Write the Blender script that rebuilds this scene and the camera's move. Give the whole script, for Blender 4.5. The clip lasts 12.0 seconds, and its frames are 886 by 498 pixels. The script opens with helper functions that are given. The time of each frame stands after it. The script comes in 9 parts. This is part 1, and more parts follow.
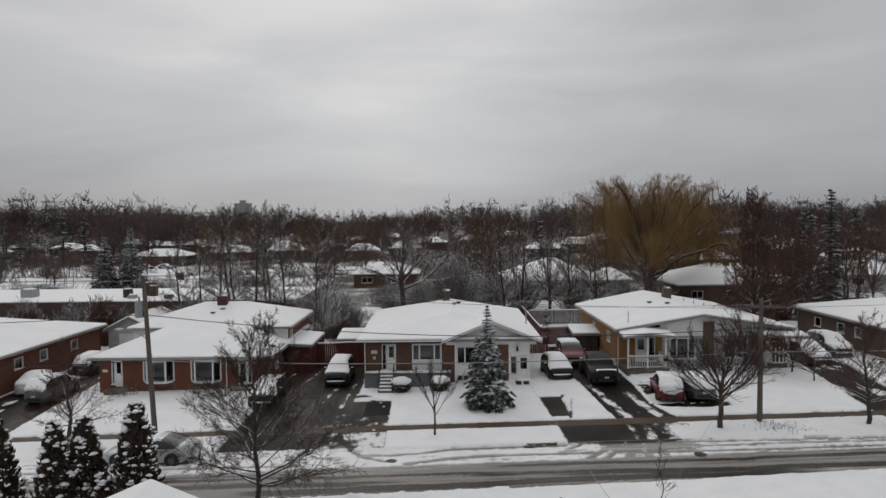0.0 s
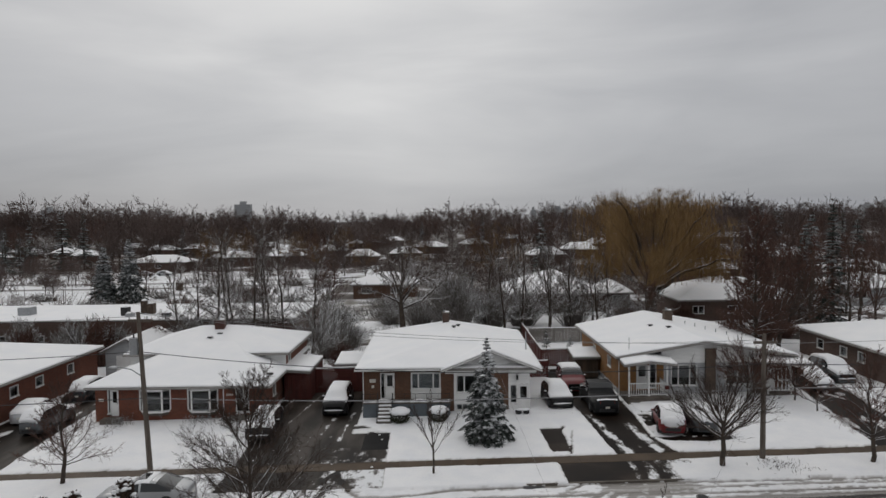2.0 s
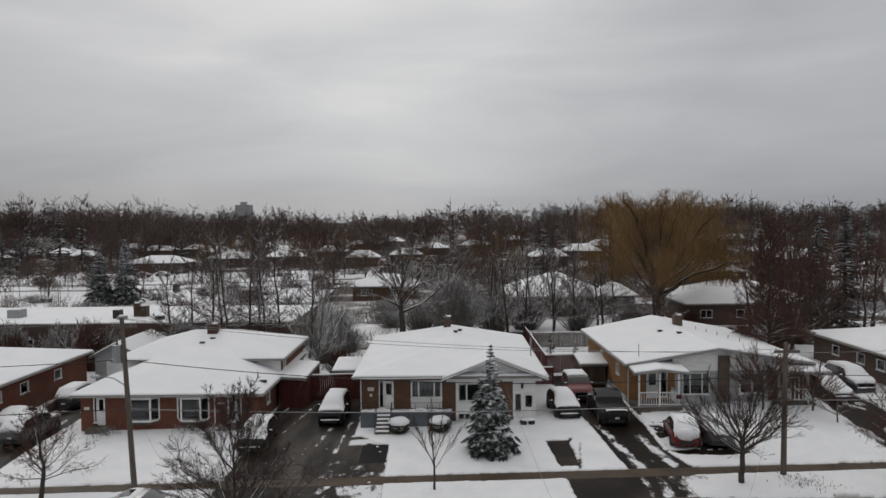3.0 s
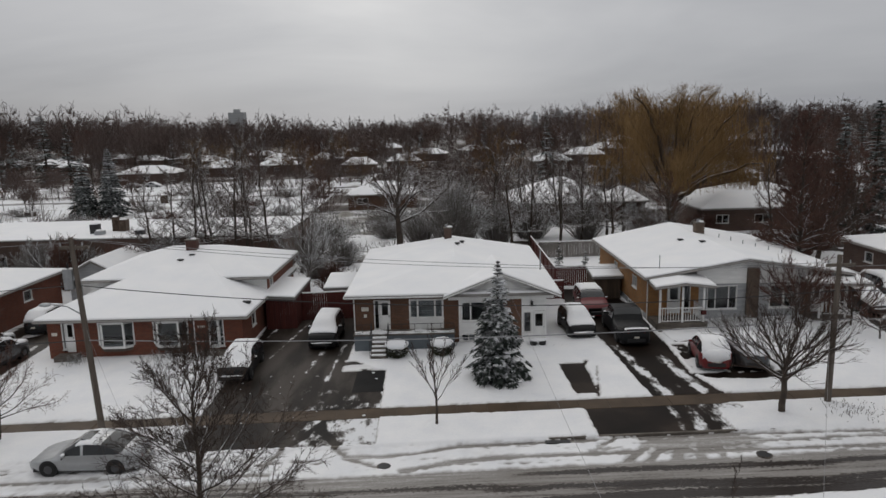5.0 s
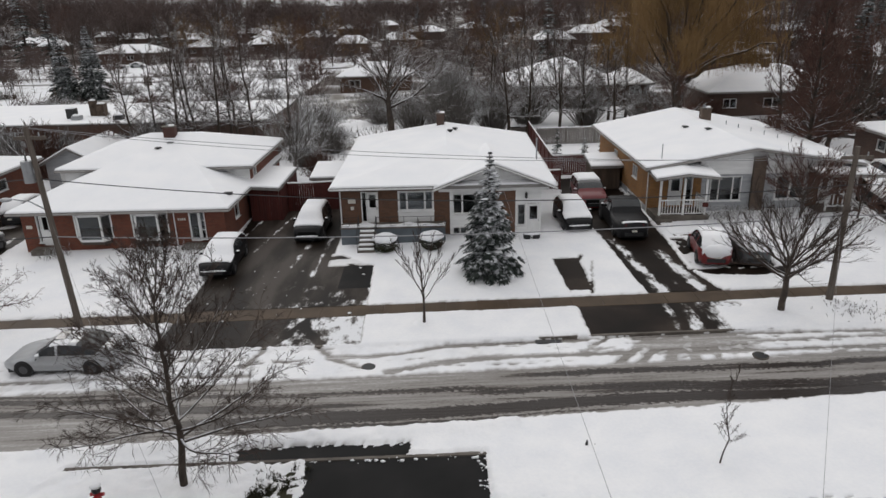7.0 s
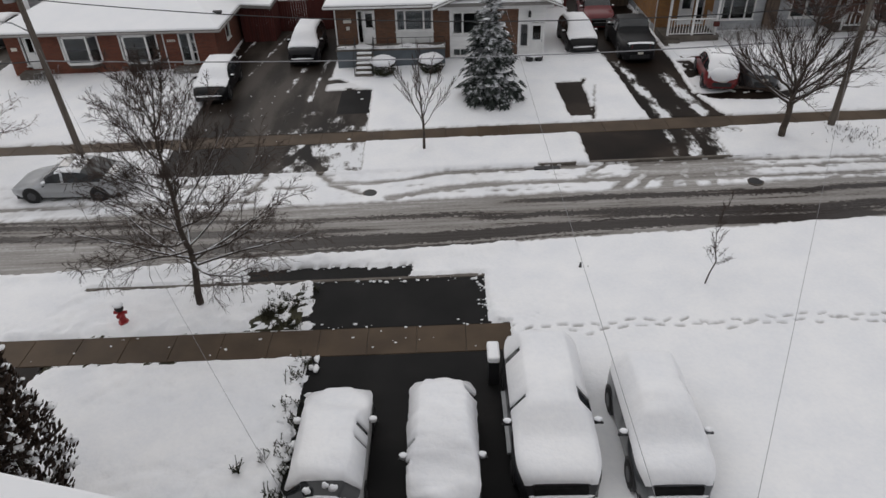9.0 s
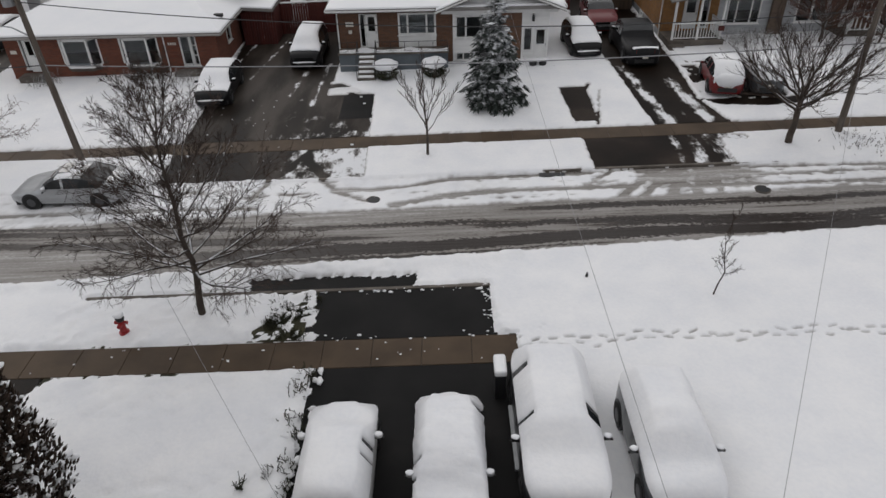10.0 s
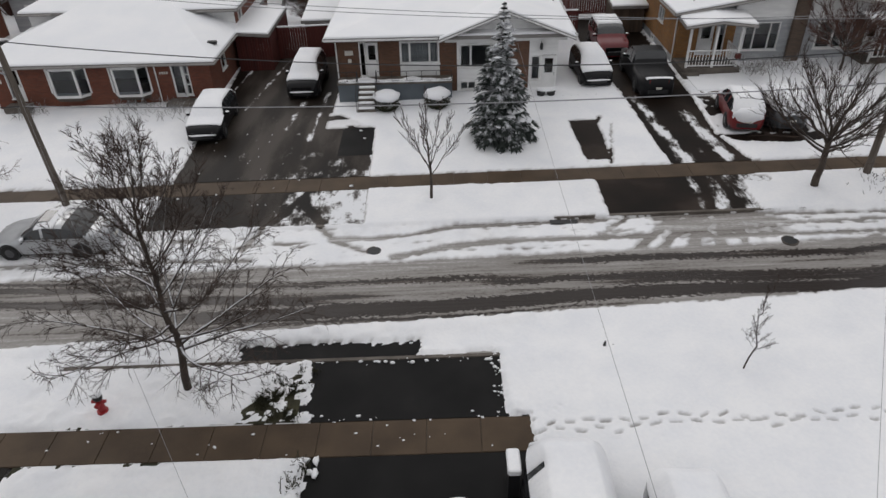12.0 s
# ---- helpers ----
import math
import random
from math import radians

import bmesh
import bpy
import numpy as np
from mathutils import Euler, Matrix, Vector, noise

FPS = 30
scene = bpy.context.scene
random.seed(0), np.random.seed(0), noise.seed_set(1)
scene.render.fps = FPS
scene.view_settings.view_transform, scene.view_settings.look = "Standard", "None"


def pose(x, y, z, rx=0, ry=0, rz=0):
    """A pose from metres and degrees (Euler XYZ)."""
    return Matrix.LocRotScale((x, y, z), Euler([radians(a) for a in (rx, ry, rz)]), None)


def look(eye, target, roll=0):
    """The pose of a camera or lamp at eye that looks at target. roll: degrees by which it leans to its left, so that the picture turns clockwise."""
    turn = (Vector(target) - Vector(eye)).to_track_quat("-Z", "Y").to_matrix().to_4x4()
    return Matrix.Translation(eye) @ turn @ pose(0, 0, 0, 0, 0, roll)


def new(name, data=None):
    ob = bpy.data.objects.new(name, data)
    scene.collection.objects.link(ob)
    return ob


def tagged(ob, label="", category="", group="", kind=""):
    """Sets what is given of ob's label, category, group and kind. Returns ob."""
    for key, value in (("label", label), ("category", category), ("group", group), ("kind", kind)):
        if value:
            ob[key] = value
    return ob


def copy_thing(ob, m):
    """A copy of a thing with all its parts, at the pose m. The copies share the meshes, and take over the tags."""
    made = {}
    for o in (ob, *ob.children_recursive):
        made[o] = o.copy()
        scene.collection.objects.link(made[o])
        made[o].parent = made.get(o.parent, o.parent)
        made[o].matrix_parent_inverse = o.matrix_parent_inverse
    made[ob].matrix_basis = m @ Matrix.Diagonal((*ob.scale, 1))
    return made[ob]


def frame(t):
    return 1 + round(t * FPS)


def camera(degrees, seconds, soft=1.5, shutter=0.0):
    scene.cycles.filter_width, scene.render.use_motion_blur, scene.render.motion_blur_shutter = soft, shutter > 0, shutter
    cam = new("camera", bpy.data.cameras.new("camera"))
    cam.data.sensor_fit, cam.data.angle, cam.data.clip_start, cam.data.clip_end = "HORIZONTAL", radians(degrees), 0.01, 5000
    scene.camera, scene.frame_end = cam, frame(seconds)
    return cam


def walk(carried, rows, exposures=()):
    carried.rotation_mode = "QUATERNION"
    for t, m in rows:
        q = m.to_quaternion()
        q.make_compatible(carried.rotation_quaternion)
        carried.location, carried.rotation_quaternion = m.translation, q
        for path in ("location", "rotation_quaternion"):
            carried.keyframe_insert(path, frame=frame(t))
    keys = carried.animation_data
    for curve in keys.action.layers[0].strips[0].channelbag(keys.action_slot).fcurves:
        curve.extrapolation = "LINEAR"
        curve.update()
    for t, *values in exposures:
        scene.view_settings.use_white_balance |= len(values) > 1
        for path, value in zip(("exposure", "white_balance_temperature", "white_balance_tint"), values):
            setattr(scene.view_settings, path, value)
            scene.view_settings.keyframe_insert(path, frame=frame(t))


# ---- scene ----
cam = camera(65.5, 12.0)
PATH = [
    (0, (-0.419, 0.32, 12.264), (-0.419, 2.318, 12.178), -0.6),
    (0.5, (-0.387, 0.395, 12.912), (-0.386, 2.393, 12.825), -0.6),
    (1, (-0.333, 0.468, 13.85), (-0.333, 2.467, 13.764), -0.6),
    (1.5, (-0.31, 0.52, 14.266), (-0.31, 2.518, 14.179), -0.7),
    (2, (-0.292, 0.916, 14.291), (-0.293, 2.914, 14.203), -0.7),
    (2.5, (-0.319, 1.818, 14.286), (-0.319, 3.816, 14.197), -0.8),
    (2.7, (-0.337, 2.298, 14.286), (-0.341, 4.296, 14.201), -0.5),
    (4.3, (-0.437, 6.718, 14.142), (-0.436, 8.716, 14.042), -1.1),
    (4.4, (-0.461, 6.911, 14.058), (-0.46, 8.907, 13.924), -1.1),
    (4.5, (-0.457, 7.131, 13.966), (-0.458, 9.121, 13.765), -1.2),
    (4.6, (-0.424, 7.339, 13.955), (-0.431, 9.319, 13.676), -1.1),
    (5, (-0.41, 8.41, 13.887), (-0.416, 10.378, 13.533), -1.4),
    (5.5, (-0.317, 9.461, 13.735), (-0.323, 11.428, 13.373), -1.4),
    (6, (-0.201, 10.045, 13.697), (-0.209, 11.983, 13.203), -1.4),
    (6.5, (-0.018, 10.359, 13.89), (-0.028, 12.267, 13.288), -1.4),
    (7, (0.092, 10.44, 13.841), (0.082, 12.322, 13.162), -1.4),
    (7.5, (0.167, 10.41, 13.805), (0.151, 12.11, 12.751), -1.5),
    (7.7, (0.236, 10.351, 14.023), (0.216, 11.999, 12.89), -1.7),
    (9.5, (-0.036, 10.292, 14.119), (-0.054, 11.94, 12.987), -1.6),
    (10, (-0.125, 10.714, 14.196), (-0.142, 12.362, 13.063), -1.5),
    (10.5, (-0.21, 11.319, 14.333), (-0.228, 12.969, 13.202), -1.6),
    (11, (-0.243, 12.061, 14.53), (-0.262, 13.71, 13.399), -1.6),
    (11.5, (-0.302, 12.911, 14.702), (-0.321, 14.562, 13.573), -1.6),
    (12, (-0.252, 13.321, 14.867), (-0.272, 14.972, 13.738), -1.6),
]
walk(cam, [(t, look(eye, target, roll)) for t, eye, target, roll in PATH],
     [(0, -0.2, 6500, 11), (4.5, -0.2, 6500, 11), (5.0, -0.18, 6500, 11.3), (5.5, -0.02, 6500, 11.6), (6.0, 0.08, 6480, 12), (7.0, 0.16, 6480, 12), (7.7, 0.18, 6480, 12), (9.3, -0.06, 6450, 12.5), (10.5, -0.05, 6450, 12.5), (12, 0.05, 6450, 12.5)])

# ---- sky and sun
SUN_DIR = Vector((-0.46, 0.68, 0.57)).normalized()
world = bpy.data.worlds.new("overcast_sky")
scene.world = world
world.use_nodes = True
wt = world.node_tree
wn, wl = wt.nodes, wt.links


def wnode(kind, **values):
    n = wn.new(kind)
    for key, value in values.items():
        if key == "operation":
            n.operation = value
        elif key == "blend":
            n.blend_type = value
        else:
            n.inputs[int(key[1:])].default_value = value
    return n


tc = wnode("ShaderNodeTexCoord")
stretch = wnode("ShaderNodeMapping", i3=(1.5, 1.2, 7.0))
wl.new(tc.outputs["Generated"], stretch.inputs[0])
clouds = wn.new("ShaderNodeTexNoise")
clouds.inputs["Scale"].default_value = 1.25
clouds.inputs["Detail"].default_value = 5.0
clouds.inputs["Roughness"].default_value = 0.5
clouds.inputs["Distortion"].default_value = 0.4
wl.new(stretch.outputs[0], clouds.inputs["Vector"])
split = wn.new("ShaderNodeSeparateXYZ")
wl.new(tc.outputs["Generated"], split.inputs[0])
rise = wn.new("ShaderNodeMapRange")
rise.inputs[1].default_value, rise.inputs[2].default_value = 0.0, 0.75
rise.inputs[3].default_value, rise.inputs[4].default_value = 0.42, 0.8
wl.new(split.outputs[2], rise.inputs[0])
glow_dot = wn.new("ShaderNodeVectorMath")
glow_dot.operation = "DOT_PRODUCT"
wl.new(tc.outputs["Generated"], glow_dot.inputs[0])
glow_dot.inputs[1].default_value = Vector((-0.2, 0.8, 0.5)).normalized()
glow = wn.new("ShaderNodeMapRange")
glow.inputs[1].default_value, glow.inputs[2].default_value = 0.78, 1.0
glow.inputs[3].default_value, glow.inputs[4].default_value = 0.0, 0.34
wl.new(glow_dot.outputs["Value"], glow.inputs[0])
veil = wn.new("ShaderNodeMapRange")
veil.inputs[1].default_value, veil.inputs[2].default_value = 0.3, 0.7
veil.inputs[3].default_value, veil.inputs[4].default_value = 0.85, 1.18
wl.new(clouds.outputs["Fac"], veil.inputs[0])
bank_dot = wn.new("ShaderNodeVectorMath")
bank_dot.operation = "DOT_PRODUCT"
wl.new(tc.outputs["Generated"], bank_dot.inputs[0])
bank_dot.inputs[1].default_value = Vector((-0.5, 0.85, 0.08)).normalized()
bank = wn.new("ShaderNodeMapRange")
bank.inputs[1].default_value, bank.inputs[2].default_value = 0.9, 1.0
bank.inputs[3].default_value, bank.inputs[4].default_value = 0.0, -0.11
wl.new(bank_dot.outputs["Value"], bank.inputs[0])
under = wnode("ShaderNodeMath", operation="ADD")
wl.new(rise.outputs[0], under.inputs[0])
wl.new(bank.outputs[0], under.inputs[1])
summed = wnode("ShaderNodeMath", operation="ADD")
wl.new(under.outputs[0], summed.inputs[0])
wl.new(glow.outputs[0], summed.inputs[1])
value = wnode("ShaderNodeMath", operation="MULTIPLY")
wl.new(summed.outputs[0], value.inputs[0])
wl.new(veil.outputs[0], value.inputs[1])
tint = wn.new("ShaderNodeValToRGB")
tint.color_ramp.elements[0].position, tint.color_ramp.elements[0].color = 0.25, (0.235, 0.25, 0.28, 1)
tint.color_ramp.elements[1].position, tint.color_ramp.elements[1].color = 1.0, (0.985, 0.985, 0.965, 1)
mid = tint.color_ramp.elements.new(0.6)
mid.color = (0.575, 0.585, 0.6, 1)
wl.new(value.outputs[0], tint.inputs[0])
nishita = wn.new("ShaderNodeTexSky")
nishita.sky_type = "NISHITA"
nishita.sun_disc = False
nishita.sun_elevation = math.asin(SUN_DIR.z)
nishita.sun_rotation = math.atan2(SUN_DIR.x, SUN_DIR.y)
dim = wnode("ShaderNodeMixRGB", blend="MULTIPLY", i0=1.0, i2=(0.08, 0.08, 0.08, 1))
wl.new(nishita.outputs[0], dim.inputs[1])
cover = wnode("ShaderNodeMixRGB", i0=0.96)
wl.new(dim.outputs[0], cover.inputs[1])
wl.new(tint.outputs[0], cover.inputs[2])
wl.new(cover.outputs[0], wn["Background"].inputs[0])
wn["Background"].inputs[1].default_value = 0.95
sun = new("sun", bpy.data.lights.new("sun", "SUN"))
sun.data.energy = 0.3
sun.data.angle = radians(25)
sun.data.color = (1.0, 0.97, 0.92)
sun.matrix_world = look(SUN_DIR * 60, (0, 0, 0))


# ---- materials
def noise_mat(name, stops, scale, rough=0.8, stretch=(1, 1, 1), detail=5.0, bump=0.0, bump_scale=40.0, fine=0.25, metal=0.0, spec=0.4, turn=0.0, rand=0.0):
    """A surface whose colour runs over stops [(place, colour)] with a coarse noise, broken up by a fine one."""
    m = bpy.data.materials.new(name)
    m.use_nodes = True
    n, l = m.node_tree.nodes, m.node_tree.links
    b = n["Principled BSDF"]
    b.inputs["Roughness"].default_value = rough
    b.inputs["Metallic"].default_value = metal
    b.inputs["Specular IOR Level"].default_value = spec
    geo = n.new("ShaderNodeNewGeometry")
    mp = n.new("ShaderNodeMapping")
    mp.inputs["Scale"].default_value = stretch
    mp.inputs["Rotation"].default_value = (0, 0, turn)
    l.new(geo.outputs["Position"], mp.inputs[0])
    big = n.new("ShaderNodeTexNoise")
    big.inputs["Scale"].default_value, big.inputs["Detail"].default_value = scale, detail
    l.new(mp.outputs[0], big.inputs["Vector"])
    small = n.new("ShaderNodeTexNoise")
    small.inputs["Scale"].default_value, small.inputs["Detail"].default_value = bump_scale, 3.0
    l.new(mp.outputs[0], small.inputs["Vector"])
    mix = n.new("ShaderNodeMath")
    mix.operation = "MULTIPLY_ADD"
    l.new(small.outputs["Fac"], mix.inputs[0])
    mix.inputs[1].default_value = fine
    l.new(big.outputs["Fac"], mix.inputs[2])
    shift = n.new("ShaderNodeMath")
    shift.operation = "SUBTRACT"
    l.new(mix.outputs[0], shift.inputs[0])
    shift.inputs[1].default_value = fine * 0.5
    last = shift
    if rand:
        info = n.new("ShaderNodeObjectInfo")
        add = n.new("ShaderNodeMath")
        add.operation = "MULTIPLY_ADD"
        l.new(info.outputs["Random"], add.inputs[0])
        add.inputs[1].default_value = rand
        l.new(shift.outputs[0], add.inputs[2])
        last = add
    ramp = n.new("ShaderNodeValToRGB")
    e = ramp.color_ramp.elements
    e[0].position, e[0].color = stops[0][0], (*stops[0][1], 1)
    e[1].position, e[1].color = stops[-1][0], (*stops[-1][1], 1)
    for p, c in stops[1:-1]:
        e.new(p).color = (*c, 1)
    l.new(last.outputs[0], ramp.inputs[0])
    l.new(ramp.outputs[0], b.inputs["Base Color"])
    if bump:
        bp = n.new("ShaderNodeBump")
        bp.inputs["Strength"].default_value, bp.inputs["Distance"].default_value = bump, 0.03
        l.new(mix.outputs[0], bp.inputs["Height"])
        l.new(bp.outputs[0], b.inputs["Normal"])
    return m


def frosted(m, low=0.35, high=0.7, colour=(0.78, 0.79, 0.82), patch=3.0, share=0.45):
    """Lets snow lie on the upper sides of a material's surfaces, in patches."""
    n, l = m.node_tree.nodes, m.node_tree.links
    b = n["Principled BSDF"]
    old = b.inputs["Base Color"].links[0].from_socket
    geo = n.new("ShaderNodeNewGeometry")
    sep = n.new("ShaderNodeSeparateXYZ")
    l.new(geo.outputs["Normal"], sep.inputs[0])
    spots = n.new("ShaderNodeTexNoise")
    spots.inputs["Scale"].default_value = patch
    l.new(geo.outputs["Position"], spots.inputs["Vector"])
    add = n.new("ShaderNodeMath")
    add.operation = "MULTIPLY_ADD"
    l.new(spots.outputs["Fac"], add.inputs[0])
    add.inputs[1].default_value = share * 2
    l.new(sep.outputs[2], add.inputs[2])
    ramp = n.new("ShaderNodeMapRange")
    ramp.inputs[1].default_value, ramp.inputs[2].default_value = low + share, high + share
    l.new(add.outputs[0], ramp.inputs[0])
    mix = n.new("ShaderNodeMixRGB")
    l.new(ramp.outputs[0], mix.inputs[0])
    l.new(old, mix.inputs[1])
    mix.inputs[2].default_value = (*colour, 1)
    l.new(mix.outputs[0], b.inputs["Base Color"])
    return m


def brick_mat(name, c1, c2, mortar):
    m = bpy.data.materials.new(name)
    m.use_nodes = True
    n, l = m.node_tree.nodes, m.node_tree.links
    b = n["Principled BSDF"]
    b.inputs["Roughness"].default_value = 0.85
    geo = n.new("ShaderNodeNewGeometry")
    sep = n.new("ShaderNodeSeparateXYZ")
    l.new(geo.outputs["Position"], sep.inputs[0])
    add = n.new("ShaderNodeMath")
    l.new(sep.outputs[0], add.inputs[0])
    l.new(sep.outputs[1], add.inputs[1])
    com = n.new("ShaderNodeCombineXYZ")
    l.new(add.outputs[0], com.inputs[0])
    l.new(sep.outputs[2], com.inputs[1])
    br = n.new("ShaderNodeTexBrick")
    br.inputs["Scale"].default_value = 1.0
    br.inputs["Brick Width"].default_value, br.inputs["Row Height"].default_value = 0.22, 0.075
    br.inputs["Mortar Size"].default_value = 0.006
    br.inputs["Color1"].default_value, br.inputs["Color2"].default_value = (*c1, 1), (*c2, 1)
    br.inputs["Mortar"].default_value = (*mortar, 1)
    l.new(com.outputs[0], br.inputs["Vector"])
    dirt = n.new("ShaderNodeTexNoise")
    dirt.inputs["Scale"].default_value, dirt.inputs["Detail"].default_value = 0.9, 6
    l.new(geo.outputs["Position"], dirt.inputs["Vector"])
    dr = n.new("ShaderNodeMapRange")
    dr.inputs[3].default_value, dr.inputs[4].default_value = 0.65, 1.35
    l.new(dirt.outputs["Fac"], dr.inputs[0])
    mul = n.new("ShaderNodeMixRGB")
    mul.blend_type = "MULTIPLY"
    mul.inputs[0].default_value = 1
    l.new(br.outputs["Color"], mul.inputs[1])
    l.new(dr.outputs[0], mul.inputs[2])
    l.new(mul.outputs[0], b.inputs["Base Color"])
    bp = n.new("ShaderNodeBump")
    bp.inputs["Strength"].default_value, bp.inputs["Distance"].default_value = 0.5, 0.01
    bp.invert = True
    l.new(br.outputs["Fac"], bp.inputs["Height"])
    l.new(bp.outputs[0], b.inputs["Normal"])
    return m


def plain(name, c, rough=0.5, metal=0.0, vary=0.12, scale=3.0, coat=0.0):
    lo, hi = [v * (1 - vary) for v in c], [min(1, v * (1 + vary)) for v in c]
    m = noise_mat(name, [(0.3, lo), (0.7, hi)], scale, rough, metal=metal)
    m.node_tree.nodes["Principled BSDF"].inputs["Coat Weight"].default_value = coat
    return m


def glass_mat(name, c=(0.55, 0.6, 0.62)):
    m = bpy.data.materials.new(name)
    m.use_nodes = True
    b = m.node_tree.nodes["Principled BSDF"]
    b.inputs["Base Color"].default_value = (*c, 1)
    b.inputs["Roughness"].default_value = 0.03
    b.inputs["Transmission Weight"].default_value = 1.0
    b.inputs["IOR"].default_value = 1.45
    return m


SNOW = noise_mat("snow", [(0.3, (0.80, 0.81, 0.835)), (0.7, (0.88, 0.88, 0.885))], 0.7, 0.65, bump=0.6, bump_scale=9.0, fine=0.5, spec=0.25)


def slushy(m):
    """Turns thin snow grey with melt and grit, and colours shade into footprints, by the depth stored on the mesh."""
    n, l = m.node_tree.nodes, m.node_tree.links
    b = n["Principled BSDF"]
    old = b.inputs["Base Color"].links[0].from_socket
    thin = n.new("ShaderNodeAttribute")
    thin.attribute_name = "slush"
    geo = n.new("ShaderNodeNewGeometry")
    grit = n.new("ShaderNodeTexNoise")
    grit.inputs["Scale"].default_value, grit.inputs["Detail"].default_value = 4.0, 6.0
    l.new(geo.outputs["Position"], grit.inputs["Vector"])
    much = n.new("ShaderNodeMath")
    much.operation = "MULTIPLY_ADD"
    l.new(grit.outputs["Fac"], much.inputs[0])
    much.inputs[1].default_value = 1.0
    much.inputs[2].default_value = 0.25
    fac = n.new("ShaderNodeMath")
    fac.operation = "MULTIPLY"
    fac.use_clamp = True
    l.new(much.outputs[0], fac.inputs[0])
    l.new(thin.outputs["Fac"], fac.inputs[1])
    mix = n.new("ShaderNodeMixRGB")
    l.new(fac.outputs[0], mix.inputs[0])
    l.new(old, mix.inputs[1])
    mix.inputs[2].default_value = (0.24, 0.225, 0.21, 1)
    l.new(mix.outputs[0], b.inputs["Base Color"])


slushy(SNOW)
SNOW_SMOOTH = noise_mat("roof_snow", [(0.3, (0.82, 0.83, 0.85)), (0.7, (0.88, 0.88, 0.885))], 0.5, 0.7, bump=0.12, bump_scale=5.0, spec=0.2)
PARK_SNOW = noise_mat("patchy_park_snow", [(0.33, (0.3, 0.28, 0.26)), (0.4, (0.6, 0.6, 0.6)), (0.48, (0.82, 0.83, 0.85))], 0.16, 0.75, bump=0.2, detail=7)
FIELD = noise_mat("frosty_field", [(0.36, (0.16, 0.145, 0.125)), (0.5, (0.33, 0.32, 0.3)), (0.62, (0.7, 0.7, 0.71))], 0.22, 0.85, bump=0.3, detail=9)
WET_ROAD = noise_mat("slushy_park_road", [(0.35, (0.16, 0.15, 0.145)), (0.65, (0.34, 0.335, 0.33))], 0.4, 0.6, stretch=(0.2, 1, 1), bump=0.2)
GRILLE = noise_mat("matt_black_grille", [(0.3, (0.006, 0.006, 0.006)), (0.7, (0.012, 0.012, 0.012))], 6.0, 0.8, spec=0.08)
GROUND = noise_mat("trodden_snow", [(0.45, (0.05, 0.038, 0.031)), (0.54, (0.12, 0.10, 0.088)), (0.60, (0.34, 0.33, 0.325)), (0.66, (0.72, 0.73, 0.75))], 0.11, 0.8, bump=0.3, detail=8)
ASPHALT = noise_mat("wet_asphalt", [(0.35, (0.007, 0.007, 0.007)), (0.6, (0.012, 0.0115, 0.0115)), (0.8, (0.024, 0.022, 0.021))], 0.6, 0.6, bump=0.25, bump_scale=60, spec=0.12)
DARK_ASPHALT = noise_mat("dark_brown_asphalt", [(0.36, (0.007, 0.0045, 0.0032)), (0.55, (0.015, 0.0098, 0.007)), (0.72, (0.042, 0.03, 0.023))], 0.35, 0.55, bump=0.25, bump_scale=40, spec=0.1)
# the palest tone paints the sky's reflection on wet asphalt into the colour
OLD_SHEEN_ASPHALT = noise_mat("worn_asphalt_with_sheen", [(0.36, (0.006, 0.0042, 0.0032)), (0.48, (0.016, 0.0115, 0.0085)), (0.62, (0.06, 0.05, 0.043))], 0.4, 0.5, stretch=(1.5, 0.35, 1), bump=0.25, bump_scale=40, spec=0.12)


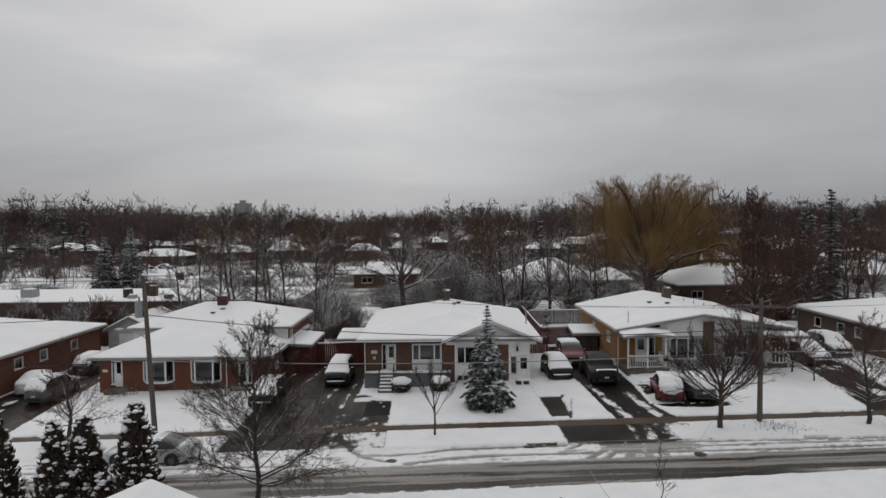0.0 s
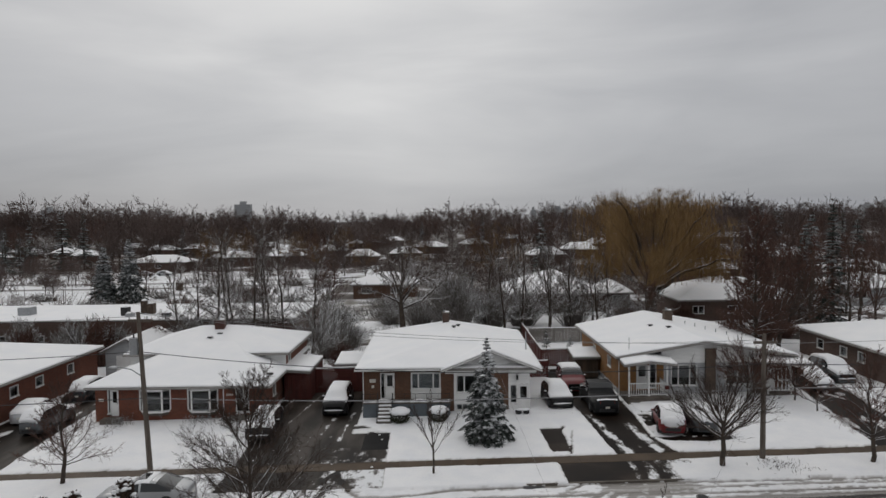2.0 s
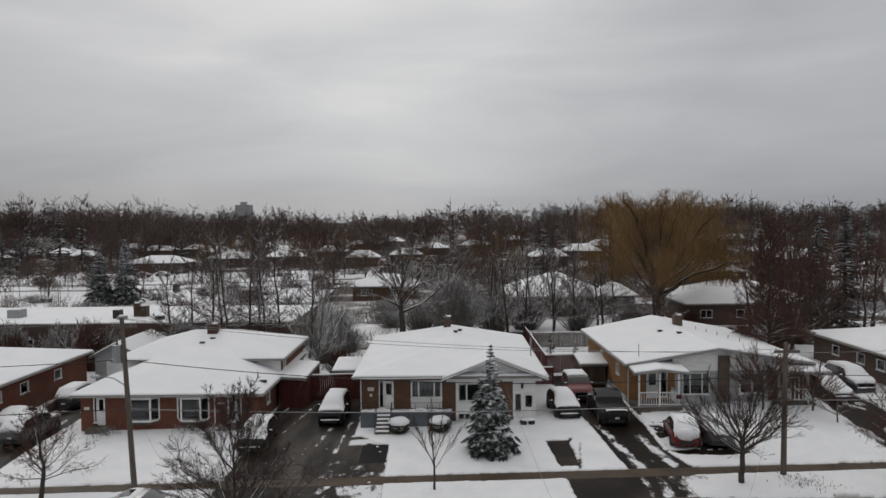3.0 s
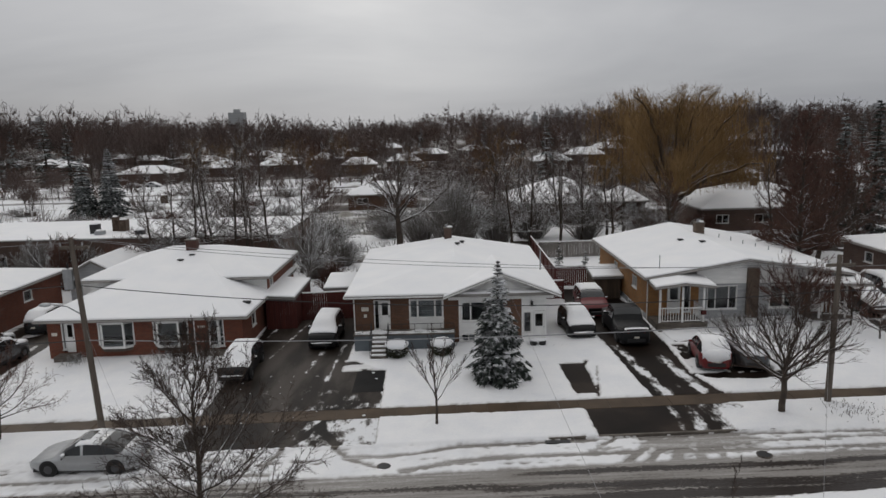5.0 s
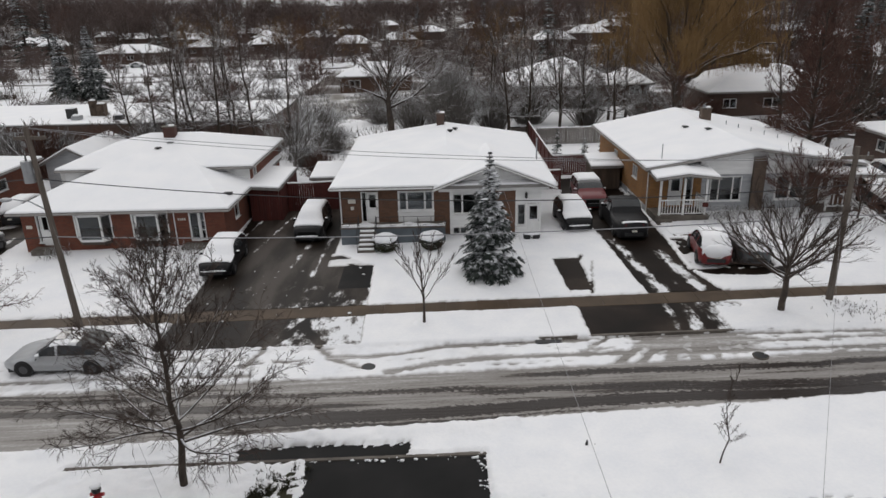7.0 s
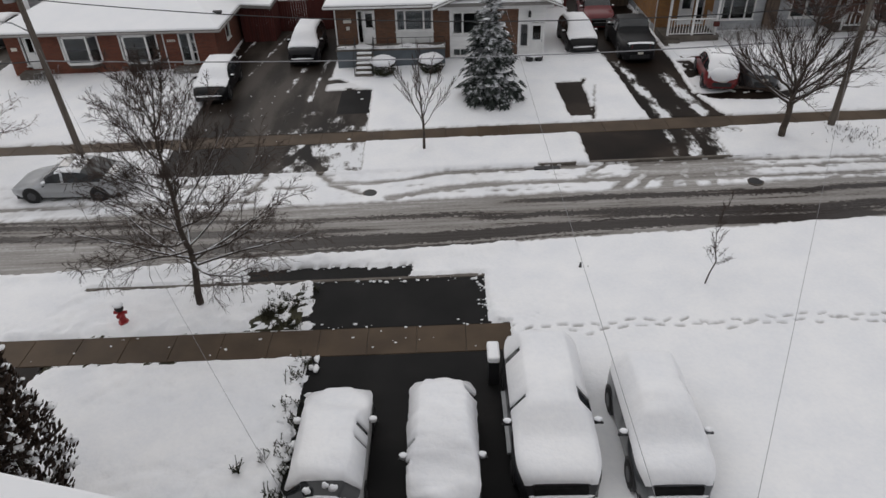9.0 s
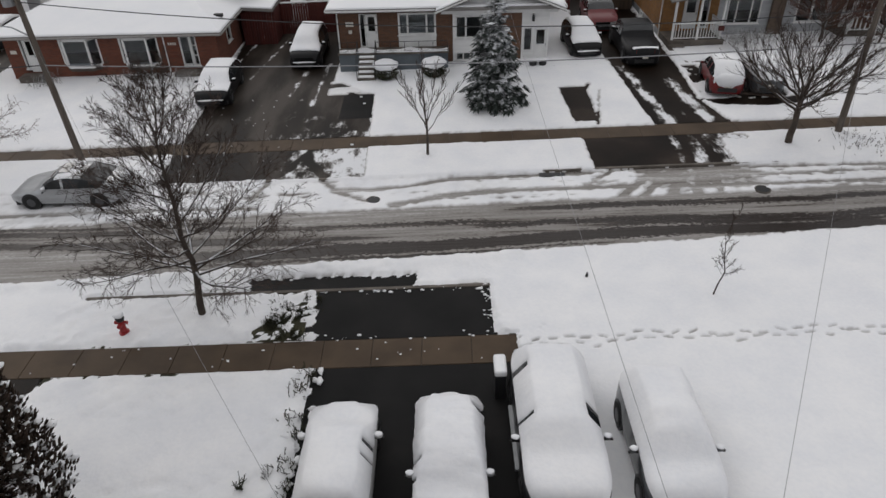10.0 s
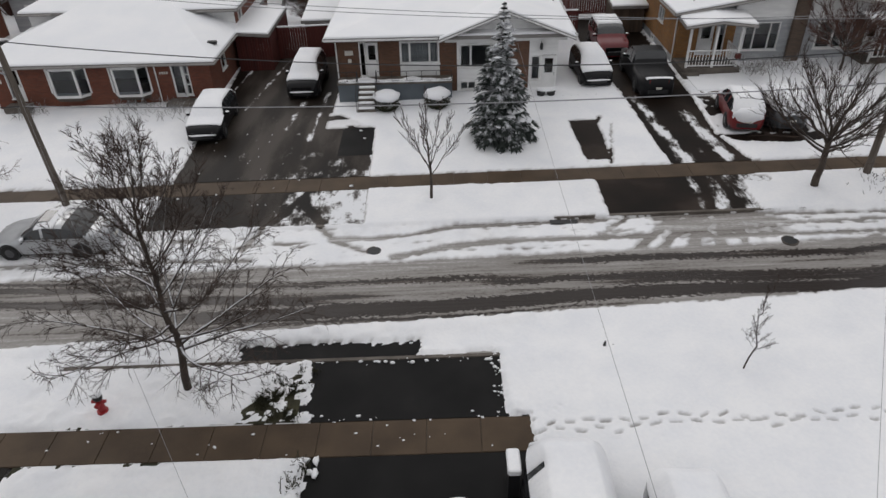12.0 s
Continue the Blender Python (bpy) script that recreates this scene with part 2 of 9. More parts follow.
def dusted(m):
    """Wet snow smeared over the asphalt by wheels and shovels, by the amount stored on the mesh, in ragged drawn-out patches."""
    n, l = m.node_tree.nodes, m.node_tree.links
    b = n["Principled BSDF"]
    old = b.inputs["Base Color"].links[0].from_socket
    much = n.new("ShaderNodeAttribute")
    much.attribute_name = "dusting"
    geo = n.new("ShaderNodeNewGeometry")
    total = much.outputs["Fac"]
    for stretch, scale, share in (((1.2, 0.75, 1), 1.3, 1.15), ((2.6, 0.5, 1), 2.3, 0.4), ((1, 1, 1), 10.0, 0.25)):
        mp = n.new("ShaderNodeMapping")
        mp.inputs["Scale"].default_value = stretch
        l.new(geo.outputs["Position"], mp.inputs[0])
        t = n.new("ShaderNodeTexNoise")
        t.inputs["Scale"].default_value, t.inputs["Detail"].default_value, t.inputs["Roughness"].default_value = scale, 7.0, 0.6
        l.new(mp.outputs[0], t.inputs["Vector"])
        o = n.new("ShaderNodeMath")
        o.operation = "MULTIPLY_ADD"
        l.new(t.outputs["Fac"], o.inputs[0])
        o.inputs[1].default_value = share
        l.new(total, o.inputs[2])
        total = o.outputs[0]
    fac = n.new("ShaderNodeMapRange")
    fac.interpolation_type = "SMOOTHSTEP"
    fac.inputs[1].default_value, fac.inputs[2].default_value = 1.24, 1.48
    l.new(total, fac.inputs[0])
    tone = n.new("ShaderNodeValToRGB")
    e = tone.color_ramp.elements
    e[0].position, e[0].color = 0.0, (0.2, 0.185, 0.17, 1)
    e[1].position, e[1].color = 1.0, (0.78, 0.79, 0.81, 1)
    e.new(0.45).color = (0.42, 0.41, 0.4, 1)
    l.new(fac.outputs[0], tone.inputs[0])
    mix = n.new("ShaderNodeMixRGB")
    l.new(fac.outputs[0], mix.inputs[0])
    l.new(old, mix.inputs[1])
    l.new(tone.outputs[0], mix.inputs[2])
    l.new(mix.outputs[0], b.inputs["Base Color"])
    bp = n.new("ShaderNodeBump")
    bp.inputs["Strength"].default_value, bp.inputs["Distance"].default_value = 0.7, 0.03
    l.new(fac.outputs[0], bp.inputs["Height"])
    before = b.inputs["Normal"].links[0].from_socket
    l.new(before, bp.inputs["Normal"])
    l.new(bp.outputs[0], b.inputs["Normal"])


dusted(DARK_ASPHALT)
dusted(OLD_SHEEN_ASPHALT)


def slush_mat():
    """Grey slush drawn out by tyres, worn through to wet asphalt in streaks."""
    m = bpy.data.materials.new("slushy_road")
    m.use_nodes = True
    n, l = m.node_tree.nodes, m.node_tree.links
    b = n["Principled BSDF"]
    geo = n.new("ShaderNodeNewGeometry")

    def streaks(sx, sy, scale, detail):
        mp = n.new("ShaderNodeMapping")
        mp.inputs["Scale"].default_value = (sx, sy, 1)
        mp.inputs["Rotation"].default_value = (0, 0, 0.012)
        l.new(geo.outputs["Position"], mp.inputs[0])
        t = n.new("ShaderNodeTexNoise")
        t.inputs["Scale"].default_value, t.inputs["Detail"].default_value, t.inputs["Roughness"].default_value = scale, detail, 0.62
        l.new(mp.outputs[0], t.inputs["Vector"])
        return t.outputs["Fac"]

    def mix(a, k, c):
        o = n.new("ShaderNodeMath")
        o.operation = "MULTIPLY_ADD"
        l.new(a, o.inputs[0])
        o.inputs[1].default_value = k
        l.new(c, o.inputs[2])
        return o.outputs[0]

    broad, lines, grit = streaks(0.05, 1.3, 0.9, 6), streaks(0.16, 3.4, 1.6, 8), streaks(1, 1.6, 7.0, 6)
    h = mix(lines, 0.75, broad)
    h = mix(grit, 0.36, h)
    # bare wet wheel lines where tyres have run
    sep = n.new("ShaderNodeSeparateXYZ")
    l.new(geo.outputs["Position"], sep.inputs[0])
    wander = streaks(0.12, 0.12, 1.0, 3)
    for y0, slope, x0, x1, w, deep in ((31.85, 0.03, -9.0, 16.0, 0.36, 0.55), (32.3, -0.02, -60.0, -4.0, 0.24, 0.4), (33.0, 0.0, 0.0, 60.0, 0.2, 0.3), (34.05, 0.012, 3.5, 60.0, 0.22, 0.42), (33.3, -0.01, -60.0, 2.0, 0.18, 0.32), (32.75, 0.0, 5.0, 60.0, 0.24, 0.36), (31.3, 0.03, -9.0, 6.0, 0.1, 0.26), (33.85, 0.0, -60.0, -8.0, 0.12, 0.3)):
        line = mix(sep.outputs[0], -slope, sep.outputs[1])
        line = mix(wander, 0.9, line)
        off = n.new("ShaderNodeMath")
        off.operation = "SUBTRACT"
        l.new(line, off.inputs[0])
        off.inputs[1].default_value = y0 + 0.45
        far = n.new("ShaderNodeMath")
        far.operation = "ABSOLUTE"
        l.new(off.outputs[0], far.inputs[0])
        rag = mix(grit, -0.75, mix(lines, -0.5, far.outputs[0]))
        hit = n.new("ShaderNodeMapRange")
        hit.inputs[1].default_value, hit.inputs[2].default_value, hit.inputs[3].default_value, hit.inputs[4].default_value = w - 0.7, w - 0.6, deep, 0.0
        l.new(rag, hit.inputs[0])
        ends = n.new("ShaderNodeMapRange")
        ends.inputs[1].default_value, ends.inputs[2].default_value = x0 - 2, x0 + 2
        l.new(sep.outputs[0], ends.inputs[0])
        ends_b = n.new("ShaderNodeMapRange")
        ends_b.inputs[1].default_value, ends_b.inputs[2].default_value, ends_b.inputs[3].default_value, ends_b.inputs[4].default_value = x1 - 2, x1 + 2, 1.0, 0.0
        l.new(sep.outputs[0], ends_b.inputs[0])
        for e_ in (ends, ends_b):
            m_ = n.new("ShaderNodeMath")
            m_.operation = "MULTIPLY"
            l.new(hit.outputs[0], m_.inputs[0])
            l.new(e_.outputs[0], m_.inputs[1])
            hit = m_
        h = mix(hit.outputs[0], -1.0, h)
    ramp = n.new("ShaderNodeValToRGB")
    e = ramp.color_ramp.elements
    e[0].position, e[0].color = 0.0, (0.02, 0.0135, 0.0105, 1)
    e[1].position, e[1].color = 1.0, (0.5, 0.49, 0.48, 1)
    for q, c in ((0.15, (0.05, 0.037, 0.03, 1)), (0.24, (0.16, 0.145, 0.13, 1)), (0.44, (0.235, 0.22, 0.205, 1)), (0.7, (0.3, 0.285, 0.27, 1))):
        e.new(q).color = c
    sc = n.new("ShaderNodeMapRange")
    sc.inputs[1].default_value, sc.inputs[2].default_value, sc.inputs[3].default_value, sc.inputs[4].default_value = 0.81, 1.26, 0.0, 1.0
    l.new(h, sc.inputs[0])
    l.new(sc.outputs[0], ramp.inputs[0])
    l.new(ramp.outputs[0], b.inputs["Base Color"])
    gl = n.new("ShaderNodeMapRange")
    gl.inputs[3].default_value, gl.inputs[4].default_value = 0.3, 0.75
    l.new(sc.outputs[0], gl.inputs[0])
    l.new(gl.outputs[0], b.inputs["Roughness"])
    b.inputs["Specular IOR Level"].default_value = 0.3
    bp = n.new("ShaderNodeBump")
    bp.inputs["Strength"].default_value, bp.inputs["Distance"].default_value = 0.6, 0.03
    l.new(h, bp.inputs["Height"])
    l.new(bp.outputs[0], b.inputs["Normal"])
    return m


SLUSH = slush_mat()
CONCRETE = noise_mat("wet_concrete", [(0.3, (0.044, 0.028, 0.016)), (0.7, (0.082, 0.055, 0.033))], 0.8, 0.6, bump=0.2, bump_scale=30, rand=0.07, spec=0.25)
KERB = noise_mat("kerb_concrete", [(0.3, (0.06, 0.05, 0.04)), (0.7, (0.16, 0.14, 0.12))], 1.2, 0.7, bump=0.2)
RED_BRICK = brick_mat("red_brick", (0.165, 0.048, 0.025), (0.115, 0.034, 0.019), (0.12, 0.074, 0.055))
BROWN_BRICK = brick_mat("brown_brick", (0.135, 0.063, 0.034), (0.09, 0.044, 0.026), (0.12, 0.09, 0.07))
OCHRE_BRICK = brick_mat("ochre_brick", (0.30, 0.145, 0.045), (0.225, 0.105, 0.035), (0.2, 0.14, 0.09))
DARK_BRICK = brick_mat("dark_brick", (0.10, 0.06, 0.045), (0.075, 0.045, 0.035), (0.1, 0.08, 0.07))
RUST_BRICK = brick_mat("rust_brick", (0.1, 0.05, 0.03), (0.08, 0.04, 0.025), (0.12, 0.08, 0.06))
DARK_RED_BRICK = brick_mat("dark_red_brick", (0.085, 0.032, 0.024), (0.06, 0.024, 0.018), (0.08, 0.055, 0.045))
STONE = brick_mat("chimney_stone", (0.12, 0.085, 0.06), (0.085, 0.06, 0.045), (0.09, 0.07, 0.06))
WHITE = noise_mat("white_paint", [(0.3, (0.62, 0.62, 0.61)), (0.7, (0.76, 0.76, 0.75))], 1.5, 0.5)
SIDING = noise_mat("white_siding", [(0.3, (0.68, 0.68, 0.67)), (0.7, (0.8, 0.8, 0.79))], 0.9, 0.6, stretch=(1, 1, 6), bump=0.2, bump_scale=3)
GREY_SIDING = noise_mat("grey_siding", [(0.3, (0.28, 0.29, 0.30)), (0.7, (0.40, 0.41, 0.42))], 0.9, 0.6, stretch=(1, 1, 6), bump=0.2, bump_scale=3)
GUTTER = plain("grey_gutter", (0.3, 0.285, 0.27), 0.5)
SOFFIT = plain("dark_trim", (0.07, 0.055, 0.045), 0.6)
ROOFING = plain("grey_shingle", (0.2, 0.19, 0.18), 0.8)
GLASS = glass_mat("window_glass")
CAR_GLASS = plain("dark_car_glass", (0.02, 0.022, 0.024), 0.06, coat=0.5)
PORCH_BLUE = noise_mat("blue_grey_block", [(0.3, (0.085, 0.10, 0.115)), (0.7, (0.13, 0.15, 0.165))], 1.0, 0.8, bump=0.2)
FENCE_RED = noise_mat("red_brown_boards", [(0.3, (0.055, 0.012, 0.010)), (0.7, (0.095, 0.02, 0.015))], 0.8, 0.75, stretch=(6, 6, 0.6))
GREY_BOARDS = noise_mat("weathered_grey_boards", [(0.3, (0.13, 0.12, 0.11)), (0.7, (0.22, 0.205, 0.19))], 0.8, 0.8, stretch=(6, 6, 0.6))
WOOD_DARK = noise_mat("dark_boards", [(0.3, (0.05, 0.035, 0.025)), (0.7, (0.10, 0.07, 0.05))], 0.8, 0.8, stretch=(6, 6, 0.6))
POLE_WOOD = noise_mat("weathered_pole", [(0.3, (0.075, 0.062, 0.05)), (0.7, (0.15, 0.125, 0.105))], 2.0, 0.85, stretch=(6, 6, 0.4), bump=0.3)
STEEL = plain("grey_steel", (0.32, 0.33, 0.34), 0.45, 0.6)
WIRE = plain("black_cable", (0.03, 0.03, 0.032), 0.6)
PALE_WIRE = plain("grey_cable", (0.25, 0.25, 0.26), 0.5)
RUBBER = plain("tyre_rubber", (0.018, 0.018, 0.018), 0.85)
BLACK = plain("black_plastic", (0.022, 0.022, 0.023), 0.5)
LAMP = plain("lamp_glass", (0.3, 0.3, 0.31), 0.15, coat=0.5)
RED_LAMP = plain("tail_lamp", (0.22, 0.012, 0.012), 0.2, coat=0.5)
HYDRANT_RED = plain("hydrant_red", (0.33, 0.022, 0.025), 0.5)
YELLOW = plain("yellow_plastic", (0.5, 0.36, 0.03), 0.5)
NUMBER_BAR = plain("sign_face", (0.6, 0.58, 0.52), 0.6)
BARK = frosted(noise_mat("bark", [(0.3, (0.034, 0.026, 0.021)), (0.7, (0.075, 0.058, 0.046))], 3.0, 0.9, bump=0.5), 0.55, 0.95, share=0.25)
TWIG = noise_mat("twigs", [(0.3, (0.032, 0.022, 0.018)), (0.7, (0.07, 0.048, 0.038))], 2.0, 0.9)
FROST_TWIG = frosted(noise_mat("frosted_twigs", [(0.3, (0.09, 0.08, 0.072)), (0.7, (0.18, 0.163, 0.15))], 2.0, 0.9), -0.05, 0.65, (0.6, 0.61, 0.62), 0.8, 0.3)
# distant twigs: brown with the paling of haze mixed into the colour
FAR_HAZED_TWIG = noise_mat("brown_twigs", [(0.3, (0.05, 0.035, 0.032)), (0.55, (0.088, 0.062, 0.055)), (0.75, (0.135, 0.1, 0.09))], 0.05, 0.9, rand=0.1)
OAK_BARK = frosted(noise_mat("snowy_bark", [(0.3, (0.034, 0.026, 0.021)), (0.7, (0.075, 0.058, 0.046))], 3.0, 0.9, bump=0.5), 0.4, 0.8, share=0.25)
GREY_TWIG = frosted(noise_mat("grey_twigs", [(0.3, (0.065, 0.05, 0.043)), (0.7, (0.14, 0.11, 0.095))], 2.0, 0.9), 0.25, 0.75, (0.6, 0.6, 0.61), 0.5, 0.3)
OCHRE_TWIG = noise_mat("ochre_twigs", [(0.3, (0.10, 0.055, 0.024)), (0.7, (0.17, 0.1, 0.045))], 0.4, 0.9)
WILLOW = noise_mat("willow_twigs", [(0.3, (0.15, 0.085, 0.03)), (0.7, (0.26, 0.165, 0.07))], 0.4, 0.9)
RED_TWIG = noise_mat("red_brown_twigs", [(0.3, (0.06, 0.03, 0.023)), (0.7, (0.112, 0.06, 0.046))], 2.0, 0.9)
NEEDLE = frosted(noise_mat("spruce_needles", [(0.3, (0.010, 0.014, 0.011)), (0.7, (0.028, 0.037, 0.031))], 4.0, 0.8), 0.8, 1.02, share=0.45, patch=3.5)
DARK_NEEDLE = frosted(noise_mat("dark_needles", [(0.3, (0.008, 0.014, 0.010)), (0.7, (0.022, 0.034, 0.025))], 2.0, 0.85), 0.8, 1.1, (0.5, 0.51, 0.53), 0.6, 0.4)
CEDAR = frosted(noise_mat("bronze_cedar", [(0.3, (0.016, 0.011, 0.008)), (0.7, (0.06, 0.036, 0.023))], 5.0, 0.85), 0.85, 1.05, share=0.5, patch=2.6)
SHRUB = frosted(noise_mat("shrub_leaves", [(0.3, (0.02, 0.022, 0.012)), (0.7, (0.045, 0.045, 0.024))], 5.0, 0.85), 0.8, 1.1, share=0.3)
GRASS = noise_mat("wet_grass", [(0.3, (0.018, 0.018, 0.010)), (0.7, (0.052, 0.048, 0.024))], 3.0, 0.9)


# ---- mesh tools
class Geo:
    """Collects vertices and faces of one mesh."""

    def __init__(self):
        self.v, self.f = [], []

    def add(self, verts, faces):
        o = len(self.v)
        self.v.extend(verts)
        self.f.extend([tuple(i + o for i in f) for f in faces])
        return self

    def box(self, x0, y0, z0, x1, y1, z1):
        return self.add([(x0, y0, z0), (x1, y0, z0), (x1, y1, z0), (x0, y1, z0), (x0, y0, z1), (x1, y0, z1), (x1, y1, z1), (x0, y1, z1)],
                        [(0, 3, 2, 1), (4, 5, 6, 7), (0, 1, 5, 4), (1, 2, 6, 5), (2, 3, 7, 6), (3, 0, 4, 7)])

    def prism(self, outline, axis, a, b):
        """A closed outline in the two other axes, drawn out from a to b along axis."""
        def at(p, s):
            return {"x": (s, p[0], p[1]), "y": (p[0], s, p[1]), "z": (p[0], p[1], s)}[axis]
        n = len(outline)
        return self.add([at(p, a) for p in outline] + [at(p, b) for p in outline],
                        [tuple(range(n))[::-1], tuple(range(n, 2 * n))] + [(i, (i + 1) % n, n + (i + 1) % n, n + i) for i in range(n)])

    def tube(self, p, q, r0, r1, n=8, caps=True):
        p, q = Vector(p), Vector(q)
        d = (q - p).normalized()
        u = d.orthogonal().normalized()
        w = d.cross(u)
        ring = [(math.cos(2 * math.pi * k / n), math.sin(2 * math.pi * k / n)) for k in range(n)]
        vs = [tuple(p + (u * c + w * s) * r0) for c, s in ring] + [tuple(q + (u * c + w * s) * r1) for c, s in ring]
        fs = [(k, (k + 1) % n, n + (k + 1) % n, n + k) for k in range(n)]
        if caps:
            fs += [tuple(range(n))[::-1], tuple(range(n, 2 * n))]
        return self.add(vs, fs)

    def lump(self, c, r, seed=0, rough=0.25, rows=6, cols=9):
        """An uneven rounded lump; r is (rx, ry, rz)."""
        vs, fs = [], []
        for i in range(rows + 1):
            th = math.pi * i / rows
            for j in range(cols):
                ph = 2 * math.pi * j / cols
                d = Vector((math.sin(th) * math.cos(ph), math.sin(th) * math.sin(ph), math.cos(th)))
                k = 1 + rough * noise.noise(d * 1.7 + Vector((seed * 3.1, seed * 1.7, 0)))
                vs.append((c[0] + d.x * r[0] * k, c[1] + d.y * r[1] * k, c[2] + d.z * r[2] * k))
        for i in range(rows):
            for j in range(cols):
                fs.append((i * cols + j, (i + 1) * cols + j, (i + 1) * cols + (j + 1) % cols, i * cols + (j + 1) % cols))
        return self.add(vs, fs)

    def mesh(self, name, material, smooth=False):
        me = bpy.data.meshes.new(name)
        me.from_pydata(self.v, [], self.f)
        if material:
            me.materials.append(material)
        if smooth:
            me.polygons.foreach_set("use_smooth", [True] * len(me.polygons))
        me.update()
        return me


def part(name, geo, material, parent, label="", smooth=False):
    ob = new(name, geo.mesh(name, material, smooth))
    ob.parent = parent
    if label:
        ob["label"] = label
    return ob


def thing(name, where, label, category, group="", turn=0.0):
    ob = new(name)
    ob.empty_display_size = 0.2
    ob.matrix_basis = pose(*where, 0, 0, turn)
    return tagged(ob, label, category, group)


def single(name, geo, material, label="", category="", kind="", group="", smooth=False):
    return tagged(new(name, geo.mesh(name, material, smooth)), label, category, group, kind)


# ---- lie of the land
def gz(x):
    return 0.021 * max(-70.0, min(70.0, x))


def sstep(t):
    t = np.clip(t, 0.0, 1.0)
    return t * t * (3 - 2 * t)


def gh(x, y):
    """Height of the paved ground: the street climbs to the east, and the far lots rise to their houses."""
    return gz(x) + 0.25 * float(sstep((y - 41.5) / 8.0)) * (1 - float(sstep((y - 66) / 14.0)))


def ghv(x, y):
    return 0.021 * np.clip(x, -70, 70) + 0.25 * sstep((y - 41.5) / 8.0) * (1 - sstep((y - 66) / 14.0))


LATTICE = np.random.RandomState(7).rand(256, 256)


def vnoise(x, y, octaves=4):
    """Smooth value noise from 0 to 1 over arrays."""
    out, amp, tot = 0.0, 1.0, 0.0
    for k in range(octaves):
        xs, ys = x * 2 ** k + 17.3 * k, y * 2 ** k + 5.7 * k
        xi, yi = np.floor(xs).astype(int), np.floor(ys).astype(int)
        fx, fy = sstep(xs - xi), sstep(ys - yi)
        g = lambda a, b: LATTICE[(xi + a) % 256, (yi + b) % 256]
        out = out + amp * ((g(0, 0) * (1 - fx) + g(1, 0) * fx) * (1 - fy) + (g(0, 1) * (1 - fx) + g(1, 1) * fx) * fy)
        tot += amp
        amp *= 0.5
    return out / tot


def sd_box(x, y, x0, x1, y0, y1):
    dx, dy = np.maximum(x0 - x, x - x1), np.maximum(y0 - y, y - y1)
    return np.where((dx > 0) & (dy > 0), np.hypot(dx, dy), np.maximum(dx, dy))


def sd_poly(x, y, pts):
    inside = np.zeros(x.shape, bool)
    best = np.full(x.shape, 1e9)
    for (ax, ay), (bx, by) in zip(pts, pts[1:] + pts[:1]):
        ex, ey = bx - ax, by - ay
        t = np.clip(((x - ax) * ex + (y - ay) * ey) / (ex * ex + ey * ey), 0, 1)
        best = np.minimum(best, np.hypot(x - ax - t * ex, y - ay - t * ey))
        if by != ay:
            inside ^= ((ay > y) != (by > y)) & (x < ex * (y - ay) / ey + ax)
    return np.where(inside, -best, best)


def sheet(name, x0, x1, y0, y1, lift, material, step=1.0, kind="structure"):
    """A paved surface laid on the ground."""
    xs = np.linspace(x0, x1, max(2, int((x1 - x0) / 8) + 2))
    ys = np.linspace(y0, y1, max(2, int((y1 - y0) / step) + 2))
    g = Geo()
    n = len(ys)
    g.v = [(float(x), float(y), gh(float(x), float(y)) + lift) for x in xs for y in ys]
    g.f = [(i * n + j, (i + 1) * n + j, (i + 1) * n + j + 1, i * n + j + 1) for i in range(len(xs) - 1) for j in range(n - 1)]
    return single(name, g, material, kind=kind)


def near_line(x, y, run):
    """Distance from a line of points."""
    best = np.full_like(x, 1e9)
    for (ax, ay), (bx, by) in zip(run[:-1], run[1:]):
        ex, ey = bx - ax, by - ay
        t = np.clip(((x - ax) * ex + (y - ay) * ey) / (ex * ex + ey * ey), 0, 1)
        best = np.minimum(best, np.hypot(x - ax - t * ex, y - ay - t * ey))
    return best


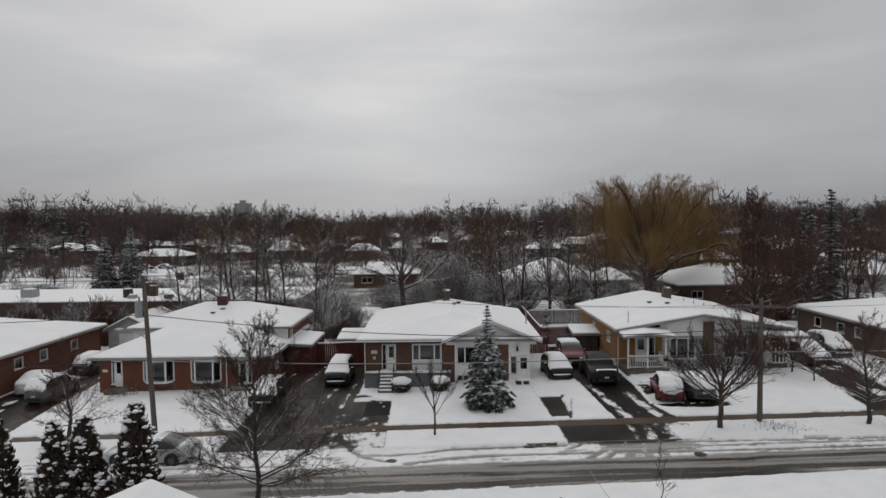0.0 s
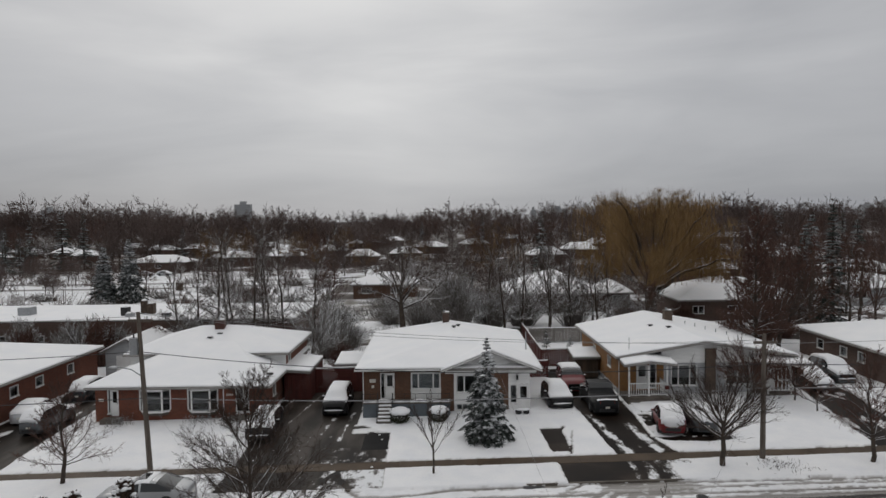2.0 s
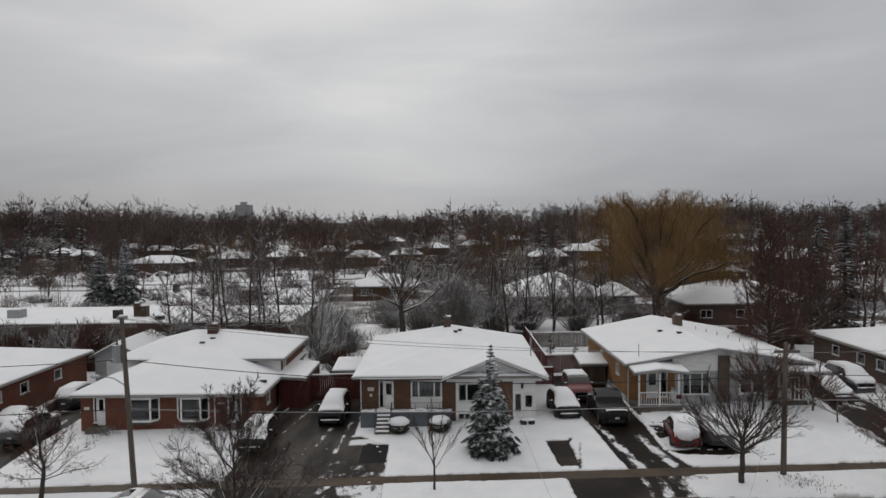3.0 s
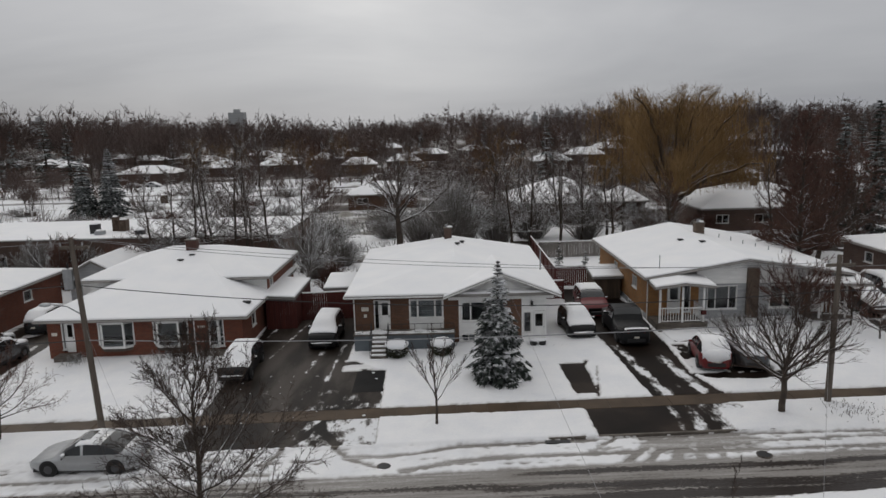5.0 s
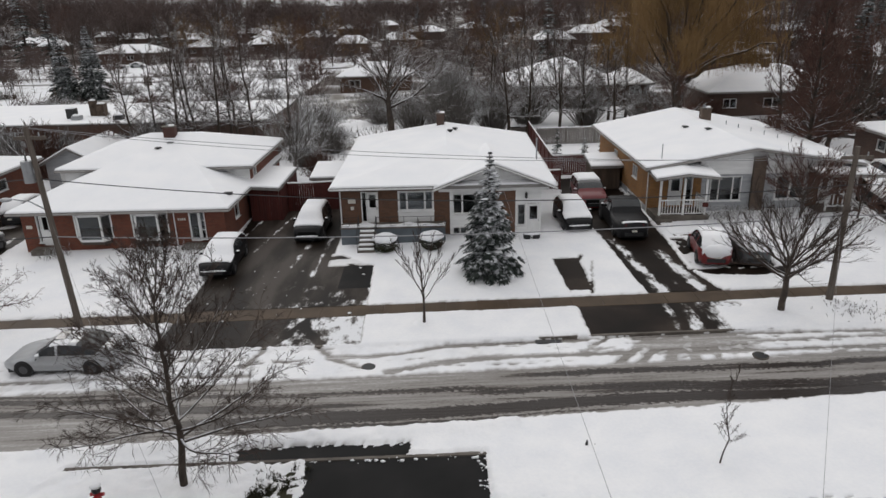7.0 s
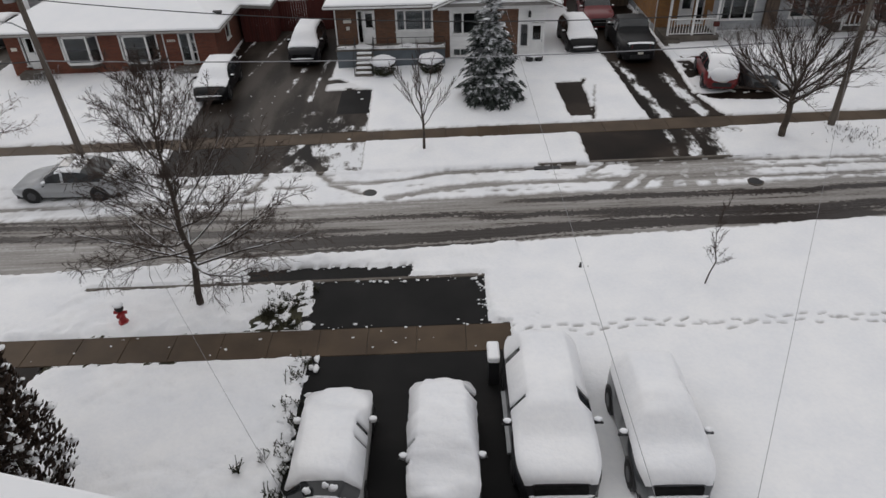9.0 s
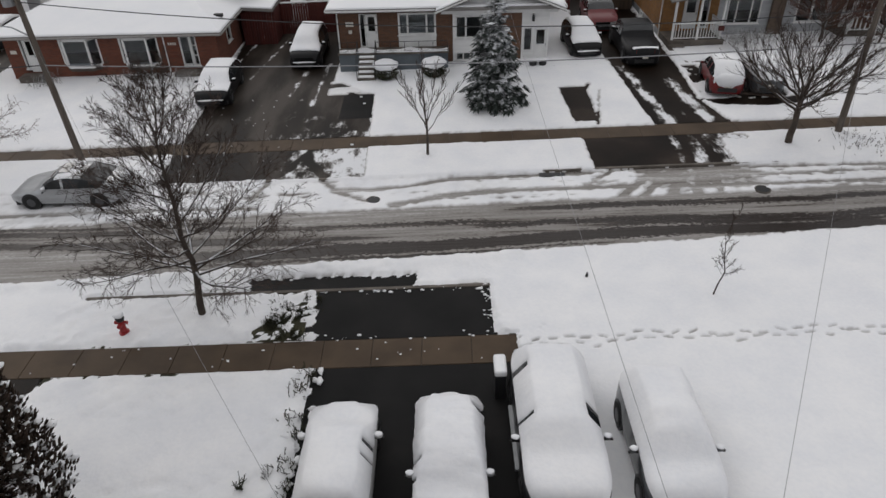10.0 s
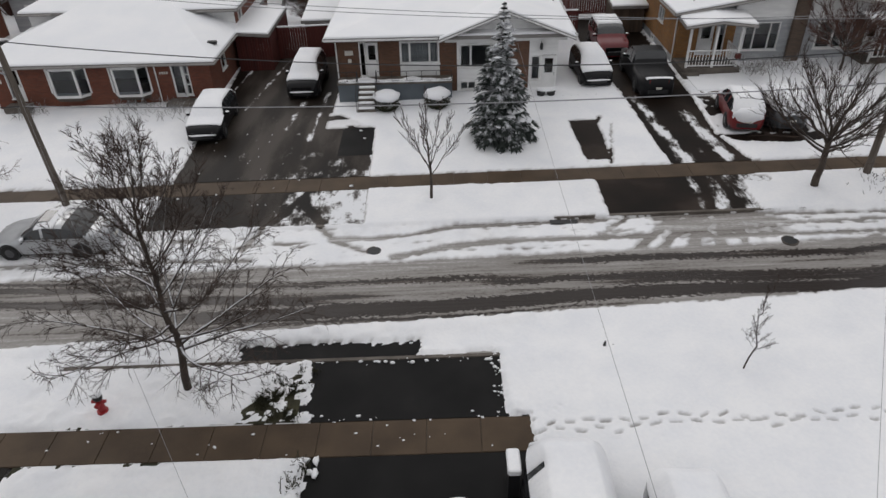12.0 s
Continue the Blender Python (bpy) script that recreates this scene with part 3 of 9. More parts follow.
def drive_dusting(x, y):
    """How much trodden and smeared snow lies on the two drives across the street."""
    wob = vnoise(x * 1.2 + 4, y * 1.2, 3) - 0.5
    d = np.zeros_like(x)
    # western apron, white but for wheel marks
    d = np.maximum(d, (0.46 + 0.12 * sstep((x + 6.5) / 2)) * sstep((x + 8.0 - 0.25 * (y - 38) + 1.3 * wob) / 0.5) * (y < 40) * (x < 0))
    d = np.maximum(d, 0.4 * np.exp(-(np.maximum(sd_box(x, y, -8.9, -4.2, 41.0, 41.7), 0) / 0.4) ** 2))
    d = np.maximum(d, 0.28 * np.exp(-(np.maximum(sd_box(x, y, -7.2, -3.9, 41.6, 43.6), 0) / 0.6) ** 2))
    d = np.maximum(d, 0.8 * np.exp(-((x + 3.75 - 0.1 * wob) / 0.3) ** 2) * (y > 41) * (y < 44))
    d = np.maximum(d, 0.2 * (x < -3.5) * (x > -10.5) * (y > 41) * (y < 49))
    for run, w in (([(-8.6, 46.2), (-8.0, 52)], 0.25), ([(-7.2, 45.0), (-7.0, 51)], 0.22), ([(-11.3, 49), (-10.3, 57)], 0.18), ([(-12.9, 50.5), (-12.2, 57)], 0.15)):
        d = np.maximum(d, 0.5 * np.exp(-(near_line(x, y, run) / w) ** 2))
    for run in ([(-6.25, 41.3), (-6.6, 39.4), (-7.3, 38.0), (-7.9, 37.1)], [(-6.6, 39.4), (-6.1, 38.2), (-5.4, 37.1)]):
        d = d * (1 - 0.75 * np.exp(-(near_line(x, y, run) / 0.2) ** 2))
    # eastern drive: two smeared wheel lines running on over the apron
    for run, w, k in (([(10.75, 40.9), (10.5, 43), (10.1, 46), (9.85, 48.5)], 0.5, 0.55), ([(12.55, 40.9), (12.35, 43.5), (11.9, 46.5)], 0.48, 0.55), ([(11.75, 41), (11.6, 42.5)], 0.35, 0.35)):
        d = np.maximum(d, k * np.exp(-(near_line(x, y, run) / w) ** 2))
    d = np.maximum(d, 0.45 * sstep((x - 9.7 + 0.8 * wob) / 0.5) * (y < 40) * (x < 14))
    for run in ([(10.4, 37), (10.7, 40)], [(11.6, 37), (11.4, 40)]):
        d = d - 0.3 * np.exp(-(near_line(x, y, run) / 0.2) ** 2) * (d > 0.3)
    return np.maximum(d, 0)


def drive_sheet(x0, x1, y0, y1, lift, material, label, step):
    """A drive in a fine grid that carries the amount of smeared snow."""
    nx, ny = int((x1 - x0) / step) + 1, int((y1 - y0) / step) + 1
    x, y = np.meshgrid(np.linspace(x0, x1, nx), np.linspace(y0, y1, ny), indexing="ij")
    verts = np.stack([x.ravel(), y.ravel(), (ghv(x, y) + lift).ravel()], 1)
    idx = np.arange(nx * ny).reshape(nx, ny)
    quads = np.stack([idx[:-1, :-1].ravel(), idx[1:, :-1].ravel(), idx[1:, 1:].ravel(), idx[:-1, 1:].ravel()], 1)
    me = bpy.data.meshes.new("driveway")
    me.from_pydata(verts.tolist(), [], quads.tolist())
    me.materials.append(material)
    me.attributes.new("dusting", "FLOAT", "POINT").data.foreach_set("value", drive_dusting(x, y).ravel().astype(np.float32))
    me.polygons.foreach_set("use_smooth", [True] * len(me.polygons))
    return tagged(new("driveway", me), label, "driveway", "", "structure")


# ---- the street, drives and pavements
def dip(y):
    return -0.09 if 29.19 < y < 37.0 else 0.0


def ground_sheet():
    xs = [-2600, -70, 70, 2600]
    ys = [-700, 29.3, 41.5, 43, 45, 47, 49.5, 66, 69, 72, 75, 78, 80, 140, 400, 4200]
    g = Geo()
    n = len(ys)
    g.v = [(x, y, gh(x, y) - 0.16) for x in xs for y in ys]
    g.f = [(i * n + j, (i + 1) * n + j, (i + 1) * n + j + 1, i * n + j + 1) for i in range(len(xs) - 1) for j in range(n - 1)]
    return single("ground", g, GROUND, "snowy open ground with bare brown patches", "ground", "structure")


ground_sheet()
tagged(sheet("road", -70, 70, 29.23, 37.0, -0.09, SLUSH), "grey slush-covered residential road with wet tyre tracks", "road")
tagged(sheet("driveway", -4.5, 3.6, 9, 25.4, -0.01, ASPHALT), "black wet asphalt driveway cleared of snow", "driveway")
tagged(sheet("driveway", -4.7, 1.35, 26.65, 29.07, -0.01, ASPHALT), "black wet asphalt driveway apron", "driveway")
tagged(sheet("driveway", -17, -12.3, 9, 25.4, -0.012, OLD_SHEEN_ASPHALT), "dark neighbouring driveway", "driveway")
drive_sheet(-14.2, -3.2, 41.25, 61, 0.0, OLD_SHEEN_ASPHALT, "wide worn asphalt driveway with snow remnants", 0.15)
drive_sheet(-13.6, -3.4, 37.1, 39.98, 0.0, OLD_SHEEN_ASPHALT, "worn asphalt driveway apron with patchy snow", 0.1)
drive_sheet(5.6, 13.8, 37.1, 39.98, 0.0, DARK_ASPHALT, "wet asphalt driveway apron with tyre marks", 0.1)
drive_sheet(5.4, 18.5, 41.25, 64, 0.0, DARK_ASPHALT, "dark wet driveway with slushy wheel tracks", 0.15)
tagged(sheet("driveway", -34.5, -26, 37.1, 62, -0.002, OLD_SHEEN_ASPHALT), "asphalt driveway beside a brick bungalow", "driveway")
tagged(sheet("driveway", 24, 34, 37.1, 62, -0.002, DARK_ASPHALT), "dark driveway partly under snow", "driveway")
tagged(sheet("road_edge", -7.7, -1.25, 29.25, 30.45, -0.084, ASPHALT), "bare black asphalt lip at the gutter", "road")
tagged(sheet("driveway", -5.6, -3.9, 43.3, 46.2, 0.006, ASPHALT), "fresh black patch on the worn driveway", "driveway")
tagged(sheet("lawn", -12.2, -4.52, 12, 25.4, -0.012, GRASS), "wet grass under the snowy front lawn", "lawn")
tagged(sheet("lawn", -25, -7.22, 26.66, 29.05, -0.012, GRASS), "wet grass under the snowy verge", "lawn")
tagged(sheet("lawn", -7.2, -4.72, 26.66, 29.05, 0.0, GRASS), "wet green grass showing through snow", "lawn")


def kerb(name, x0, x1, y0, y1):
    g = Geo()
    xs = np.linspace(x0, x1, int((x1 - x0) / 6) + 2)
    for a, b in zip(xs[:-1], xs[1:]):
        za, zb = gz(a), gz(b)
        g.add([(a, y0, za - 0.2), (b, y0, zb - 0.2), (b, y1, zb - 0.2), (a, y1, za - 0.2), (a, y0 + 0.02, za + 0.015), (b, y0 + 0.02, zb + 0.015), (b, y1, zb + 0.015), (a, y1, za + 0.015)],
              [(4, 5, 6, 7), (0, 1, 5, 4), (2, 3, 7, 6), (1, 2, 6, 5), (3, 0, 4, 7)])
    return single(name, g, KERB, "low concrete kerb along the road", "kerb", "structure")


kerb("kerb", -70, 70, 37.0, 37.15)
kerb("kerb", -70, 70, 29.08, 29.23)


def snow_depth(x, y):
    y = y + 0.17 * (1 - sstep((y - 31.0) / 2.5))
    n1 = vnoise(x * 1.1, y * 1.1, 4) - 0.5
    n2 = vnoise(x * 4.3 + 9, y * 4.3, 3) - 0.5
    n3 = vnoise(x * 8.7 + 21, y * 8.7, 2) - 0.5
    rag = n1 * 1.1 + 0.9 * n2 + 0.5 * n3
    d = 0.105 + 0.05 * (vnoise(x * 0.45, y * 0.45, 3) - 0.5) + 0.035 * n2 + 0.02 * (vnoise(x * 1.4 + 3, y * 1.4, 3) - 0.5)
    # banks thrown up beside the carriageway and the cleared drive
    edge = np.clip(31.4 + 0.051 * (x - 0.7), 30.55, 33.0)
    d = d + (0.10 + 0.22 * np.clip(n2 + n1, 0, 1)) * np.exp(-((y - edge + 0.45) / 0.38) ** 2) * (x < 2.5)
    d = d + 0.16 * np.clip(0.3 + n2 + n1, 0, 1) * np.exp(-((sd_box(x, y, -4.1, 1.2, 9, 29.3) - 0.22) / 0.25) ** 2)

    def cut(d, sd, amp=0.22, soft=0.14):
        return d * sstep((sd + amp * rag) / soft)

    d = cut(d, sd_box(x, y, -4.2, 2.45, 5, 25.7))
    d = cut(d, sd_box(x, y, -80, 1.9, 25.54, 26.86), 0.13, 0.1)
    d = cut(d, sd_poly(x, y, [(-4.28, 26.6), (1.3, 26.6), (1.18, 29.38), (-4.68, 29.38)]), 0.13, 0.1)
    d = cut(d, sd_box(x, y, -7.0, -1.3, 29.3, 30.15), 0.3)
    d = cut(d, sd_box(x, y, 0.3, 1.0, 29.25, 29.55), 0.15)
    d = cut(d, sd_box(x, y, -12.5, -6.9, 29.27, 29.4), 0.16, 0.1)
    d = cut(d, sd_poly(x, y, [(-16.8, 5), (-12.4, 5), (-12.4, 24.9), (-11.9, 25.7), (-16.8, 25.7)]))
    tuft = sstep((0.35 - sd_poly(x, y, [(-4.2, 26.8), (-4.5, 29.0), (-5.2, 28.9), (-6.6, 27.4), (-6.6, 26.8)])) / 0.7)
    d = d * (1 - tuft * sstep((0.5 * vnoise(x * 4.2, y * 4.2 + 4, 4) + 0.5 * vnoise(x * 8.5, y * 8.5 + 4, 2) - 0.42) / 0.05))
    # carriageway
    lane = np.maximum(edge - y, y - (34.4 + 0.022 * x))
    d = cut(d, lane, 0.16, 0.3)

    def groove(d, run, w, keep=0.1):
        """A wheel track pressed along a line of points."""
        for (ax, ay), (bx, by) in zip(run[:-1], run[1:]):
            ex, ey = bx - ax, by - ay
            t = np.clip(((x - ax) * ex + (y - ay) * ey) / (ex * ex + ey * ey), 0, 1)
            r = np.hypot(x - ax - t * ex, y - ay - t * ey) + 0.16 * n1 + 0.14 * n2 + 0.14 * n3
            d = d * (1 - (1 - keep) * np.exp(-(np.maximum(r, 0) / w) ** 4))
        return d

    on_lane = sstep((y - 34.1) / 0.3) * (1 - sstep((y - 36.95) / 0.15))
    d = d * (1 - 0.45 * on_lane)
    smear = 0.5 * vnoise(x * 0.3 + 2, y * 3.2, 4) + 0.25 * vnoise(x * 1.6, y * 6.0, 3) + 0.25 * vnoise(x * 3.0 + 8, y * 9.0, 2)
    d = d * (1 - on_lane * sstep((smear - 0.575 + 0.06 * sstep((x - 11) / 3)) / 0.1))
    for run, w in (([(-4.8, 36.2), (-3.2, 36.1), (-1.9, 36.25), (0, 36.75), (6, 36.8)], 0.15), ([(-2.4, 34.75), (-0.5, 35.3), (2, 35.6), (7.5, 35.55)], 0.2),
                   ([(-8, 34.9), (-14, 35.1), (-24, 35.0)], 0.14), ([(8, 36.9), (12, 36.85), (17, 36.65), (24, 36.6)], 0.12), ([(11.2, 36.7), (13.5, 36.1), (18, 36.2), (24, 36.1)], 0.12), ([(10, 35.3), (16, 35.35), (24, 35.4)], 0.12)):
        d = groove(d, run, w, 0.05)
    d = cut(d, sd_box(x, y, 4.0, 5.6, 36.97, 37.08), 0.1, 0.08)
    # far pavement and drives
    d = cut(d, sd_box(x, y, -80, 80, 40.03, 41.15), 0.09, 0.09)
    drive = sd_poly(x, y, [(-13.05, 37.05), (-13.05, 41.2), (-13.2, 50.5), (-13.6, 62), (-6.5, 62), (-6.3, 48.2), (-3.85, 46.2), (-3.65, 37.05)])
    band = sstep((0.3 - sd_box(x, y, -6.4, -3.9, 46.4, 48.3)) / 0.3) * sstep((0.62 - vnoise(x * 0.7, y * 3.4, 4)) / 0.05)
    rest = sstep((y - 58) / 1.5) * 0.8
    left_over = np.maximum(band * 0.6, rest * 0.4)
    inside = sstep((-drive - 0.1 * rag) / 0.15)
    d = np.where(inside > 0, d * (1 - inside) + inside * 0.085 * left_over, d)
    for run, w in (([(-6.25, 41.3), (-6.5, 39.6), (-7.2, 38.1), (-7.9, 37.1), (-8.4, 35.6)], 0.16), ([(-6.5, 39.6), (-6.0, 38), (-5.5, 37), (-4.8, 36.0), (-3.5, 35.2)], 0.16), ([(6.2, 41.7), (6.4, 43), (7.55, 46.3)], 0.1), ([(7.2, 41.4), (7.5, 43), (8.0, 45.5)], 0.09)):
        d = groove(d, run, w)
    d = cut(d, sd_poly(x, y, [(5.95, 46.0), (7.3, 46.0), (7.35, 43.9), (7.2, 41.9), (6.15, 41.9)]), 0.14)
    d = cut(d, sd_box(x, y, 6.25, 9.85, 37.05, 40.1), 0.13)
    ring = np.abs(np.hypot(x + 1.0, (y - 38.85) * 1.2) - 0.5)
    d = d - 0.05 * np.exp(-(ring / 0.07) ** 2)
    for run, w in (([(6.6, 34.5), (8.3, 36.3), (9.2, 37.4)], 0.24), ([(7.6, 34.5), (9.3, 36.5), (9.9, 37.5)], 0.22), ([(8.8, 34.6), (9.9, 36.6), (10.5, 39.2), (10.6, 41)], 0.22), ([(9.9, 34.7), (10.9, 37), (11.6, 39.6), (11.9, 41)], 0.2), ([(10.9, 34.8), (11.1, 37.2), (11.0, 39), (11.4, 41)], 0.15),
                   ([(11.8, 37.4), (11.0, 39.2)], 0.1), ([(5.9, 36.0), (6.9, 36.9)], 0.12), ([(11.9, 39.9), (13.4, 39.5)], 0.28)):
        d = groove(d, run, w, 0.0)
    right = sd_poly(x, y, [(9.75, 41.0), (9.25, 48), (8.9, 52), (8.3, 57), (8.8, 63.5), (13.0, 63.5), (13.0, 51), (12.85, 44), (13.7, 41.0)])
    inside = sstep((-right - 0.12 * rag) / 0.15)
    d = d * (1 - inside)
    d = cut(d, sd_poly(x, y, [(12.9, 43.9), (13.6, 43.2), (15.3, 42.9), (17.6, 43.0), (17.6, 43.8), (15.4, 43.7), (13.6, 44.6)]), 0.2)
    d = cut(d, sd_box(x, y, 9.6, 12.3, 37.05, 40.2), 0.3)
    smeared = sstep((0.4 - sd_box(x, y, 8.0, 12.7, 35.2, 37.0) - 0.6 * rag) / 0.8)
    d = d * (1 - 0.7 * smeared)
    pad = sd_box(x, y, 13.0, 17.3, 43.9, 48.3)
    d = np.where(pad < 0, 0.06 * sstep((n1 + 0.02) / 0.06), d)
    for poly in ([(-31.2, 37), (-26.9, 37), (-27.3, 50), (-28, 62), (-33.2, 62), (-33, 50)], [(24.7, 37.05), (28.4, 37.05), (29.4, 47.9), (30.3, 51.5), (31.2, 62), (27.4, 62), (26.9, 52.8), (25.9, 47)]):
        side = sd_poly(x, y, poly)
        inside = sstep((-side - 0.15 * rag) / 0.2)
        d = d * (1 - inside) + inside * d * 0.5 * sstep((vnoise(x * 1.3, y * 0.35 + 20, 3) - 0.66) / 0.06)
    back = sstep((y - 66) / 6)
    d = d * (1 - back * sstep((0.5 - vnoise(x * 0.22 + 31, y * 0.22, 5)) / 0.12))
    # footprints across the near lawn, and a faint older line
    steps = np.random.RandomState(8)
    px, step = 1.9, 0
    while px < 19.5:
        step += 1
        py = 26.38 + (0.13 if step % 2 else -0.1) + 0.07 * math.sin(px * 1.3) + 0.06 * steps.randn()
        a, h = 0.11 + 0.06 * steps.rand(), 0.042 + 0.016 * steps.rand()
        ux = x - px
        uy = y - py - 0.2 * ux * steps.randn()
        d = np.maximum(d - (0.14 + 0.05 * steps.rand()) * np.exp(-((ux / a) ** 4 + (uy / h) ** 4)), np.minimum(d, 0.034 if step % 3 else 0.024))
        px += 0.19 + 0.14 * steps.rand()
    for k in range(14):
        fx, fy = 2.6 + 0.17 * k + 0.05 * steps.randn(), 27.0 + 0.1 * k + 0.05 * steps.randn()
        d = d - 0.04 * np.exp(-(((x - fx) / 0.07) ** 2 + ((y - fy) / 0.05) ** 2))
    # trampled and clotted snow beside the cleared edges
    rough = np.exp(-(np.maximum(sd_box(x, y, -4.2, 1.1, 9, 29.3), 0) / 1.1) ** 2) * (x < -2) + np.exp(-(np.maximum(sd_box(x, y, -80, 1.7, 25.6, 26.8), 0) / 0.5) ** 2) * (x < -4) + 0.7 * (sd_box(x, y, -13, -4, 26.8, 29.0) < 0)
    d = np.where(d > 0.03, np.maximum(d + 0.24 * rough.clip(0, 1) * (vnoise(x * 4 + 40, y * 4, 3) - 0.5), 0.04), d)
    dents = sstep((vnoise(x * 0.7 + 60, y * 0.7, 3) - 0.55) / 0.1) * (y < 29) * (x < 1)
    d = np.where(d > 0.06, np.maximum(d - 0.09 * dents * sstep((vnoise(x * 3.1 + 70, y * 3.1, 2) - 0.5) / 0.15), 0.055), d)
    return d


def snow_mesh(name, x0, x1, y0, y1, step, label, skip=None):
    nx, ny = int(round((x1 - x0) / step)) + 1, int(round((y1 - y0) / step)) + 1
    x, y = np.meshgrid(np.linspace(x0, x1, nx), np.linspace(y0, y1, ny), indexing="ij")
    d = snow_depth(x, y)
    if step < 0.1:
        soft = d.copy()
        soft[1:-1, 1:-1] = 0.5 * d[1:-1, 1:-1] + 0.125 * (d[:-2, 1:-1] + d[2:, 1:-1] + d[1:-1, :-2] + d[1:-1, 2:])
        d = np.where(d < 0.06, soft, d)
    hard = np.where((y > 29.19) & (y < 37.0), -0.09, 0.0)
    easy = -0.09 * sstep((y - 28.9) / 0.9) * sstep((37.2 - y) / 0.6)
    deep = sstep((d - 0.03) / 0.05)
    z = ghv(x, y) + hard * (1 - deep) + easy * deep + np.maximum(d, 0) - 0.018
    keep = (np.maximum(np.maximum(d[:-1, :-1], d[1:, :-1]), np.maximum(d[:-1, 1:], d[1:, 1:])) > 0.016).ravel()
    if skip:
        xm, ym = (x[:-1, :-1] + x[1:, 1:]) / 2, (y[:-1, :-1] + y[1:, 1:]) / 2
        keep &= ~((xm > skip[0]) & (xm < skip[1]) & (ym > skip[2]) & (ym < skip[3])).ravel()
    idx = np.arange(nx * ny).reshape(nx, ny)
    quads = np.stack([idx[:-1, :-1].ravel(), idx[1:, :-1].ravel(), idx[1:, 1:].ravel(), idx[:-1, 1:].ravel()], 1)[keep]
    used, inv = np.unique(quads, return_inverse=True)
    verts = np.stack([x.ravel(), y.ravel(), z.ravel()], 1)[used]
    me = bpy.data.meshes.new(name)
    me.from_pydata(verts.tolist(), [], inv.reshape(-1, 4).tolist())
    me.materials.append(SNOW)
    # second term: shade in the footprint hollows, coloured in as grey
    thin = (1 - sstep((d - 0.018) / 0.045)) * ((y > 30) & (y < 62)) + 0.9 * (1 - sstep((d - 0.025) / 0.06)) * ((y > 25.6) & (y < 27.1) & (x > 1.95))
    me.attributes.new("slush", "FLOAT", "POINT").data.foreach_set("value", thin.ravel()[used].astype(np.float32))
    me.polygons.foreach_set("use_smooth", [True] * len(me.polygons))
    return tagged(new(name, me), label, "snow", "", "stuff")


snow_mesh("snow_cover", -24, 24, 14, 34, 0.11, "fresh snow lying over lawns with ragged edges", (1.56, 20.04, 25.64, 26.96))
snow_mesh("snow_cover", 1.44, 20.16, 25.52, 27.08, 0.04, "trodden line of footprints in the snow, their shade coloured in")
snow_mesh("snow_cover", -14, 19, 34, 48.96, 0.08, "snow and slush with wheel tracks before the houses")
snow_mesh("snow_cover", -14, 19, 48.96, 62, 0.16, "snow beside the houses and parked cars")
snow_mesh("snow_cover", -30, -14, 34, 62, 0.16, "fresh snow over front lawns and driveway edges")
snow_mesh("snow_cover", 19, 30, 34, 62, 0.16, "fresh snow over front lawns and driveway edges")
snow_mesh("snow_cover", -62, -24, 10, 34, 0.4, "snow over lawns and verges")
snow_mesh("snow_cover", 24, 62, 10, 34, 0.4, "snow over lawns and verges")
snow_mesh("snow_cover", -24, 24, -14, 14, 0.5, "snow over the near garden")
snow_mesh("snow_cover", -62, -30, 34, 62, 0.4, "snow over side lawns")
snow_mesh("snow_cover", 30, 62, 34, 62, 0.4, "snow over side lawns")
snow_mesh("snow_cover", -62, 62, 62, 100, 0.4, "snow over back gardens")


# ---- house tools
def wpart(name, geo, material, parent, label="", smooth=False, bevel=0.0):
    """A part given in world places, under a thing or under such a part."""
    ob = part(name, geo, material, parent, label, smooth)
    if parent.type == "EMPTY":
        ob.matrix_parent_inverse = parent.matrix_basis.inverted()
    if bevel:
        m = ob.modifiers.new("edge", "BEVEL")
        m.width, m.segments, m.limit_method, m.angle_limit = bevel, 2, "ANGLE", radians(25)
    return ob


def wall(axis, plane, thick, u0, u1, z0, z1, holes=()):
    """One wall with openings through it. axis y: its face looks along -y; axis x: thick may be negative."""
    us = sorted({u0, u1, *[h[0] for h in holes], *[h[1] for h in holes]})
    zs = sorted({z0, z1, *[h[2] for h in holes], *[h[3] for h in holes]})
    nu, nz = len(us), len(zs)

    def full(i, k):
        if not (0 <= i < nu - 1 and 0 <= k < nz - 1):
            return False
        a, b = (us[i] + us[i + 1]) / 2, (zs[k] + zs[k + 1]) / 2
        return not any(h[0] < a < h[1] and h[2] < b < h[3] for h in holes)

    g = Geo()
    for depth in (plane, plane + thick):
        for u in us:
            for z in zs:
                g.v.append((u, depth, z) if axis == "y" else (depth, u, z))
    at = lambda i, k, side: side * nu * nz + i * nz + k
    for i in range(nu - 1):
        for k in range(nz - 1):
            if not full(i, k):
                continue
            ring = [(i, k), (i + 1, k), (i + 1, k + 1), (i, k + 1)]
            g.f.append(tuple(at(a, b, 0) for a, b in ring))
            g.f.append(tuple(at(a, b, 1) for a, b in ring[::-1]))
            for (a, b), (c, d), other in ((ring[0], ring[1], (i, k - 1)), (ring[1], ring[2], (i + 1, k)), (ring[2], ring[3], (i, k + 1)), (ring[3], ring[0], (i - 1, k))):
                if not full(*other):
                    g.f.append((at(c, d, 0), at(a, b, 0), at(a, b, 1), at(c, d, 1)))
    if (axis == "x") != (thick < 0):
        g.f = [f[::-1] for f in g.f]
    return g


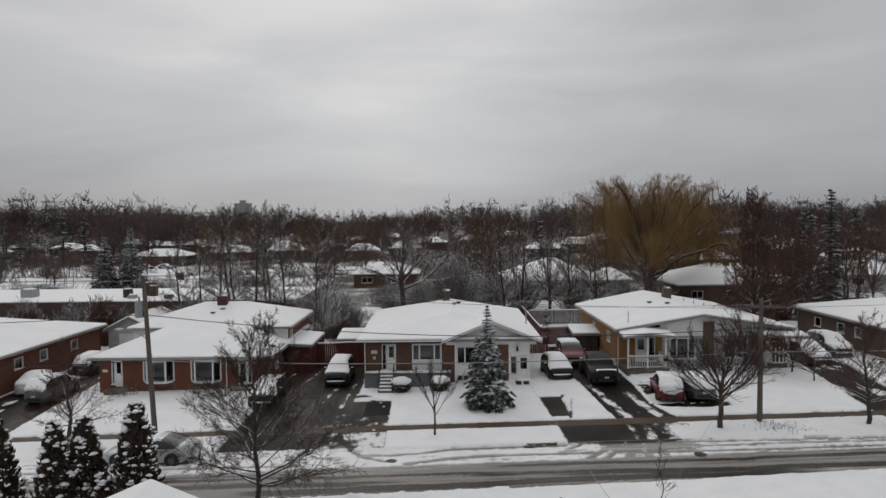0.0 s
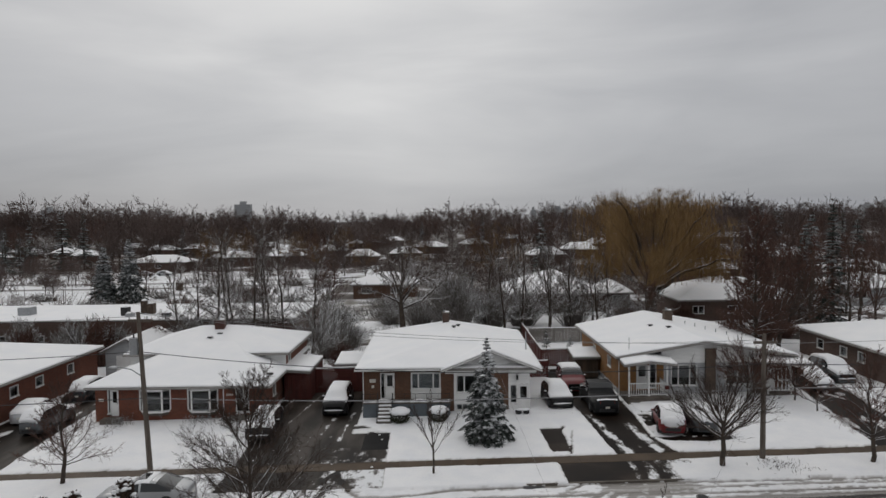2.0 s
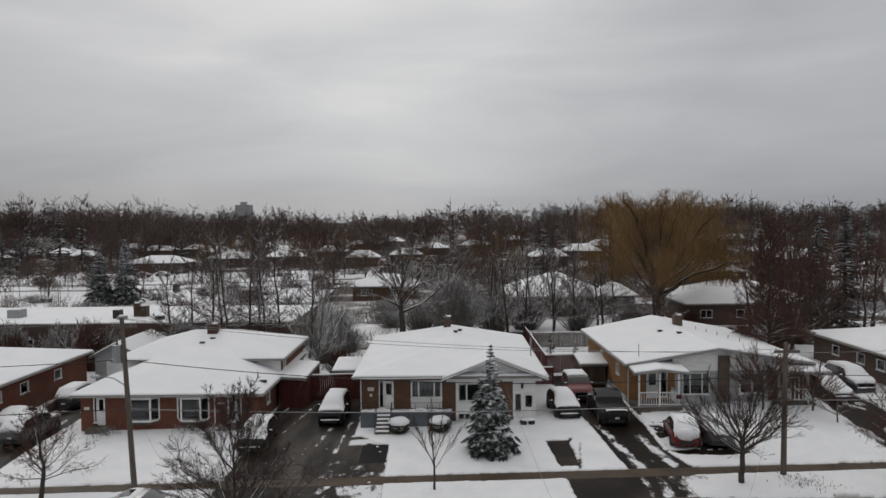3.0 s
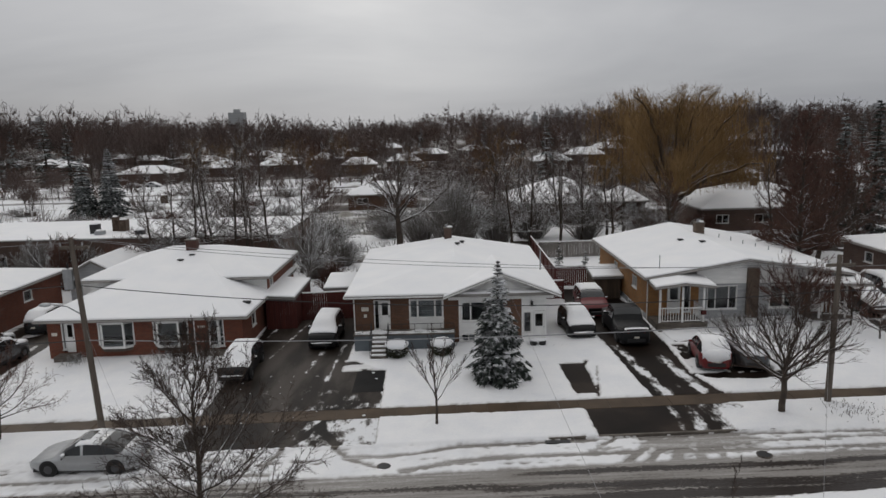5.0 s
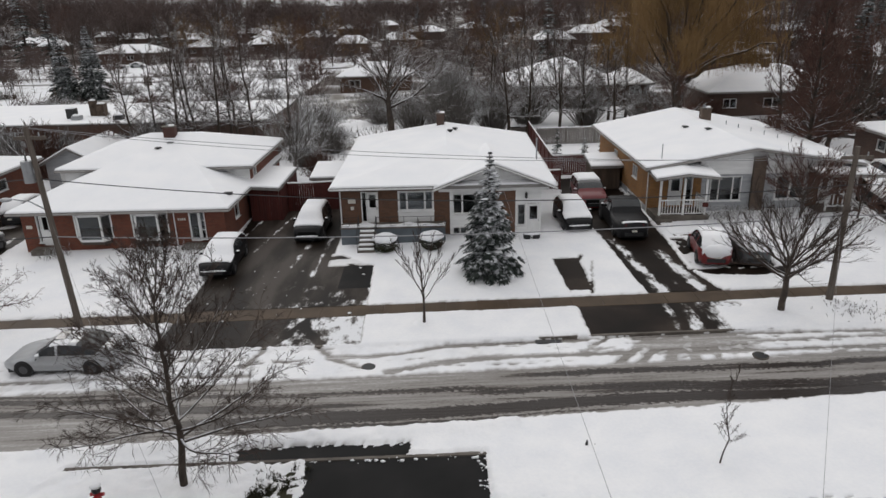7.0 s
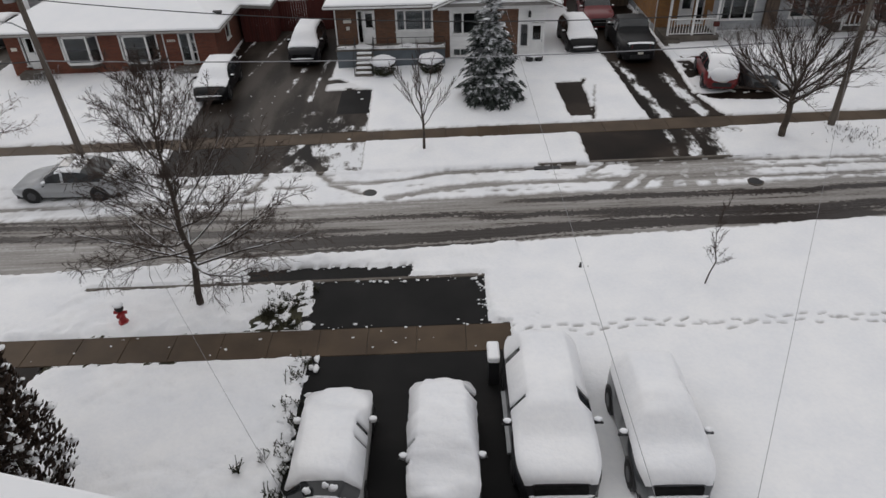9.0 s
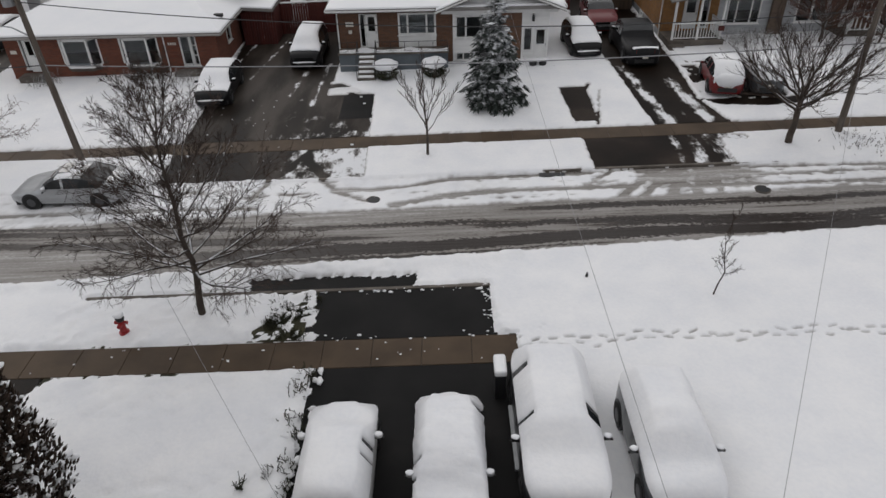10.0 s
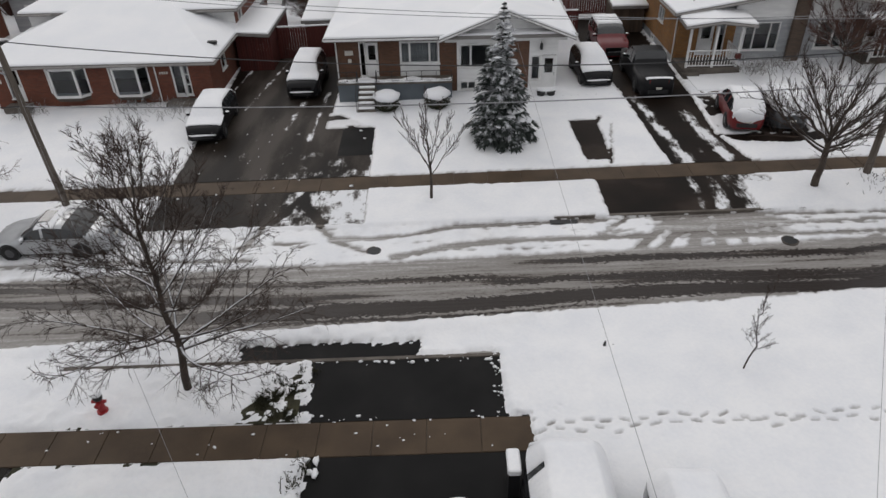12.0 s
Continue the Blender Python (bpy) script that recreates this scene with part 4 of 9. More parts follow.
def bar(axis, plane, a, b, z0, z1, out, back):
    """A flat bar on a wall: from out in front of the wall to back behind its face."""
    if axis == "y":
        return (a, plane - out, z0, b, plane + back, z1)
    s = 1 if back > 0 else -1
    return (min(plane - out * s, plane + back), a, z0, max(plane - out * s, plane + back), b, z1)


def window(parent, axis, plane, u0, u1, z0, z1, splits=(), frame=0.06, inward=1, name="window", rails=(), material=None):
    """A framed window in an opening, with a sill and one pane for each light."""
    material = material or WHITE
    back = 0.1 * inward
    us = [u0 + frame] + [u0 + (u1 - u0) * s for s in splits] + [u1 - frame]
    zs = [z0 + frame] + [z0 + (z1 - z0) * s for s in rails] + [z1 - frame]
    lights = [(a + (frame * 0.5 if i else 0), b - (frame * 0.5 if i < len(us) - 2 else 0), c + (0.025 if k else 0), d - (0.025 if k < len(zs) - 2 else 0))
              for i, (a, b) in enumerate(zip(us[:-1], us[1:])) for k, (c, d) in enumerate(zip(zs[:-1], zs[1:]))]
    g = wall(axis, plane - 0.035 * inward, 0.135 * inward, u0, u1, z0, z1, lights)
    w = wpart(name, g, material, parent)
    wpart("sill", Geo().box(*bar(axis, plane, u0 - 0.05, u1 + 0.05, z0 - 0.05, z0 - 0.002, 0.09, back)), material, w)
    for a, b in zip(us[:-1], us[1:]):
        p = Geo().box(*bar(axis, plane, a + frame * 0.6, b - frame * 0.6, z0 + frame, z1 - frame, -0.04, 0.052 * inward))
        wpart("pane", p, GLASS, w, "dark reflecting pane")
    return w


def solid(verts, faces, t, name, material, parent, label="", bevel=0.0, inset=0.0):
    """A sheet of roof given by its upper side, made t thick (t > 0: upwards)."""
    low = [tuple(v) for v in verts]
    high = [(v[0], v[1], v[2] + t) for v in verts]
    if inset:
        cx, cy = sum(v[0] for v in verts) / len(verts), sum(v[1] for v in verts) / len(verts)
        high = [(v[0] - inset * (1 if v[0] > cx else -1), v[1] - inset * (1 if v[1] > cy else -1), v[2]) for v in high]
    n = len(verts)
    g = Geo()
    fs = [tuple(f) if t < 0 else tuple(f)[::-1] for f in faces] + [tuple(i + n for i in f) if t > 0 else tuple(i + n for i in f)[::-1] for f in faces]
    edges = {}
    for f in faces:
        for a, b in zip(f, f[1:] + f[:1]):
            edges[(a, b)] = 1
    for a, b in list(edges):
        if (b, a) not in edges:
            fs.append((a, b, b + n, a + n))
    g.v, g.f = low + high, fs
    return wpart(name, g, material, parent, label, bevel=bevel)


def roof(parent, verts, faces, name="roof", snow=0.13, material=None):
    r = solid(verts, faces, -0.16, name, material or ROOFING, parent, "shingled roof with pale fascia")
    lifted = [(v[0], v[1], v[2] + 0.004) for v in verts]
    solid(lifted, faces, snow, "roof_snow", SNOW_SMOOTH, r, "even layer of snow", bevel=0.06, inset=0.04)
    return r


def fascia(parent, p, q, drop=0.11, out=0.015, material=None):
    """A pale board with a gutter along a roof edge."""
    p, q = Vector(p), Vector(q)
    d = (q - p).normalized()
    side = Vector((d.y, -d.x, 0)) * out
    up = Vector((0, 0, 1))
    g = Geo()
    a, b = [p + side, q + side], [p + side * 4, q + side * 4]
    g.v = [tuple(v) for v in (a[0] - up * drop, a[1] - up * drop, b[1] - up * drop, b[0] - up * drop, a[0] - up * 0.02, a[1] - up * 0.02, b[1] - up * 0.02, b[0] - up * 0.02)]
    g.f = [(0, 3, 2, 1), (4, 5, 6, 7), (0, 1, 5, 4), (1, 2, 6, 5), (2, 3, 7, 6), (3, 0, 4, 7)]
    return wpart("gutter", g, material or GUTTER, parent)


def chimney(parent, x, y, z0, z1, w=0.75, d=0.6, material=None):
    c = wpart("chimney", Geo().box(x - w / 2, y - d / 2, z0, x + w / 2, y + d / 2, z1), material or RED_BRICK, parent, "brick chimney with snow on its cap")
    wpart("cap", Geo().box(x - w / 2 - 0.05, y - d / 2 - 0.05, z1 + 0.002, x + w / 2 + 0.05, y + d / 2 + 0.05, z1 + 0.08), KERB, c)
    wpart("flue", Geo().tube((x - 0.12, y, z1 + 0.08), (x - 0.12, y, z1 + 0.3), 0.11, 0.1), STEEL, c)
    wpart("cap_snow", Geo().lump((x + 0.15, y, z1 + 0.11), (0.22, 0.26, 0.09), 3), SNOW_SMOOTH, c)
    return c


def vent(parent, x, y, z, dark=True):
    g = Geo().tube((x, y, z - 0.1), (x, y, z + 0.17), 0.12, 0.12).box(x - 0.2, y - 0.17, z + 0.17, x + 0.2, y + 0.17, z + 0.23)
    return wpart("vent", g, BLACK if dark else STEEL, parent, "dark roof vent standing out of the snow")


def door(parent, axis, plane, u0, u1, z0, z1, light=(0.2, 0.5, 0.92), name="door"):
    """A white storm door with a glazed upper part and a handle."""
    w = u1 - u0
    a, b = u0 + w * light[0], u1 - w * light[0]
    c, d = z0 + (z1 - z0) * light[1], z0 + (z1 - z0) * light[2]
    g = wall(axis, plane - 0.02, 0.08, u0, u1, z0, z1, [(a, b, c, d)])
    k = wpart(name, g, WHITE, parent, "white storm door")
    wpart("pane", Geo().box(*bar(axis, plane, a, b, c, d, -0.01, 0.03)), GLASS, k, "dark glass")
    wpart("handle", Geo().box(*bar(axis, plane, u1 - 0.1, u1 - 0.06, c - 0.12, c + 0.02, 0.06, 0.0)), STEEL, k)
    return k


def rail_run(parent, p, q, height, gap, material, post=0.035, top=0.05):
    """A railing of two rails and upright balusters between two points, each a part."""
    p, q = Vector(p), Vector(q)
    up = Vector((0, 0, 1))
    wpart("rail", Geo().tube(p + up * height, q + up * height, top, top, 6), material, parent)
    wpart("rail", Geo().tube(p + up * 0.1, q + up * 0.1, top * 0.7, top * 0.7, 6), material, parent)
    n = max(2, int((q - p).length / gap))
    for k in range(n + 1):
        b = p.lerp(q, k / n)
        wpart("baluster", Geo().box(b.x - post / 2, b.y - post / 2, b.z + 0.1, b.x + post / 2, b.y + post / 2, b.z + height), material, parent)


def interior(parent, x0, x1, y0, y1, z):
    wpart("floor", Geo().box(x0, y0, z - 0.1, x1, y1, z), WOOD_DARK, parent)
    wpart("partition", Geo().box(x0, y0 + 3.6, z, x1, y0 + 3.7, z + 2.4), WHITE, parent)


# ---- bungalow in the middle
def centre_house():
    h = thing("bungalow", (0, 50.3, 0.2), "semi-detached brown brick bungalow with white siding gable under snow", "house")
    y0, x0, x1, yb = 50.3, -6.15, 5.85, 65.6
    holes = [(-4.97, -3.93, 1.24, 3.2), (-2.76, -0.6, 1.95, 3.2)]
    wpart("wall", wall("y", y0, 0.25, x0, 0.35, 0.0, 3.45, holes), BROWN_BRICK, h, "brown brick front wall")
    holes = [(0.48, 2.3, 1.68, 3.0), (0.5, 1.4, 0.42, 0.9), (4.4, 4.92, 0.9, 2.25), (5.0, 5.78, 0.3, 2.28)]
    wpart("wall", wall("y", y0 - 0.02, 0.25, 0.352, 3.0, 0.0, 3.1, holes[:2]), SIDING, h, "white panelled front wall")
    wpart("wall", wall("y", y0, 0.25, 3.002, 4.3, 0.0, 3.1), BROWN_BRICK, h, "brown brick front wall")
    wpart("wall", wall("y", y0 - 0.02, 0.25, 4.302, x1, 0.0, 3.1, holes[2:]), SIDING, h, "white panelled entry wall")
    g = Geo().prism([(-0.3, 3.105), (6.3, 3.105), (6.3, 3.3), (3.0, 4.72), (-0.3, 3.5)], "y", y0 - 0.12, y0 + 0.1)
    wpart("gable", g, SIDING, h, "white siding gable")
    for k in range(22):
        u = -0.1 + 0.3 * k
        top = 4.72 - abs(u - 3.0) * 0.41 - 0.06
        if top > 3.3:
            wpart("batten", Geo().box(u - 0.012, y0 - 0.135, 3.13, u + 0.012, y0 - 0.119, top), SIDING, h)
    wpart("wall", wall("x", x0, 0.25, y0 + 0.252, yb, -0.1, 3.45, [(54, 55.1, 1.7, 2.8)]), BROWN_BRICK, h)
    wpart("wall", wall("x", x1, -0.25, y0 + 0.252, yb, -0.1, 3.45, [(54, 55.1, 1.7, 2.8)]), BROWN_BRICK, h)
    wpart("wall", wall("y", yb + 0.002, 0.25, x0, x1, -0.1, 3.45), BROWN_BRICK, h)
    interior(h, x0 + 0.26, 0.3, y0 + 0.26, yb, 1.2)
    interior(h, 0.4, x1 - 0.26, y0 + 0.26, yb, 0.25)
    wpart("ceiling", Geo().box(x0, y0 + 0.26, 3.46, x1, yb, 3.5), WHITE, h)
    # main roof: a ridge running back from a hipped front
    e, rz, rx = 3.58, 4.58, 0.3
    v = [(-6.72, 49.65, e), (6.62, 49.65, e), (6.72, 65.8, e), (-6.82, 65.8, e), (rx, 56.5, rz), (rx, 65.8, rz)]
    roof(h, v, [(0, 1, 4), (1, 2, 5, 4), (3, 0, 4, 5)])
    # cross gable over the entry
    v = [(-0.62, 49.5, 3.44), (3.02, 49.5, 4.86), (6.66, 49.5, 3.44), (-0.62, 52.6, 3.6), (3.02, 58.5, 4.3), (6.66, 52.6, 3.6)]
    roof(h, v, [(0, 1, 4, 3), (1, 2, 5, 4)], "gable_roof")
    for p, q in (((-0.62, 49.5, 3.44), (3.02, 49.5, 4.86)), ((3.02, 49.5, 4.86), (6.66, 49.5, 3.44)), ((-6.72, 49.65, e), (-0.65, 49.65, e)), ((6.66, 49.65, e), (6.75, 66.3, e)), ((-6.85, 66.3, e), (-6.72, 49.65, e))):
        fascia(h, p, q, material=WHITE)
    wpart("downpipe", Geo().tube((-6.2, y0 - 0.08, 0.5), (-6.2, y0 - 0.08, 3.4), 0.04, 0.04), WHITE, h)
    # openings
    window(h, "y", y0, -4.97, -4.62, 1.3, 3.2)
    door(h, "y", y0, -4.6, -3.95, 1.27, 3.17)
    window(h, "y", y0, -2.76, -0.6, 1.95, 3.2, (0.25, 0.75), 0.1)
    wpart("panel", Geo().box(-2.76, y0 - 0.03, 1.25, -0.6, y0 - 0.002, 1.88), WHITE, h, "white panel under the window")
    window(h, "y", y0 - 0.02, 0.48, 2.3, 1.68, 3.0, (0.34,), 0.1)
    window(h, "y", y0 - 0.02, 0.5, 1.4, 0.42, 0.9, (0.5,))
    window(h, "y", y0 - 0.02, 4.4, 4.92, 0.9, 2.25)
    door(h, "y", y0 - 0.02, 5.0, 5.78, 0.3, 2.25)
    for yy in (54,):
        window(h, "x", x0, yy, yy + 1.1, 1.7, 2.8)
        window(h, "x", x1, yy, yy + 1.1, 1.7, 2.8, inward=-1)
    wpart("curtain", Geo().prism([(-2.74 + 0.06 * k, y0 + 0.3 + 0.02 * (k % 2)) for k in range(36)] + [(-2.74 + 0.06 * k, y0 + 0.33 + 0.02 * (k % 2)) for k in range(35, -1, -1)], "z", 1.9, 3.15), GREY_SIDING, h, "pale drawn curtain")
    lamp = wpart("wall_lamp", Geo().box(4.86, y0 - 0.2, 2.62, 5.0, y0 - 0.03, 2.92), BLACK, h, "black lantern on the white wall")
    wpart("bracket", Geo().tube((4.93, y0 - 0.12, 2.92), (4.93, y0 - 0.03, 3.0), 0.02, 0.02, 5), BLACK, lamp)
    wpart("number_sign", Geo().box(-5.75, y0 - 0.03, 2.5, -5.3, y0 - 0.002, 2.75), NUMBER_BAR, h, "pale sign plate")
    wpart("letterbox", Geo().box(-5.6, y0 - 0.12, 2.12, -5.42, y0 - 0.002, 2.3), NUMBER_BAR, h)
    # raised porch with rail and steps
    wpart("porch", Geo().box(-6.15, 49.3, -0.1, 0.05, y0 - 0.002, 1.2), PORCH_BLUE, h, "blue-grey block porch wall")
    wpart("porch_slab", Geo().box(-6.2, 49.24, 1.202, 0.1, y0 - 0.004, 1.28), KERB, h)
    edge = [(-6.12, 49.3)] + [(-6.1 + 0.31 * k, 49.27 + 0.03 * math.sin(k * 2.1)) for k in range(1, 20)] + [(0.05, 49.3)]
    back = [(x, y + 0.42 + 0.2 * math.sin(x * 2.3) + 0.1 * math.sin(x * 5.1)) for x, y in edge[::-1]]
    wpart("porch_snow", Geo().prism(edge + back, "z", 1.282, 1.39), SNOW_SMOOTH, h, "snow left on the porch edge", bevel=0.035)
    rail_run(h, (-4.0, 49.3, 1.28), (0.02, 49.3, 1.28), 0.62, 0.8, BLACK, 0.025, 0.018)
    rail_run(h, (-6.15, 49.3, 1.28), (-5.1, 49.3, 1.28), 0.62, 0.8, BLACK, 0.025, 0.018)
    for k in range(5):
        zt = 1.28 - 0.185 * (k + 1)
        s = wpart("step", Geo().box(-5.02, 49.23 - 0.28 * (k + 1), -0.1, -4.05, 49.23 - 0.28 * k - 0.002, zt), KERB, h)
        wpart("step_snow", Geo().box(-4.98, 49.23 - 0.28 * (k + 1) + 0.02, zt + 0.002, -4.1, 49.23 - 0.28 * k - 0.05, zt + 0.1), SNOW_SMOOTH, s, bevel=0.035)
    for x in (-5.05, -4.03):
        wpart("handrail", Geo().tube((x, 49.25, 2.0), (x, 47.85, 1.15), 0.02, 0.02, 6).tube((x, 47.85, 0.1), (x, 47.85, 1.15), 0.02, 0.02, 6).tube((x, 49.25, 1.2), (x, 49.25, 2.0), 0.02, 0.02, 6), BLACK, h)
    vent(h, 0.55, 61.5, 4.6)
    vent(h, 0.95, 62.6, 4.55)
    chimney(h, -0.15, 64.8, 4.4, 5.5, 0.6, 0.5, DARK_BRICK)
    wpart("mast", Geo().tube((6.2, 55.5, 3.6), (6.2, 55.5, 5.2), 0.05, 0.05, 6), STEEL, h)


# ---- split-level house of red brick
def left_house():
    h = thing("split_level_house", (-19.5, 50.5, -0.3), "red brick split-level house with white bay windows under snow", "house")
    y0, x0, x1 = 50.5, -25.75, -13.35
    b0, b1 = (-22.5, -20.3), (-19.0, -16.85)
    holes = [(-24.85, -24.05, 0.2, 2.2), (b0[0], b0[1], 0.6, 2.2), (b1[0], b1[1], 0.6, 2.2), (-15.55, -14.55, 0.25, 2.22)]
    wpart("wall", wall("y", y0, 0.25, x0, x1, -0.6, 2.3, holes), RED_BRICK, h, "red brick front wall")
    wpart("wall", wall("x", x0, 0.25, y0 + 0.252, 64.6, -0.7, 2.3), RED_BRICK, h)
    wpart("wall", wall("x", x1, -0.25, y0 + 0.252, 56.3, -0.6, 2.3, [(52.6, 53.5, 1.0, 1.9)]), RED_BRICK, h)
    wpart("wall", wall("x", x1 + 0.2, -0.25, 56.302, 64.8, -0.6, 3.55, [(57, 57.9, 2.5, 3.3)]), RED_BRICK, h)
    wpart("wall", wall("y", 64.6, 0.25, x0, x1 - 0.1, -0.6, 3.55), RED_BRICK, h)
    wpart("wall", wall("y", 56.3, 0.25, x0, x1 + 0.19, 2.31, 3.55), SIDING, h, "white siding above the lower roof")
    wpart("ceiling", Geo().box(x0, y0 + 0.26, 2.26, x1 - 0.3, 56.2, 2.3), WHITE, h)
    interior(h, x0 + 0.26, x1 - 0.26, y0 + 0.26, 56.2, 0.05)
    window(h, "x", x1, 52.6, 53.5, 1.0, 1.9, inward=-1)
    window(h, "x", x1 + 0.2, 57, 57.9, 2.5, 3.3, inward=-1)
    e = 2.42
    roof(h, [(-26.25, 49.9, e), (-12.85, 49.9, e), (-19.5, 60.6, 4.95), (-26.25, 64.5, e), (-12.85, 64.5, e)], [(0, 1, 2), (1, 4, 2), (3, 0, 2)])
    f = 3.68
    roof(h, [(-26.1, 55.7, f), (-12.75, 55.7, f), (-12.75, 65.4, f), (-26.1, 65.4, f), (-21.3, 60.6, 5.15), (-17.6, 60.6, 5.15)], [(0, 1, 5, 4), (1, 2, 5), (2, 3, 4, 5), (3, 0, 4)], "upper_roof")
    for p, q in (((-26.25, 49.9, e), (-12.85, 49.9, e)), ((-12.85, 49.9, e), (-12.85, 56.2, e)), ((-26.25, 64.5, e), (-26.25, 49.9, e)), ((-12.75, 55.7, f), (-12.75, 65.4, f)), ((-26.1, 55.7, f), (-24.0, 55.7, f)), ((-15.2, 55.7, f), (-12.75, 55.7, f))):
        fascia(h, p, q)
    # bay windows: a wide light between two splayed ones
    for a, b in (b0, b1):
        pts = [(a, y0 + 0.05), (a + 0.42, y0 - 0.45), (b - 0.42, y0 - 0.45), (b, y0 + 0.05)]
        bay = wpart("bay_window", Geo().prism(pts, "z", 0.5, 0.62), WHITE, h, "white bay window")
        wpart("head_board", Geo().prism(pts, "z", 2.12, 2.24), WHITE, bay)
        for x, y in pts:
            wpart("mullion", Geo().box(x - 0.055, y - 0.055, 0.621, x + 0.055, y + 0.055, 2.119), WHITE, bay)
        for (ax, ay), (bx, by) in zip(pts[:-1], pts[1:]):
            d = Vector((bx - ax, by - ay, 0)).normalized()
            p, q = Vector((ax, ay, 0)) + d * 0.06, Vector((bx, by, 0)) - d * 0.06
            side = Vector((d.y, -d.x, 0)) * 0.006
            g = Geo().prism([tuple((p + side)[:2]), tuple((q + side)[:2]), tuple((q - side)[:2]), tuple((p - side)[:2])], "z", 0.66, 2.08)
            wpart("pane", g, GLASS, bay, "dark reflecting pane")
            for z in (0.621, 2.08):
                wpart("rail", Geo().prism([tuple((p + side * 5)[:2]), tuple((q + side * 5)[:2]), tuple((q - side * 5)[:2]), tuple((p - side * 5)[:2])], "z", z, z + 0.039), WHITE, bay)
        wpart("bay_base", Geo().prism([(a + 0.1, y0 - 0.002), (a + 0.45, y0 - 0.38), (b - 0.45, y0 - 0.38), (b - 0.1, y0 - 0.002)], "z", 0.3, 0.498), SOFFIT, bay)
    window(h, "y", y0, -24.85, -24.6, 0.4, 2.2)
    door(h, "y", y0, -24.58, -24.05, 0.22, 2.18)
    door(h, "y", y0, -15.53, -14.9, 0.27, 2.2, (0.14, 0.12, 0.93))
    window(h, "y", y0, -14.88, -14.55, 0.4, 2.2, rails=(0.33, 0.66))
    wpart("downpipe", Geo().tube((-16.4, y0 - 0.06, -0.1), (-16.4, y0 - 0.06, 2.3), 0.04, 0.04), WHITE, h)
    wpart("number_sign", Geo().box(-25.5, y0 - 0.03, 1.3, -25.15, y0 - 0.002, 1.5), NUMBER_BAR, h, "pale sign plate")
    for k in range(4):
        wpart("number_bar", Geo().box(-16.2 + 0.13 * k, y0 - 0.02, 1.62, -16.12 + 0.13 * k, y0 - 0.002, 1.76), NUMBER_BAR, h)
    wpart("doorstep", Geo().box(-15.9, y0 - 0.9, -0.5, -14.3, y0 - 0.002, 0.2), KERB, h)
    wpart("doorstep", Geo().box(-25.1, y0 - 0.8, -0.6, -23.8, y0 - 0.002, 0.14), KERB, h)
    chimney(h, -19.6, 60.0, 4.6, 5.75, 0.8, 0.6, DARK_RED_BRICK)
    vent(h, -19.3, 59.0, 4.62)
    vent(h, -19.9, 58.2, 4.42)
    wpart("vent", Geo().box(-13.7, 52.0, 2.75, -13.2, 52.25, 2.9), BLACK, h)
    # carport on the side
    c = [(-13.1, 55.0, 2.45), (-10.95, 55.0, 2.3), (-10.95, 61.0, 2.3), (-13.1, 61.0, 2.45)]
    roof(h, c, [(0, 1, 2, 3)], "lean_to_roof")
    for k in range(13):
        x = -13.1 + 0.165 * k
        wpart("board", Geo().box(x + 0.006, 55.3, -0.4, x + 0.159, 55.34 - 0.008 * (k % 2), 2.12), FENCE_RED, h)
    wpart("wall", wall("x", -11.0, -0.06, 55.36, 60.9, -0.4, 2.12), FENCE_RED, h, "red-brown boarded side")


